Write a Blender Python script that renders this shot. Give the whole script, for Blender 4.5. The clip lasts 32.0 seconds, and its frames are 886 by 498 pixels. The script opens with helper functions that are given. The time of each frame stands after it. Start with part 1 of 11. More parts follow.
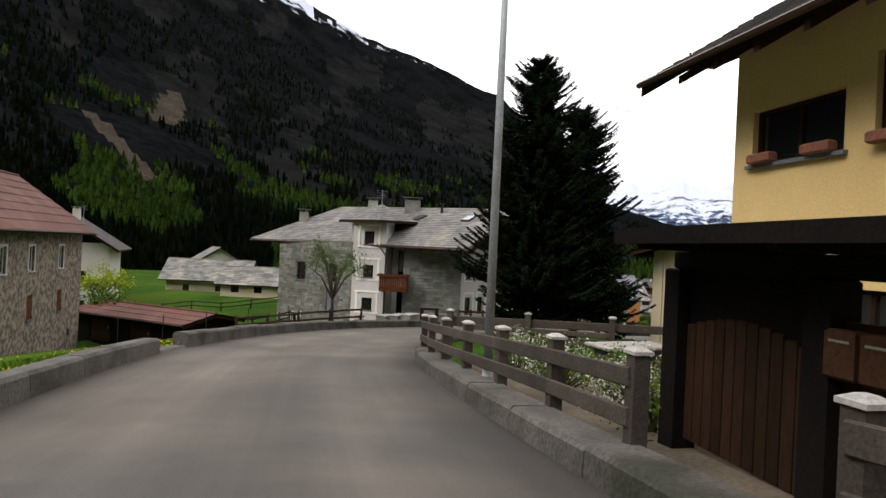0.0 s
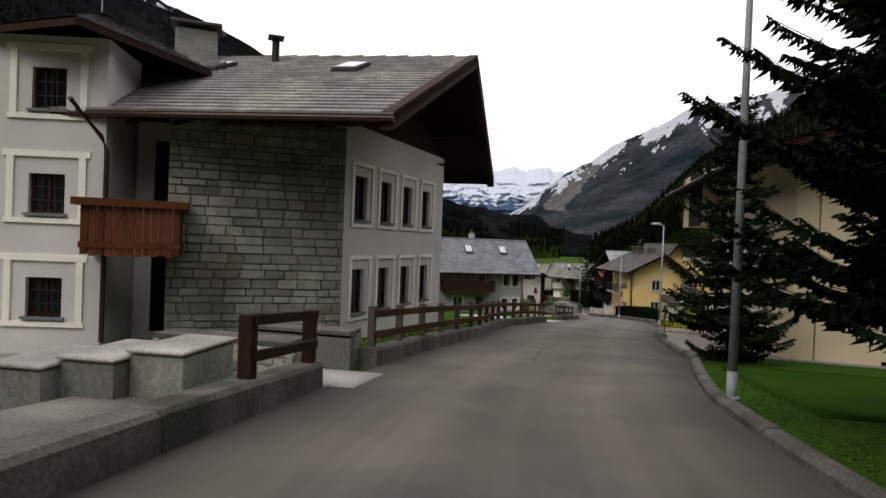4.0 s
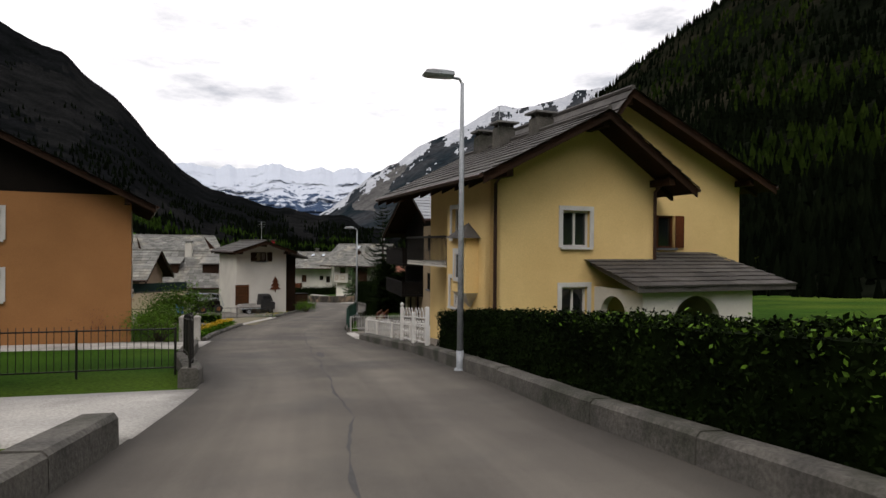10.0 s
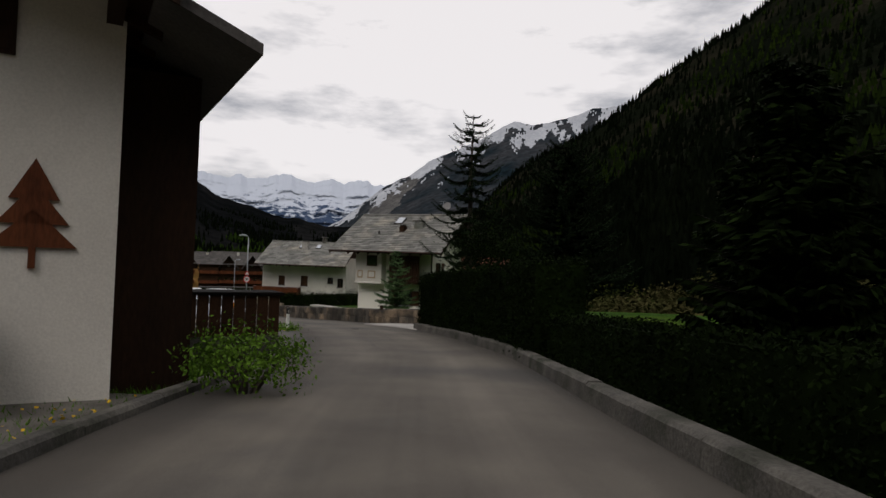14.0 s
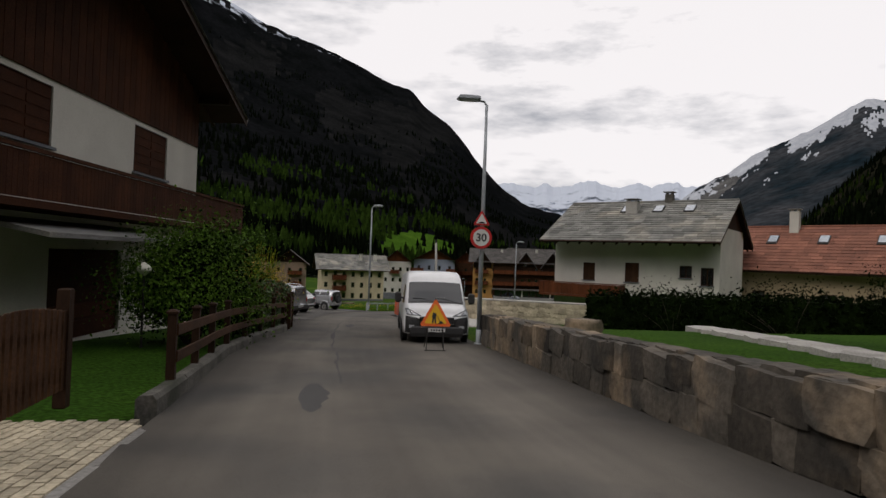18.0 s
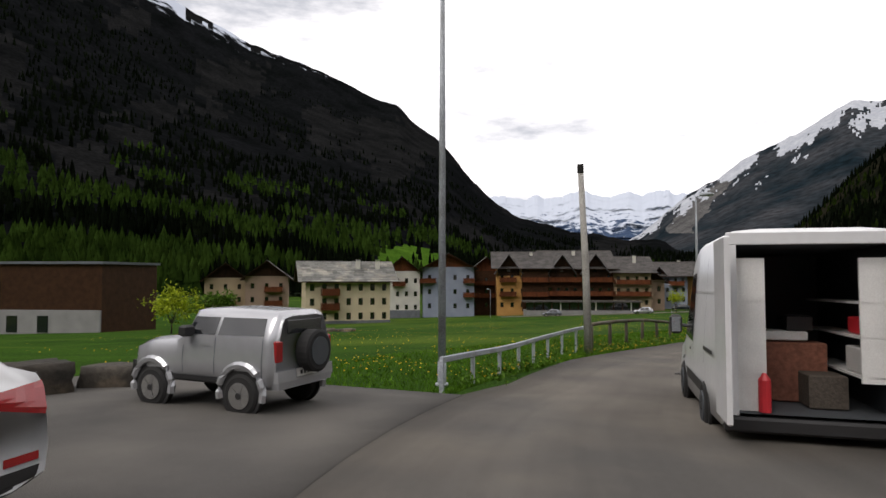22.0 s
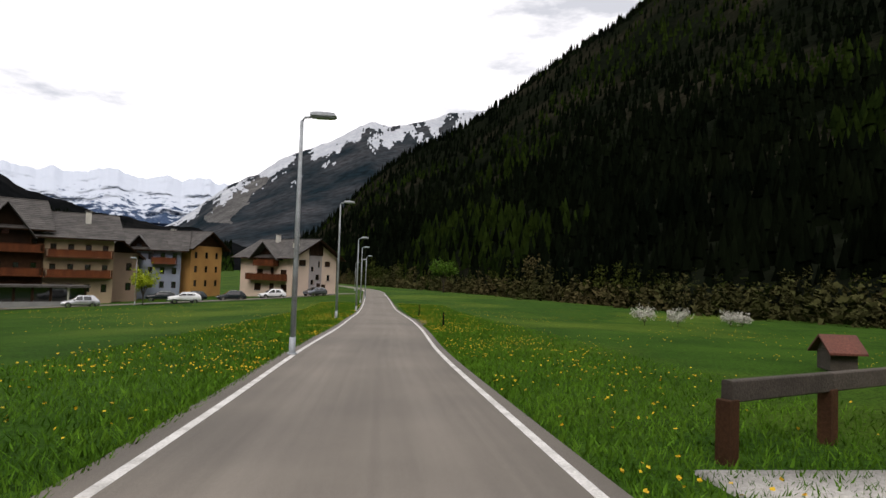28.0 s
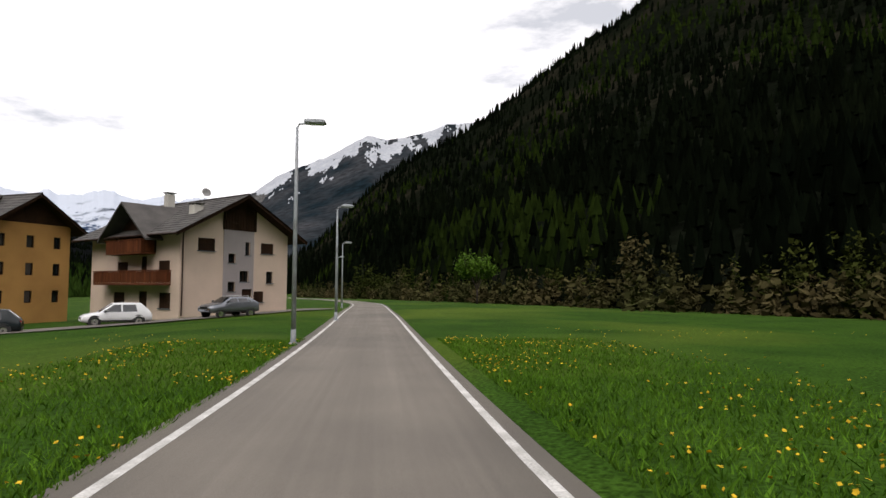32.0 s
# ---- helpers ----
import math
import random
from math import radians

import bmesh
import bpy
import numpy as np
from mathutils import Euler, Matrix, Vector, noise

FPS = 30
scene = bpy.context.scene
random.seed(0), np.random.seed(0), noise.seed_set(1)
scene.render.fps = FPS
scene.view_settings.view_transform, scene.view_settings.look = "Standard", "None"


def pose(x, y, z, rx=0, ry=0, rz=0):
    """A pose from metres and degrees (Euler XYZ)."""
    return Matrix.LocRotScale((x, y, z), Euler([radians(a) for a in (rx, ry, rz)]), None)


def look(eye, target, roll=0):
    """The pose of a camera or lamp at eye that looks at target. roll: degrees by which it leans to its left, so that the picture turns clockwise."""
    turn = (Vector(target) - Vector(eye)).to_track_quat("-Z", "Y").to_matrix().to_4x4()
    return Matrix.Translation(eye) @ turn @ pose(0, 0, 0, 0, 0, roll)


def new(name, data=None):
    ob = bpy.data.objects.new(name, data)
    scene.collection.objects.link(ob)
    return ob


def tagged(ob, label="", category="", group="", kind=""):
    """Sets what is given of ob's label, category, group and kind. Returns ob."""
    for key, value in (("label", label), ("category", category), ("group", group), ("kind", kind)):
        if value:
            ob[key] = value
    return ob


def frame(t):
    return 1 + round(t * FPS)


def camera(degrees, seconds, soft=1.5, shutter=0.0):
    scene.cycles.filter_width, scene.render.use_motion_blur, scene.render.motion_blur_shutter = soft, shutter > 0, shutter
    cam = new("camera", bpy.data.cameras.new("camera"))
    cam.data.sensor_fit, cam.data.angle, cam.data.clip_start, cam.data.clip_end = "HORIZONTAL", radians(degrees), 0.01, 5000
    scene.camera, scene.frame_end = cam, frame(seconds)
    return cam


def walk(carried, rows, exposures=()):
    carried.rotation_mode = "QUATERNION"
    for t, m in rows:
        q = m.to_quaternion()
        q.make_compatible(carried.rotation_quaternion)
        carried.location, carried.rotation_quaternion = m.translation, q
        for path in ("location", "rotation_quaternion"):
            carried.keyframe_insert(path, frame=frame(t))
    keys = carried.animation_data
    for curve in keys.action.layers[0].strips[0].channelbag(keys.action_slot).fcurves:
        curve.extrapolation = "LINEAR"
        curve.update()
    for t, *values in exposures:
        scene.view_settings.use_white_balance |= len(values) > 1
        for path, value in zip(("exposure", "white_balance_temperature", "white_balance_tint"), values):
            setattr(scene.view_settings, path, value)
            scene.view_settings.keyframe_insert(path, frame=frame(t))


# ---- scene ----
cam = camera(71.4, 32.0)
PATH = [
    (0.0, (2.572, -15.442, 3.089), (2.722, -5.443, 3.106), 2.74),
    (0.5, (1.708, -11.615, 2.789), (0.874, -1.650, 2.880), 2.43),
    (1.0, (0.881, -7.647, 2.481), (-0.089, 2.305, 2.585), 2.43),
    (1.5, (0.447, -3.920, 2.135), (-0.143, 6.062, 2.241), 2.93),
    (2.0, (0.000, 0.000, 1.850), (0.095, 10.000, 1.849), 2.93),
    (2.5, (0.028, 3.575, 1.533), (0.743, 13.549, 1.429), 2.67),
    (3.0, (0.321, 7.283, 1.179), (1.808, 17.171, 1.038), 2.90),
    (3.5, (0.801, 10.815, 0.816), (3.215, 20.520, 0.765), 3.10),
    (4.0, (1.776, 14.351, 0.490), (5.088, 23.786, 0.339), 2.28),
    (4.5, (3.206, 17.853, 0.158), (7.445, 26.910, 0.079), 2.35),
    (6.5, (12.182, 31.904, -1.186), (19.165, 39.061, -1.177), 1.39),
    (7.0, (15.033, 35.282, -1.591), (22.158, 42.299, -1.563), 1.09),
    (7.5, (18.025, 39.041, -1.991), (25.228, 45.977, -2.104), 1.35),
    (8.0, (21.162, 42.739, -2.431), (28.305, 49.736, -2.520), 1.46),
    (8.5, (24.197, 46.526, -2.893), (31.200, 53.665, -2.883), 1.63),
    (9.0, (27.086, 50.227, -3.381), (33.772, 57.663, -3.458), 2.00),
    (9.5, (29.850, 54.221, -3.851), (36.201, 61.945, -3.917), 0.54),
    (10.0, (32.548, 58.670, -4.300), (38.524, 66.688, -4.348), 0.48),
    (10.5, (35.047, 63.420, -4.812), (40.598, 71.737, -4.877), 1.11),
    (11.0, (37.253, 68.077, -5.315), (42.281, 76.721, -5.282), 0.94),
    (11.5, (39.259, 72.955, -5.857), (43.864, 81.832, -5.919), 1.34),
    (12.0, (41.357, 78.160, -6.397), (45.840, 87.099, -6.395), 1.22),
    (12.5, (43.686, 83.900, -6.949), (48.413, 92.712, -6.893), 2.80),
    (13.0, (46.334, 89.682, -7.422), (51.628, 98.164, -7.239), 2.05),
    (13.5, (49.329, 95.434, -7.809), (55.173, 103.546, -7.621), 2.01),
    (15.5, (62.049, 116.497, -9.327), (67.818, 124.659, -9.025), 2.87),
    (16.0, (64.382, 121.403, -9.659), (69.485, 130.000, -9.422), 1.94),
    (16.5, (66.118, 126.289, -9.964), (70.408, 135.321, -9.796), 1.09),
    (17.0, (67.387, 131.115, -10.331), (70.788, 140.516, -10.078), 0.67),
    (17.5, (68.104, 136.284, -10.777), (70.492, 145.994, -10.636), 2.11),
    (18.0, (68.359, 141.516, -11.187), (69.768, 151.415, -11.037), 2.09),
    (18.5, (68.168, 146.747, -11.529), (68.911, 156.719, -11.405), 3.35),
    (19.0, (67.812, 151.712, -11.851), (68.270, 161.695, -11.514), 3.12),
    (19.5, (67.566, 156.520, -12.084), (68.076, 166.501, -11.741), 2.26),
    (20.0, (67.464, 161.143, -12.309), (68.169, 171.113, -11.979), 2.40),
    (20.5, (67.464, 165.593, -12.557), (68.271, 175.553, -12.198), 1.23),
    (21.0, (67.450, 169.717, -12.854), (68.310, 179.676, -12.588), 0.21),
    (21.5, (67.588, 173.991, -13.070), (68.773, 183.913, -12.686), -0.74),
    (22.0, (67.728, 177.738, -13.307), (69.271, 187.610, -12.899), 0.10),
    (22.5, (68.275, 181.128, -13.484), (70.717, 190.818, -13.114), 0.47),
    (23.0, (69.364, 184.395, -13.648), (73.044, 193.687, -13.289), 0.19),
    (23.5, (70.819, 187.598, -13.846), (75.620, 196.363, -13.495), 0.99),
    (24.0, (72.726, 190.731, -14.047), (78.743, 198.709, -13.681), 1.66),
    (24.5, (75.376, 193.762, -14.298), (82.379, 200.887, -13.869), 1.49),
    (25.0, (78.538, 197.040, -14.536), (86.040, 203.638, -14.092), 1.46),
    (25.5, (81.936, 200.531, -14.734), (89.653, 206.877, -14.322), 1.86),
    (27.5, (96.623, 214.982, -15.737), (104.331, 221.340, -15.327), 1.17),
    (28.0, (100.855, 219.378, -16.049), (108.498, 225.814, -15.659), 1.94),
    (28.5, (105.460, 224.088, -16.391), (113.098, 230.535, -16.076), 0.69),
    (29.0, (110.250, 229.100, -16.686), (117.923, 235.503, -16.330), -0.04),
    (29.5, (115.265, 234.140, -16.973), (122.958, 240.517, -16.582), 0.10),
    (30.0, (120.574, 239.272, -17.231), (128.269, 245.640, -16.737), 1.25),
    (30.5, (125.834, 244.573, -17.482), (133.548, 250.918, -16.997), 1.59),
    (31.0, (131.016, 249.902, -17.766), (138.721, 256.258, -17.286), 0.75),
    (31.5, (136.185, 255.176, -18.066), (143.846, 261.579, -17.501), 0.58),
    (32.0, (141.272, 260.443, -18.364), (148.900, 266.880, -17.747), 0.25),
]
EXPOSURES = [(0, 0.65, 6700, 14), (1, 0.7, 6700, 14), (2, 0.4, 6700, 14), (4, 0.2, 6700, 14), (7, -0.15, 6700, 14), (8.5, 0.15, 6700, 14), (10.5, -0.05, 6700, 14), (12, -0.58, 6700, 14), (13.5, -0.58, 6700, 14), (16, -0.33, 6700, 14), (18, -0.43, 6700, 14), (19, 0.25, 6700, 14), (21.5, 0.35, 6700, 14), (23, -0.43, 6700, 14), (25.3, -0.43, 6700, 14), (28, 0.25, 6700, 14), (32, 0.25, 6700, 14)]
walk(cam, [(t, look(eye, target, roll)) for t, eye, target, roll in PATH], EXPOSURES)

# ---- sky and sun: a bright, overcast day ----
world = bpy.data.worlds.new("overcast_sky")
scene.world = world
world.use_nodes = True
wn, wl = world.node_tree.nodes, world.node_tree.links
wn.clear()
w_out = wn.new("ShaderNodeOutputWorld")
w_bg = wn.new("ShaderNodeBackground")
w_sky = wn.new("ShaderNodeTexSky")
w_sky.sky_type = "NISHITA"
w_sky.sun_disc = False
w_sky.sun_elevation, w_sky.sun_rotation = radians(48), radians(239)
w_bg.inputs["Strength"].default_value = 1.0
w_dim = wn.new("ShaderNodeMix")
w_dim.data_type, w_dim.blend_type = "RGBA", "MULTIPLY"
w_dim.inputs[0].default_value = 1.0
w_dim.inputs[7].default_value = (0.09, 0.09, 0.09, 1)
w_co = wn.new("ShaderNodeTexCoord")
w_map = wn.new("ShaderNodeMapping")
w_map.inputs["Scale"].default_value = (1.6, 1.6, 5.5)
w_no = wn.new("ShaderNodeTexNoise")
w_no.inputs["Scale"].default_value, w_no.inputs["Detail"].default_value, w_no.inputs["Roughness"].default_value = 2.1, 7, 0.6
w_ramp = wn.new("ShaderNodeValToRGB")
w_ramp.color_ramp.elements[0].position, w_ramp.color_ramp.elements[0].color = 0.33, (0.6, 0.63, 0.68, 1)
w_ramp.color_ramp.elements[1].position, w_ramp.color_ramp.elements[1].color = 0.50, (1.32, 1.32, 1.33, 1)
w_mix = wn.new("ShaderNodeMix")
w_mix.data_type = "RGBA"
w_mix.inputs[0].default_value = 0.90
wl.new(w_sky.outputs[0], w_dim.inputs[6])
wl.new(w_co.outputs["Generated"], w_map.inputs["Vector"])
wl.new(w_map.outputs[0], w_no.inputs["Vector"])
wl.new(w_no.outputs["Fac"], w_ramp.inputs["Fac"])
wl.new(w_dim.outputs[2], w_mix.inputs[6])
wl.new(w_ramp.outputs["Color"], w_mix.inputs[7])
wl.new(w_mix.outputs[2], w_bg.inputs["Color"])
wl.new(w_bg.outputs[0], w_out.inputs["Surface"])

sun_data = bpy.data.lights.new("sun", "SUN")
sun_data.energy, sun_data.angle, sun_data.color = 1.1, radians(25), (1.0, 0.96, 0.9)
sun = new("sun", sun_data)
sun.matrix_world = look((0, 0, 400), (77, 46, 300))


# ---- materials ----
def mat(name, c1, c2=None, scale=1.0, rough=0.8, bump=0.2, bscale=None, metal=0.0, spec=0.3, streak=None, vary=0.0, island=0.0, fine=0.25, detail=6, contrast=0.35, trans=0.0, stain=None, stain_scale=0.15):
    """A weathered surface: two colours in patches, a fine grain, relief, and a chance tint per piece."""
    m = bpy.data.materials.new(name)
    m.use_nodes = True
    n, l = m.node_tree.nodes, m.node_tree.links
    b = n["Principled BSDF"]
    b.inputs["Roughness"].default_value, b.inputs["Metallic"].default_value = rough, metal
    b.inputs["Specular IOR Level"].default_value = spec
    if trans:
        b.inputs["Transmission Weight"].default_value = trans
    c2 = c2 or tuple(v * 0.75 for v in c1)
    geo = n.new("ShaderNodeNewGeometry")
    at = geo.outputs["Position"]
    if streak:
        mp = n.new("ShaderNodeMapping")
        mp.inputs["Scale"].default_value = streak
        l.new(at, mp.inputs["Vector"])
        at = mp.outputs[0]
    no = n.new("ShaderNodeTexNoise")
    no.inputs["Scale"].default_value, no.inputs["Detail"].default_value = scale, detail
    l.new(at, no.inputs["Vector"])
    ramp = n.new("ShaderNodeValToRGB")
    ramp.color_ramp.elements[0].position, ramp.color_ramp.elements[1].position = 0.5 - contrast / 2, 0.5 + contrast / 2
    ramp.color_ramp.elements[0].color, ramp.color_ramp.elements[1].color = (*c1, 1), (*c2, 1)
    l.new(no.outputs["Fac"], ramp.inputs["Fac"])
    col = ramp.outputs["Color"]
    if stain:
        ns = n.new("ShaderNodeTexNoise")
        ns.inputs["Scale"].default_value, ns.inputs["Detail"].default_value = stain_scale, 8
        l.new(geo.outputs["Position"], ns.inputs["Vector"])
        rs = n.new("ShaderNodeMapRange")
        rs.inputs[1].default_value, rs.inputs[2].default_value = 0.5, 0.66
        l.new(ns.outputs["Fac"], rs.inputs[0])
        mx = n.new("ShaderNodeMix")
        mx.data_type = "RGBA"
        l.new(rs.outputs[0], mx.inputs[0])
        l.new(col, mx.inputs[6])
        mx.inputs[7].default_value = (*stain, 1)
        col = mx.outputs[2]
    nf = n.new("ShaderNodeTexNoise")
    nf.inputs["Scale"].default_value, nf.inputs["Detail"].default_value = bscale or scale * 9, 4
    l.new(at, nf.inputs["Vector"])
    if fine:
        mr = n.new("ShaderNodeMapRange")
        mr.inputs[1].default_value, mr.inputs[2].default_value = 0.3, 0.7
        mr.inputs[3].default_value, mr.inputs[4].default_value = 1 - fine, 1 + fine
        l.new(nf.outputs["Fac"], mr.inputs[0])
        val = mr.outputs[0]
        for amount, source in ((vary, "ob"), (island, "isl")):
            if amount:
                r = n.new("ShaderNodeMapRange")
                r.inputs[3].default_value, r.inputs[4].default_value = 1 - amount, 1 + amount
                l.new(n.new("ShaderNodeObjectInfo").outputs["Random"] if source == "ob" else geo.outputs["Random Per Island"], r.inputs[0])
                mm = n.new("ShaderNodeMath")
                mm.operation = "MULTIPLY"
                l.new(val, mm.inputs[0])
                l.new(r.outputs[0], mm.inputs[1])
                val = mm.outputs[0]
        mul = n.new("ShaderNodeMix")
        mul.data_type, mul.blend_type = "RGBA", "MULTIPLY"
        mul.inputs[0].default_value = 1
        l.new(col, mul.inputs[6])
        l.new(val, mul.inputs[7])
        col = mul.outputs[2]
    l.new(col, b.inputs["Base Color"])
    if bump:
        bp = n.new("ShaderNodeBump")
        bp.inputs["Strength"].default_value, bp.inputs["Distance"].default_value = bump, 0.02
        l.new(nf.outputs["Fac"], bp.inputs["Height"])
        l.new(bp.outputs[0], b.inputs["Normal"])
    return m


def glowless(name, col, rough=0.5, metal=0.0, spec=0.5):
    return mat(name, col, tuple(v * 0.85 for v in col), 3.0, rough, 0.03, 60, metal, spec, fine=0.06)


def worn_lanes(m, edge, track):
    """Paler wheel tracks and dark, dirty margins along the carriageway's own length (u: metres along, v: 0 to 1 across)."""
    n, l = m.node_tree.nodes, m.node_tree.links
    b = n["Principled BSDF"]
    old = b.inputs["Base Color"].links[0].from_socket
    uv = n.new("ShaderNodeUVMap")
    uv.uv_map = "lane"
    sep = n.new("ShaderNodeSeparateXYZ")
    l.new(uv.outputs[0], sep.inputs[0])

    def math_node(op, a, c=None, d=None):
        k = n.new("ShaderNodeMath")
        k.operation = op
        for i, v in enumerate((a, c, d)):
            if v is None:
                continue
            if isinstance(v, (int, float)):
                k.inputs[i].default_value = v
            else:
                l.new(v, k.inputs[i])
        return k.outputs[0]

    def along_noise(sx, sy, detail):
        mp = n.new("ShaderNodeMapping")
        mp.inputs["Scale"].default_value = (sx, sy, 1)
        l.new(uv.outputs[0], mp.inputs["Vector"])
        k = n.new("ShaderNodeTexNoise")
        k.inputs["Scale"].default_value, k.inputs["Detail"].default_value = 1.0, detail
        l.new(mp.outputs[0], k.inputs["Vector"])
        return k.outputs["Fac"]

    wander = along_noise(0.06, 1.5, 3)
    streak = along_noise(0.09, 26.0, 5)
    across = math_node("ABSOLUTE", math_node("MULTIPLY_ADD", math_node("ADD", sep.outputs[1], math_node("MULTIPLY_ADD", wander, 0.16, -0.08)), 2.0, -1.0))
    margin = n.new("ShaderNodeMapRange")
    margin.interpolation_type = "SMOOTHSTEP"
    margin.inputs[1].default_value, margin.inputs[2].default_value = 0.62, 1.0
    margin.inputs[3].default_value, margin.inputs[4].default_value = 1.0, edge
    l.new(across, margin.inputs[0])
    band = n.new("ShaderNodeMapRange")
    band.interpolation_type = "SMOOTHSTEP"
    band.inputs[1].default_value, band.inputs[2].default_value = 0.0, 0.22
    band.inputs[3].default_value, band.inputs[4].default_value = track, 1.0
    l.new(math_node("ABSOLUTE", math_node("SUBTRACT", across, 0.38)), band.inputs[0])
    lines = n.new("ShaderNodeMapRange")
    lines.inputs[1].default_value, lines.inputs[2].default_value = 0.3, 0.7
    lines.inputs[3].default_value, lines.inputs[4].default_value = 0.92, 1.08
    l.new(streak, lines.inputs[0])
    val = math_node("MULTIPLY", math_node("MULTIPLY", margin.outputs[0], band.outputs[0]), lines.outputs[0])
    mul = n.new("ShaderNodeMix")
    mul.data_type, mul.blend_type = "RGBA", "MULTIPLY"
    mul.inputs[0].default_value = 1
    l.new(old, mul.inputs[6])
    l.new(val, mul.inputs[7])
    l.new(mul.outputs[2], b.inputs["Base Color"])
    return m


ASPHALT = mat("asphalt", (0.112, 0.104, 0.093), (0.07, 0.066, 0.061), 0.5, 0.9, 0.4, 90, stain=(0.062, 0.059, 0.055), stain_scale=0.3, fine=0.2, contrast=0.35, detail=9)
ROAD_OLD = worn_lanes(mat("road_asphalt", (0.124, 0.111, 0.093), (0.082, 0.073, 0.063), 0.5, 0.9, 0.4, 90, stain=(0.07, 0.066, 0.06), stain_scale=0.3, fine=0.2, contrast=0.35, detail=9), 0.55, 1.22)
ROAD_PALE = worn_lanes(mat("pale_road_asphalt", (0.168, 0.15, 0.126), (0.138, 0.124, 0.106), 0.4, 0.9, 0.35, 90, stain=(0.12, 0.108, 0.093), stain_scale=0.15, fine=0.16), 0.8, 1.1)
PATCH = mat("asphalt_patch", (0.068, 0.0664, 0.064), (0.052, 0.0504, 0.0496), 0.6, 0.9, 0.35, 90)
ASPHALT_PALE = mat("pale_worn_asphalt", (0.165, 0.148, 0.125), (0.13, 0.117, 0.1), 0.4, 0.9, 0.35, 90, stain=(0.115, 0.104, 0.09), stain_scale=0.15, fine=0.16)
PALE_RUBBLE = mat("pale_rubble_stone", (0.46, 0.4, 0.29), (0.3, 0.26, 0.19), 1.6, 0.95, 0.7, 16, vary=0.25)
PAVER = mat("paving_block", (0.25, 0.205, 0.165), (0.19, 0.155, 0.125), 1.2, 0.9, 0.4, 30, vary=0.15, island=0.18)
LINE = mat("road_paint", (0.576, 0.568, 0.544), (0.4, 0.392, 0.368), 2.5, 0.7, 0.1, 40, contrast=0.25)
CONCRETE = mat("weathered_concrete", (0.12, 0.112, 0.0976), (0.0656, 0.0624, 0.056), 1.6, 0.9, 0.6, 22, stain=(0.036, 0.038, 0.027), stain_scale=0.9, fine=0.3)
PALE_CONCRETE = mat("pale_concrete", (0.416, 0.4, 0.368), (0.32, 0.308, 0.288), 0.8, 0.85, 0.25, 25, stain=(0.24, 0.228, 0.208), stain_scale=0.4)
GRASS = mat("meadow_grass", (0.0323, 0.0731, 0.0085), (0.0187, 0.0476, 0.00595), 0.25, 0.95, 0.9, 14, fine=0.55, spec=0.02, stain=(0.06, 0.096, 0.012), stain_scale=0.06)
# Lawn colour darkened to hold the shadow of the spruces over it.
SHADED_LAWN = mat("shaded_lawn", (0.0252, 0.063, 0.0054), (0.0168, 0.0468, 0.0042), 0.5, 0.95, 0.7, 30, fine=0.35, spec=0.02)
BLADES = mat("grass_blades", (0.08, 0.165, 0.014), (0.045, 0.108, 0.009), 0.8, 0.9, 0, island=0.35, spec=0.02)
DANDELION = mat("dandelion_yellow", (0.675, 0.45, 0.018), (0.54, 0.324, 0.009), 2, 0.8, 0, island=0.25)
EARTH = mat("bare_earth", (0.128, 0.1, 0.068), (0.072, 0.06, 0.044), 1.5, 0.95, 0.6, 20)
SHORE = mat("gravel_ground", (0.16, 0.148, 0.128), (0.104, 0.096, 0.084), 2.5, 0.95, 0.6, 45)
PLASTER_WHITE = mat("white_plaster", (0.64, 0.62, 0.56), (0.53, 0.51, 0.46), 0.5, 0.9, 0.3, 30, fine=0.07)
PLASTER_PALE = mat("pale_grey_plaster", (0.6, 0.585, 0.56), (0.5, 0.49, 0.47), 0.5, 0.9, 0.3, 30, fine=0.07)
RUBBLE_FACE = mat("rubble_masonry", (0.3, 0.25, 0.19), (0.11, 0.095, 0.075), 3.2, 0.95, 0.9, 9, contrast=0.2, detail=3, fine=0.35)
PLASTER_BRIGHT = mat("bright_white_plaster", (0.86, 0.83, 0.75), (0.78, 0.75, 0.67), 0.5, 0.9, 0.3, 30, fine=0.07)
PLASTER_GREY = mat("grey_plaster", (0.288, 0.284, 0.28), (0.232, 0.23, 0.228), 0.6, 0.9, 0.3, 30, fine=0.08)
PLASTER_CREAM = mat("cream_plaster", (0.62, 0.53, 0.36), (0.52, 0.44, 0.3), 0.5, 0.9, 0.3, 30, fine=0.07)
PLASTER_YELLOW = mat("yellow_plaster", (0.76, 0.56, 0.25), (0.66, 0.47, 0.2), 0.5, 0.9, 0.3, 30, fine=0.07)
PLASTER_OCHRE = mat("ochre_plaster", (0.336, 0.16, 0.06), (0.28, 0.132, 0.048), 0.5, 0.9, 0.3, 30, fine=0.08)
PLASTER_SAND = mat("sand_plaster", (0.4, 0.308, 0.2), (0.336, 0.26, 0.168), 0.5, 0.9, 0.3, 30, fine=0.08)
PLASTER_PINK = mat("pink_plaster", (0.336, 0.2408, 0.1736), (0.28, 0.2016, 0.1512), 0.5, 0.9, 0.3, 30, fine=0.08)
PLASTER_BLUE = mat("blue_grey_plaster", (0.272, 0.304, 0.376), (0.224, 0.252, 0.32), 0.5, 0.9, 0.3, 30, fine=0.08)
PLASTER_HOTEL = mat("orange_plaster", (0.5, 0.27, 0.085), (0.42, 0.22, 0.07), 0.5, 0.9, 0.3, 30, fine=0.08)
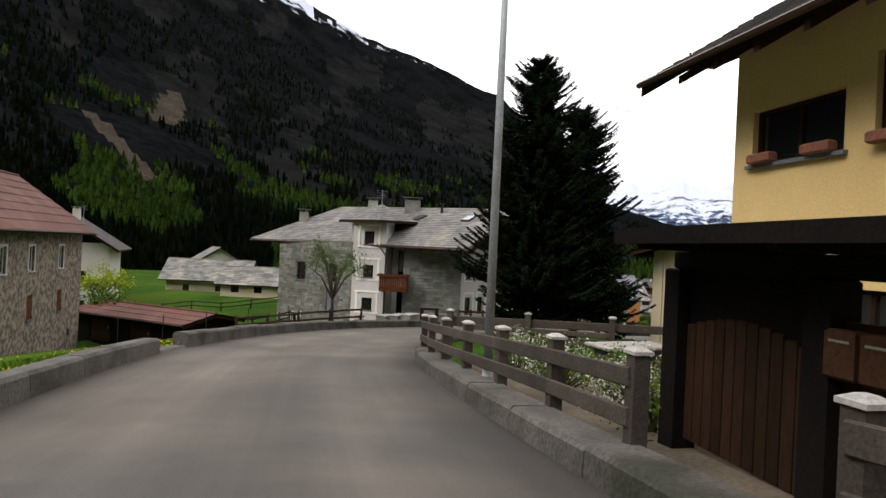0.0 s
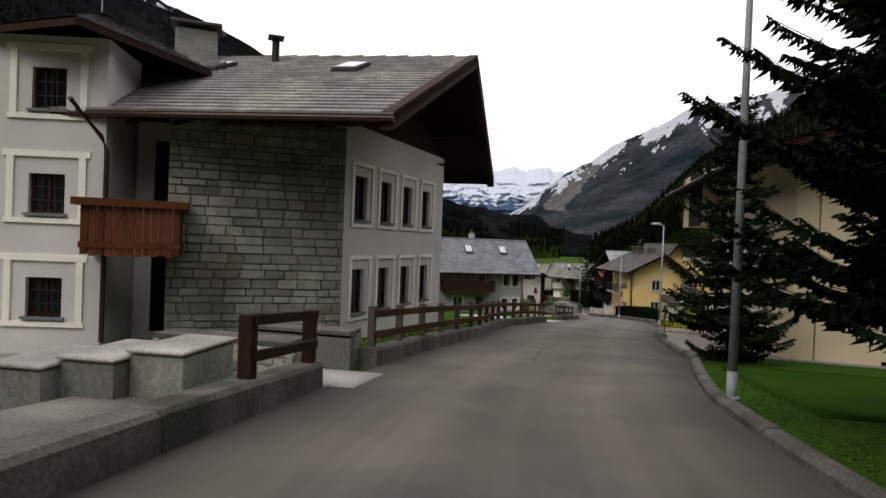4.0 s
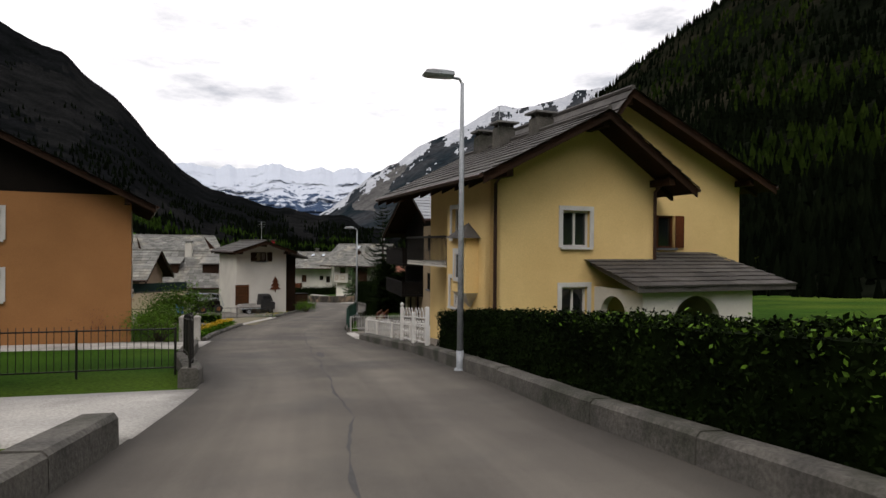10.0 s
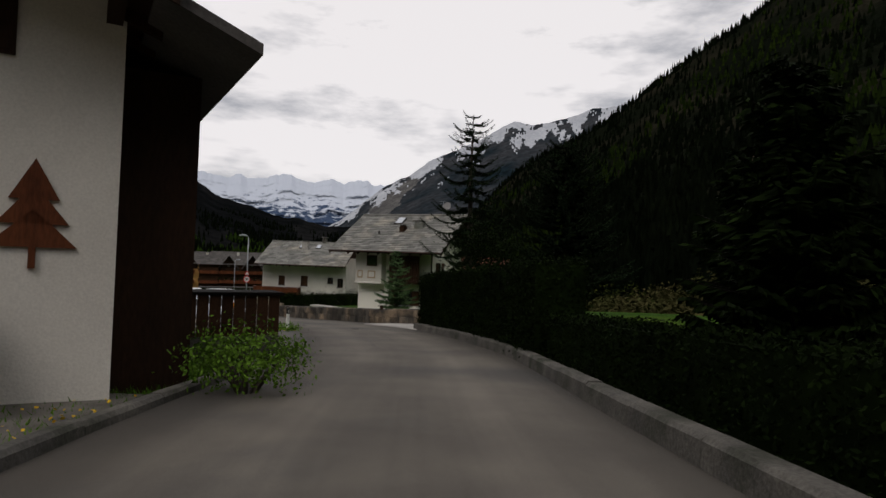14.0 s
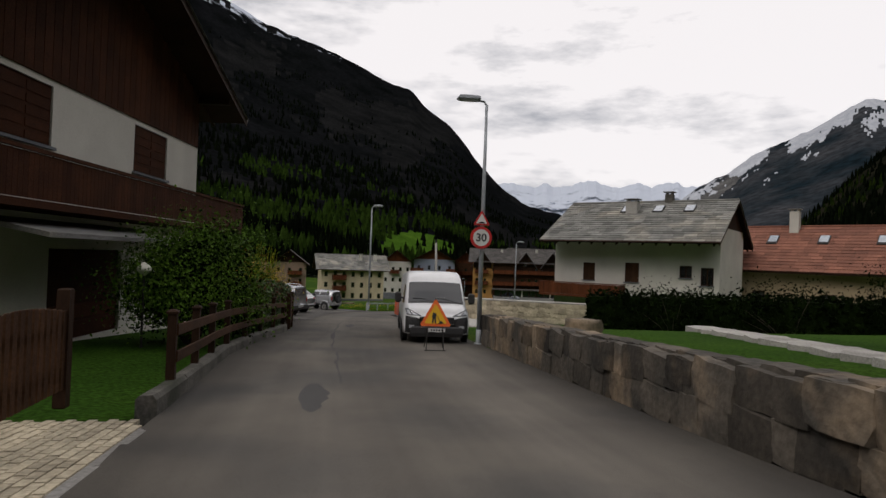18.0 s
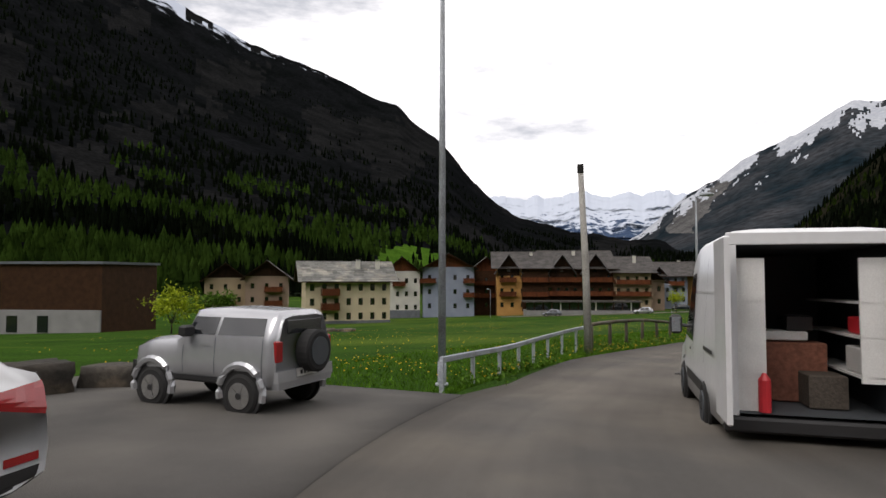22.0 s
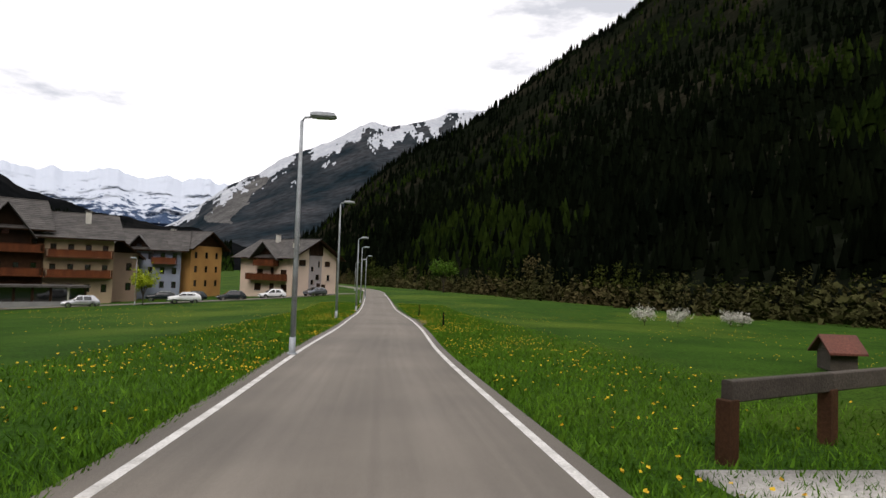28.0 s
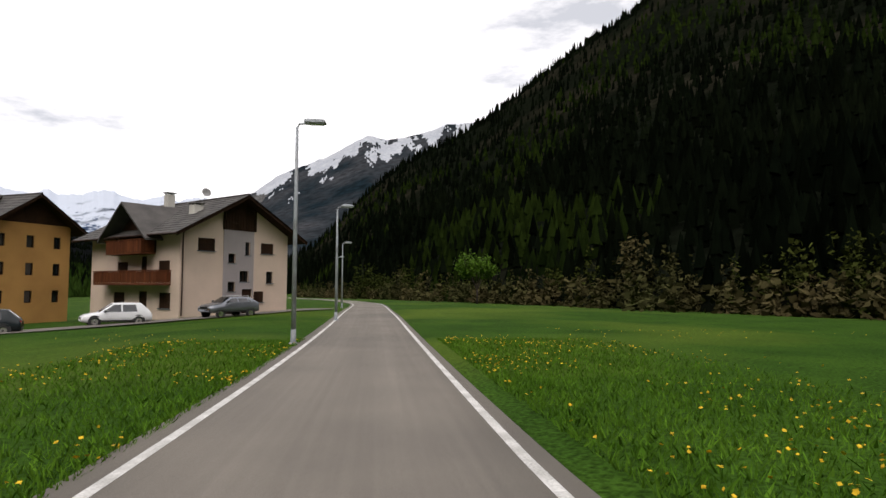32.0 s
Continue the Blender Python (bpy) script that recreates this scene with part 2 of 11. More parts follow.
PLASTER_ROSE = mat("rose_cream_plaster", (0.66, 0.52, 0.42), (0.57, 0.45, 0.36), 0.5, 0.9, 0.3, 30, fine=0.08)
TRIM_WHITE = mat("white_trim", (0.592, 0.584, 0.56), (0.496, 0.488, 0.472), 1.5, 0.8, 0.15, 30, fine=0.06)
PLINTH = mat("grey_plinth", (0.16, 0.172, 0.188), (0.12, 0.128, 0.14), 1.2, 0.9, 0.3, 30)
STONEWORK = mat("grey_green_stone", (0.28, 0.29, 0.255), (0.17, 0.18, 0.158), 1.6, 0.9, 0.7, 16, vary=0.3, island=0.3, stain=(0.192, 0.18, 0.144), stain_scale=0.9)
MORTAR = mat("mortar_joint", (0.15, 0.152, 0.138), (0.11, 0.112, 0.102), 2, 0.95, 0.4, 30)
GRANITE = mat("granite_block", (0.08925, 0.07616, 0.06069), (0.0357, 0.03332, 0.02856), 1.2, 0.9, 0.9, 11, vary=0.45, stain=(0.2, 0.15, 0.1), stain_scale=0.7)
SLATE = mat("grey_slate", (0.188, 0.184, 0.178), (0.136, 0.134, 0.13), 1.1, 0.75, 0.5, 20, island=0.25, stain=(0.224, 0.216, 0.188), stain_scale=0.5)
SLATE_BLUE = mat("blue_grey_slate", (0.18, 0.192, 0.212), (0.136, 0.144, 0.164), 1.0, 0.6, 0.4, 20, island=0.2)
STONE_SLAB = mat("stone_slab_roof", (0.204, 0.204, 0.187), (0.136, 0.136, 0.1258), 0.9, 0.85, 0.6, 15, island=0.35, stain=(0.272, 0.256, 0.216), stain_scale=0.5)
DARK_TILE = mat("dark_roof_tile", (0.085, 0.078, 0.072), (0.052, 0.048, 0.045), 0.9, 0.75, 0.4, 18, island=0.25)
RED_TILE = mat("red_roof_tile", (0.24, 0.1, 0.064), (0.176, 0.072, 0.048), 1.0, 0.8, 0.4, 18, island=0.25)
RUST_ROOF = mat("rusted_sheet_roof", (0.132, 0.045, 0.03), (0.084, 0.036, 0.027), 0.9, 0.7, 0.3, 20, stain=(0.15, 0.07, 0.05), stain_scale=0.35)
METAL_ROOF = mat("grey_metal_roof", (0.304, 0.32, 0.344), (0.24, 0.252, 0.272), 0.6, 0.45, 0.15, 20, metal=0.4)
WOOD_DARK = mat("dark_stained_wood", (0.036, 0.0176, 0.0096), (0.0208, 0.0112, 0.0064), 1.2, 0.7, 0.4, 22, streak=(1, 1, 0.25), vary=0.2, spec=0.1)
WOOD_BLACK = mat("blackened_wood", (0.00864, 0.00672, 0.00528), (0.00528, 0.00432, 0.00384), 1.2, 0.85, 0.4, 22, spec=0.1)
WOOD_RED = mat("reddish_wood", (0.128, 0.0416, 0.016), (0.08, 0.0256, 0.0112), 1.5, 0.6, 0.35, 26, streak=(1, 1, 0.25), vary=0.2, spec=0.1)
WOOD_BROWN = mat("brown_wood", (0.0644, 0.03136, 0.01568), (0.042, 0.02072, 0.0112), 1.5, 0.7, 0.35, 26, vary=0.2, spec=0.1)
TIMBER_RED = mat("old_red_timber", (0.062, 0.022, 0.0095), (0.04, 0.0145, 0.007), 1.5, 0.8, 0.35, 26, vary=0.2, spec=0.08)
TARP = mat("green_tarpaulin", (0.012, 0.03, 0.026), (0.008, 0.02, 0.018), 1.2, 0.6, 0.2, 12, spec=0.2)
SANDY = mat("sandy_gravel", (0.2, 0.18, 0.12), (0.14, 0.125, 0.085), 2.0, 0.95, 0.5, 40)
YARD = mat("grey_yard_paving", (0.22, 0.205, 0.185), (0.16, 0.15, 0.135), 0.9, 0.9, 0.3, 30, stain=(0.13, 0.122, 0.11), stain_scale=0.5)
PLASTER_LILAC = mat("grey_lilac_plaster", (0.36, 0.32, 0.32), (0.3, 0.27, 0.27), 0.5, 0.9, 0.3, 30, fine=0.08)
GARDEN_STONE = mat("garden_wall_stone", (0.21, 0.175, 0.13), (0.085, 0.074, 0.058), 1.4, 0.9, 0.8, 13, vary=0.45, stain=(0.26, 0.21, 0.15), stain_scale=0.8)
WOOD_SILVER = mat("silvered_wood", (0.15, 0.126, 0.1), (0.09, 0.075, 0.06), 1.6, 0.85, 0.5, 30, vary=0.2)
WOOD_GREY = mat("weathered_grey_wood", (0.075, 0.063, 0.051), (0.045, 0.0372, 0.03), 1.6, 0.85, 0.5, 30, vary=0.2)
WOOD_ORANGE = mat("orange_varnished_wood", (0.24, 0.096, 0.032), (0.168, 0.064, 0.0224), 1.5, 0.5, 0.3, 26, vary=0.2)
BARK = mat("bark", (0.06, 0.0464, 0.036), (0.032, 0.0256, 0.0208), 3, 0.95, 0.9, 14, streak=(1, 1, 0.3))
NEEDLES = mat("spruce_needles", (0.013, 0.022, 0.010), (0.004, 0.008, 0.0036), 1.4, 0.85, 0, island=0.45, spec=0.01)
NEEDLES_BLUE = mat("young_spruce_needles", (0.075, 0.13, 0.05), (0.04, 0.075, 0.03), 1.4, 0.7, 0, island=0.4, spec=0.06)
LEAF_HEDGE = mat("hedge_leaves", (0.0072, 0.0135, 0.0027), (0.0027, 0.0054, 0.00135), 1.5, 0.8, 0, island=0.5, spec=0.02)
LEAF_BRIGHT = mat("spring_leaves", (0.34, 0.4, 0.02), (0.2, 0.26, 0.015), 1.5, 0.6, 0, island=0.4, spec=0.06)
LEAF_MID = mat("green_leaves", (0.085, 0.165, 0.016), (0.042, 0.085, 0.009), 1.5, 0.6, 0, island=0.4, spec=0.06)
LEAF_LAUREL = mat("laurel_leaves", (0.07, 0.125, 0.035), (0.035, 0.066, 0.018), 2, 0.4, 0, island=0.5, spec=0.3)
LEAF_RED = mat("red_hedge_leaves", (0.24, 0.085, 0.04), (0.15, 0.06, 0.03), 2, 0.5, 0, island=0.4)
LEAF_YELLOW = mat("forsythia_flowers", (0.55, 0.36, 0.02), (0.36, 0.25, 0.02), 2, 0.6, 0, island=0.4)
BLOSSOM = mat("white_blossom", (0.55, 0.53, 0.48), (0.42, 0.41, 0.36), 2, 0.7, 0, island=0.3)
TINTED = mat("tinted_glass", (0.03, 0.035, 0.03), (0.024, 0.028, 0.024), 2.0, 0.08, 0, spec=0.5, fine=0.05)
TINTED.node_tree.nodes["Principled BSDF"].inputs["Alpha"].default_value = 0.55
GLASS = glowless("window_glass", (0.012, 0.014, 0.016), 0.04, 0.0, 0.9)
SKYLIGHT = glowless("skylight_glass", (0.5, 0.53, 0.56), 0.03, 0.9, 0.9)
GALVANISED = mat("galvanised_steel", (0.38, 0.41, 0.44), (0.3, 0.325, 0.35), 3, 0.55, 0.1, 40, metal=0.15, stain=(0.27, 0.28, 0.29), stain_scale=2)
IRON = glowless("dark_iron", (0.018, 0.017, 0.016), 0.55, 0.3)
IRON_GREEN = glowless("green_painted_iron", (0.012, 0.05, 0.037), 0.5)
# Grey copy of the white paint for the fence that stands in shade.
PAINT_WHITE_SHADED = mat("shaded_white_metal", (0.38, 0.38, 0.37), (0.3, 0.3, 0.29), 3, 0.55, 0.05, 40, fine=0.08)
PAINT_WHITE = mat("white_painted_metal", (0.72, 0.72, 0.7), (0.6, 0.6, 0.58), 3, 0.5, 0.05, 40, fine=0.05)
COPPER = glowless("brown_gutter", (0.05, 0.024, 0.016), 0.45, 0.4)
RUBBER = glowless("tyre_rubber", (0.014, 0.014, 0.014), 0.8)
BLACK_PLASTIC = glowless("black_plastic", (0.022, 0.022, 0.023), 0.55)
CAR_WHITE = mat("white_car_paint", (0.72, 0.73, 0.74), (0.66, 0.67, 0.68), 0.8, 0.22, 0, spec=0.6, fine=0.03)
CAR_SILVER = mat("silver_car_paint", (0.5, 0.51, 0.53), (0.44, 0.45, 0.47), 0.8, 0.25, 0, metal=0.55, spec=0.6, fine=0.03)
CAR_GREY = mat("grey_blue_car_paint", (0.2, 0.215, 0.24), (0.17, 0.18, 0.2), 0.8, 0.25, 0, metal=0.5, spec=0.6, fine=0.03)
CAR_DARK = mat("dark_green_car_paint", (0.012, 0.018, 0.02), (0.009, 0.014, 0.016), 0.8, 0.25, 0, spec=0.35, fine=0.03)
CHROME = glowless("bright_metal", (0.6, 0.6, 0.6), 0.2, 0.9)
LAMP_RED = glowless("red_lens", (0.35, 0.01, 0.012), 0.2, 0, 0.8)
LAMP_CLEAR = glowless("clear_lens", (0.5, 0.52, 0.55), 0.12, 0.3, 0.8)
PLATE = glowless("number_plate", (0.6, 0.6, 0.58), 0.5)
SIGN_RED = glowless("sign_red", (0.55, 0.02, 0.02), 0.45)
SIGN_WHITE = glowless("sign_white", (0.75, 0.75, 0.73), 0.45)
SIGN_BLACK = glowless("sign_black", (0.015, 0.015, 0.016), 0.5)
SIGN_YELLOW = glowless("sign_yellow", (0.75, 0.42, 0.01), 0.45)
SIGN_ORANGE = glowless("sign_orange", (0.8, 0.14, 0.02), 0.45)
SIGN_BLUE = glowless("sign_blue", (0.02, 0.17, 0.55), 0.45)
SIGN_GREY = glowless("sign_back_grey", (0.09, 0.1, 0.11), 0.6, 0.4)
NET_ORANGE = glowless("orange_barrier", (0.62, 0.1, 0.035), 0.6)
RED_PLASTIC = glowless("red_plastic", (0.6, 0.03, 0.04), 0.4)
GLOBE = glowless("opal_globe", (0.75, 0.72, 0.62), 0.4)
BLUE_FRAME = glowless("blue_window_frame", (0.06, 0.3, 0.5), 0.5)
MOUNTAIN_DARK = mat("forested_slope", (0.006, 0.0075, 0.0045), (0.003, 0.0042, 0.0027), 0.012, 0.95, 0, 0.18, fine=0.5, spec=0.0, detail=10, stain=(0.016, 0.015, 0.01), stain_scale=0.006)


# ---- mesh tools ----
class Mesh:
    """Vertices and faces collected for one mesh."""

    def __init__(self):
        self.v, self.f = [], []

    def add(self, verts, faces):
        k = len(self.v)
        self.v += [tuple(p) for p in verts]
        self.f += [tuple(i + k for i in q) for q in faces]
        return self

    def box(self, x0, x1, y0, y1, z0, z1, bevel=0.0):
        if bevel:
            b = min(bevel, (x1 - x0) / 3, (y1 - y0) / 3, (z1 - z0) / 3)
            return self.loft([((x0 + b, y0 + b), (x1 - b, y1 - b), z0), ((x0, y0), (x1, y1), z0 + b), ((x0, y0), (x1, y1), z1 - b), ((x0 + b, y0 + b), (x1 - b, y1 - b), z1)])
        return self.add([(x0, y0, z0), (x1, y0, z0), (x1, y1, z0), (x0, y1, z0), (x0, y0, z1), (x1, y0, z1), (x1, y1, z1), (x0, y1, z1)],
                        [(3, 2, 1, 0), (4, 5, 6, 7), (0, 1, 5, 4), (1, 2, 6, 5), (2, 3, 7, 6), (3, 0, 4, 7)])

    def loft(self, rings):
        """Rectangular rings (low corner, high corner, z) joined upwards."""
        vs, fs = [], []
        for (a, b, z) in rings:
            vs += [(a[0], a[1], z), (b[0], a[1], z), (b[0], b[1], z), (a[0], b[1], z)]
        for i in range(len(rings) - 1):
            for j in range(4):
                fs.append((4 * i + j, 4 * i + (j + 1) % 4, 4 * i + 4 + (j + 1) % 4, 4 * i + 4 + j))
        n = len(vs)
        return self.add(vs, fs + [(3, 2, 1, 0), (n - 4, n - 3, n - 2, n - 1)])

    def prism(self, poly, z0, z1):
        n = len(poly)
        zs = z0 if isinstance(z0, (list, tuple)) else [z0] * n
        ze = z1 if isinstance(z1, (list, tuple)) else [z1] * n
        return self.add([(x, y, z) for (x, y), z in zip(poly, zs)] + [(x, y, z) for (x, y), z in zip(poly, ze)],
                        [tuple(reversed(range(n))), tuple(range(n, 2 * n))] + [(i, (i + 1) % n, n + (i + 1) % n, n + i) for i in range(n)])

    def slab(self, quad, thick):
        """A sheet through 3 or 4 points with a thickness downwards."""
        n = len(quad)
        low = [(x, y, z - thick) for x, y, z in quad]
        return self.add(list(quad) + low, [tuple(range(n)), tuple(reversed(range(n, 2 * n)))] + [(i, n + i, n + (i + 1) % n, (i + 1) % n) for i in range(n)])

    def tube(self, pts, r, n=8, cap=True):
        """A round bar through the points; r is one radius or one for each point."""
        pts = [Vector(p) for p in pts]
        rs = r if isinstance(r, (list, tuple)) else [r] * len(pts)
        vs, fs = [], []
        for i, p in enumerate(pts):
            t = (pts[min(i + 1, len(pts) - 1)] - pts[max(i - 1, 0)]).normalized()
            a = t.orthogonal().normalized() if abs(t.z) < 0.99 else Vector((1, 0, 0))
            a = (a - t * a.dot(t)).normalized()
            b = t.cross(a)
            vs += [p + (a * math.cos(2 * math.pi * k / n) + b * math.sin(2 * math.pi * k / n)) * rs[i] for k in range(n)]
        for i in range(len(pts) - 1):
            fs += [(i * n + k, i * n + (k + 1) % n, (i + 1) * n + (k + 1) % n, (i + 1) * n + k) for k in range(n)]
        if cap:
            fs += [tuple(reversed(range(n))), tuple(range(len(vs) - n, len(vs)))]
        return self.add(vs, fs)

    def disc(self, c, r, axis="y", thick=0.04, n=20, hole=0.0):
        """A round plate facing along an axis."""
        def put(a, b, d):
            return (c[0] + a, c[1] + d, c[2] + b) if axis == "y" else (c[0] + d, c[1] + a, c[2] + b) if axis == "x" else (c[0] + a, c[1] + b, c[2] + d)
        ring = [(math.cos(2 * math.pi * k / n), math.sin(2 * math.pi * k / n)) for k in range(n)]
        if not hole:
            return self.add([put(r * a, r * b, d) for d in (-thick / 2, thick / 2) for a, b in ring],
                            [tuple(range(n)), tuple(reversed(range(n, 2 * n)))] + [(k, n + k, n + (k + 1) % n, (k + 1) % n) for k in range(n)])
        vs = [put(q * a, q * b, d) for d in (-thick / 2, thick / 2) for q in (r, hole) for a, b in ring]
        fs = []
        for k in range(n):
            j = (k + 1) % n
            fs += [(k, j, n + j, n + k), (2 * n + k, 3 * n + k, 3 * n + j, 2 * n + j), (k, 2 * n + k, 2 * n + j, j), (n + k, n + j, 3 * n + j, 3 * n + k)]
        return self.add(vs, fs)

    def data(self, name, material, smooth=False):
        me = bpy.data.meshes.new(name)
        me.from_pydata(self.v, [], self.f)
        me.materials.append(material)
        if smooth:
            me.shade_smooth()
        me.update()
        return me

    def ob(self, name, material, parent=None, label="", smooth=False):
        o = new(name, self.data(name, material, smooth))
        if parent is not None:
            o.parent = parent
        return tagged(o, label)


def thing(name, label, category, at, turn=0.0, group="", kind=""):
    o = new(name)
    o.empty_display_size = 0.2
    o.matrix_world = pose(*at, 0, 0, turn)
    return tagged(o, label, category, group, kind)


def flat_mesh(name, verts, faces, material, label="", category="", kind="", group="", smooth=False):
    me = bpy.data.meshes.new(name)
    me.from_pydata(verts, [], faces)
    me.materials.append(material)
    if smooth:
        me.shade_smooth()
    me.update()
    return tagged(new(name, me), label, category, group, kind)


# ---- the road's line and the lie of the land ----
AXIS = [(-40.0, 11.38, -54.46, 4.65), (-20.0, 6.98, -34.95, 3.12), (-8.0, 4.33, -23.25, 2.20), (4.0, 1.69, -11.54, 1.28), (15.2, 0.05, -0.47, 0.38), (26.4, 0.78, 10.68, -0.67), (37.6, 5.15, 20.90, -1.63), (48.8, 11.18, 30.34, -2.54), (60.0, 18.10, 39.13, -3.50), (71.2, 25.19, 47.80, -4.56), (82.4, 31.54, 57.01, -5.63), (93.6, 36.71, 66.94, -6.69)]
AXIS += [(104.8, 41.00, 77.28, -7.81), (116.0, 45.38, 87.59, -8.75), (127.2, 50.58, 97.50, -9.46), (138.4, 56.37, 107.09, -10.15), (149.6, 62.14, 116.69, -10.84), (160.8, 66.32, 127.05, -11.52), (172.0, 68.19, 138.06, -12.42), (183.2, 67.99, 149.25, -13.19), (194.4, 67.48, 160.44, -13.77), (205.6, 67.51, 171.64, -14.45), (216.8, 68.80, 182.70, -15.06)]
AXIS += [(228.0, 74.19, 192.41, -15.69), (239.2, 81.92, 200.52, -16.23), (250.4, 89.90, 208.37, -16.78), (261.6, 97.85, 216.26, -17.33), (272.8, 105.66, 224.29, -17.90), (284.0, 113.46, 232.33, -18.37), (295.2, 121.46, 240.17, -18.77), (306.4, 129.31, 248.15, -19.17), (317.6, 137.14, 256.16, -19.62), (328.8, 144.92, 264.22, -19.93)]
AXIS += [(370.0, 173.3, 294.3, -20.3), (420.0, 206.6, 331.4, -20.9), (480.0, 240.0, 381.5, -21.6), (560.0, 278.0, 452.0, -22.6), (700.0, 340.0, 577.0, -24.4)]
LEFT_EDGE = [(-40, 3.4), (8, 3.4), (15, 3.65), (22, 3.5), (27, 3.25), (33, 3.0), (40, 2.9), (50, 2.7), (57, 3.5), (64, 3.45), (72, 3.85), (76, 3.6), (80, 3.0), (88, 2.3), (98, 2.4), (103, 3.3), (110, 3.95), (116, 4.1), (124, 3.9), (130, 3.2), (138, 3.15), (148, 2.6), (156, 2.7), (164, 2.4), (172, 2.35), (178, 1.75), (183, 1.9), (190, 2.05), (198, 1.35), (205, 1.8), (209, 2.3), (221, 1.6), (224, 1.15), (230, 1.6), (240, 1.75), (257, 1.95), (265, 2.3), (700, 2.35)]
RIGHT_EDGE = [(-40, 2.6), (0, 2.55), (14, 2.2), (23, 2.2), (27, 2.5), (37, 2.7), (41, 2.85), (48, 3.5), (59, 2.7), (71, 2.5), (79, 2.9), (86, 3.5), (92, 3.0), (104, 3.2), (111, 2.4), (119, 2.15), (127, 2.4), (134, 2.85), (148, 3.2), (160, 2.9), (166, 3.5), (171, 4.2), (180, 4.25), (193, 4.7), (217, 4.75), (221, 4.2), (231, 3.6), (252, 3.7), (258, 2.4), (265, 1.95), (305, 1.9), (318, 1.75), (329, 1.5), (350, 1.5), (400, 1.7), (700, 1.9)]

_a = np.array(AXIS)
S_AT = np.arange(-40, 700, 1.0)


def smooth_line(k):
    """A line through the axis points with matching slopes (cubic Hermite)."""
    s, y = _a[:, 0], _a[:, k]
    m = np.gradient(y, s)
    i = np.clip(np.searchsorted(s, S_AT, side="right") - 1, 0, len(s) - 2)
    h = s[i + 1] - s[i]
    u = (S_AT - s[i]) / h
    return (2 * u**3 - 3 * u**2 + 1) * y[i] + (u**3 - 2 * u**2 + u) * h * m[i] + (3 * u**2 - 2 * u**3) * y[i + 1] + (u**3 - u**2) * h * m[i + 1]


LX, LY, LZ = smooth_line(1), smooth_line(2), smooth_line(3)
TX, TY = np.gradient(LX), np.gradient(LY)
_n = np.hypot(TX, TY)
TX, TY = TX / _n, TY / _n


def edge_left(s):
    return float(np.interp(s, *zip(*LEFT_EDGE)))


def edge_right(s):
    return float(np.interp(s, *zip(*RIGHT_EDGE)))


def road_pt(s, d=0.0, dz=0.0):
    """The place s metres along the road and d metres to its left."""
    tx, ty = np.interp(s, S_AT, TX), np.interp(s, S_AT, TY)
    return (float(np.interp(s, S_AT, LX) - ty * d), float(np.interp(s, S_AT, LY) + tx * d), float(np.interp(s, S_AT, LZ)) + dz)


def road_turn(s):
    """The road's direction, in degrees from +x."""
    return math.degrees(math.atan2(np.interp(s, S_AT, TY), np.interp(s, S_AT, TX)))


def lie(x, y):
    """The height of the land at many places."""
    x, y = np.asarray(x, float), np.asarray(y, float)
    z, sn, dn = np.zeros(x.shape), np.zeros(x.shape), np.zeros(x.shape)
    fx, fy, fz = x.ravel(), y.ravel(), z.ravel()
    fs, fd = sn.ravel(), dn.ravel()
    for i in range(0, len(fx), 4000):
        px, py = fx[i:i + 4000, None] - LX[::2], fy[i:i + 4000, None] - LY[::2]
        d2 = px**2 + py**2
        w = (d2 + 1.0) ** -2
        fz[i:i + 4000] = (w * LZ[::2]).sum(1) / w.sum(1)
        k = d2.argmin(1)
        r = np.arange(len(k))
        fs[i:i + 4000] = S_AT[::2][k]
        fd[i:i + 4000] = TX[::2][k] * py[r, k] - TY[::2][k] * px[r, k]
    s, d = fs.reshape(x.shape), fd.reshape(x.shape)
    z = fz.reshape(x.shape)
    # the meadow left of the first bend lies lower than the road
    drop = np.clip((d - 4.5) * 0.16, 0, 4.0) * np.clip((50 - s) / 16, 0, 1)
    # far meadow on the right falls a little towards the wood
    fall = np.clip((-d - 8) * 0.02, 0, 3.0) * np.clip((s - 225) / 30, 0, 1)
    # the wide meadow on the left falls towards the hotels
    hollow = np.clip((d - 6) * 0.055, 0, 7.0) * np.clip((s - 215) / 15, 0, 1)
    # the chalet's lawn is held up by the stone wall
    lawn = 0.62 * np.clip((-d - np.interp(s, *zip(*RIGHT_EDGE)) - 0.35 - np.interp(s, (164, 166.2, 169, 170.6), (3.2, 2.6, 0.9, 0))) / 0.4, 0, 1) * np.clip((s - 163.0) / 1.0, 0, 1) * np.clip((193.5 - s) / 1.0, 0, 1) * np.clip((45 + d) / 20, 0, 1)
    return z - drop - fall - hollow + lawn, s, d


def gz(x, y):
    return float(lie([x], [y])[0][0])


# ---- ground, road and paved places ----
def spread(a, b, fine, out):
    low = [a - 6 * 1.32**k * k for k in range(out, 0, -1)]
    return np.array(low + list(np.arange(a, b + 0.1, fine)) + [b + 6 * 1.32**k * k for k in range(1, out + 1)])


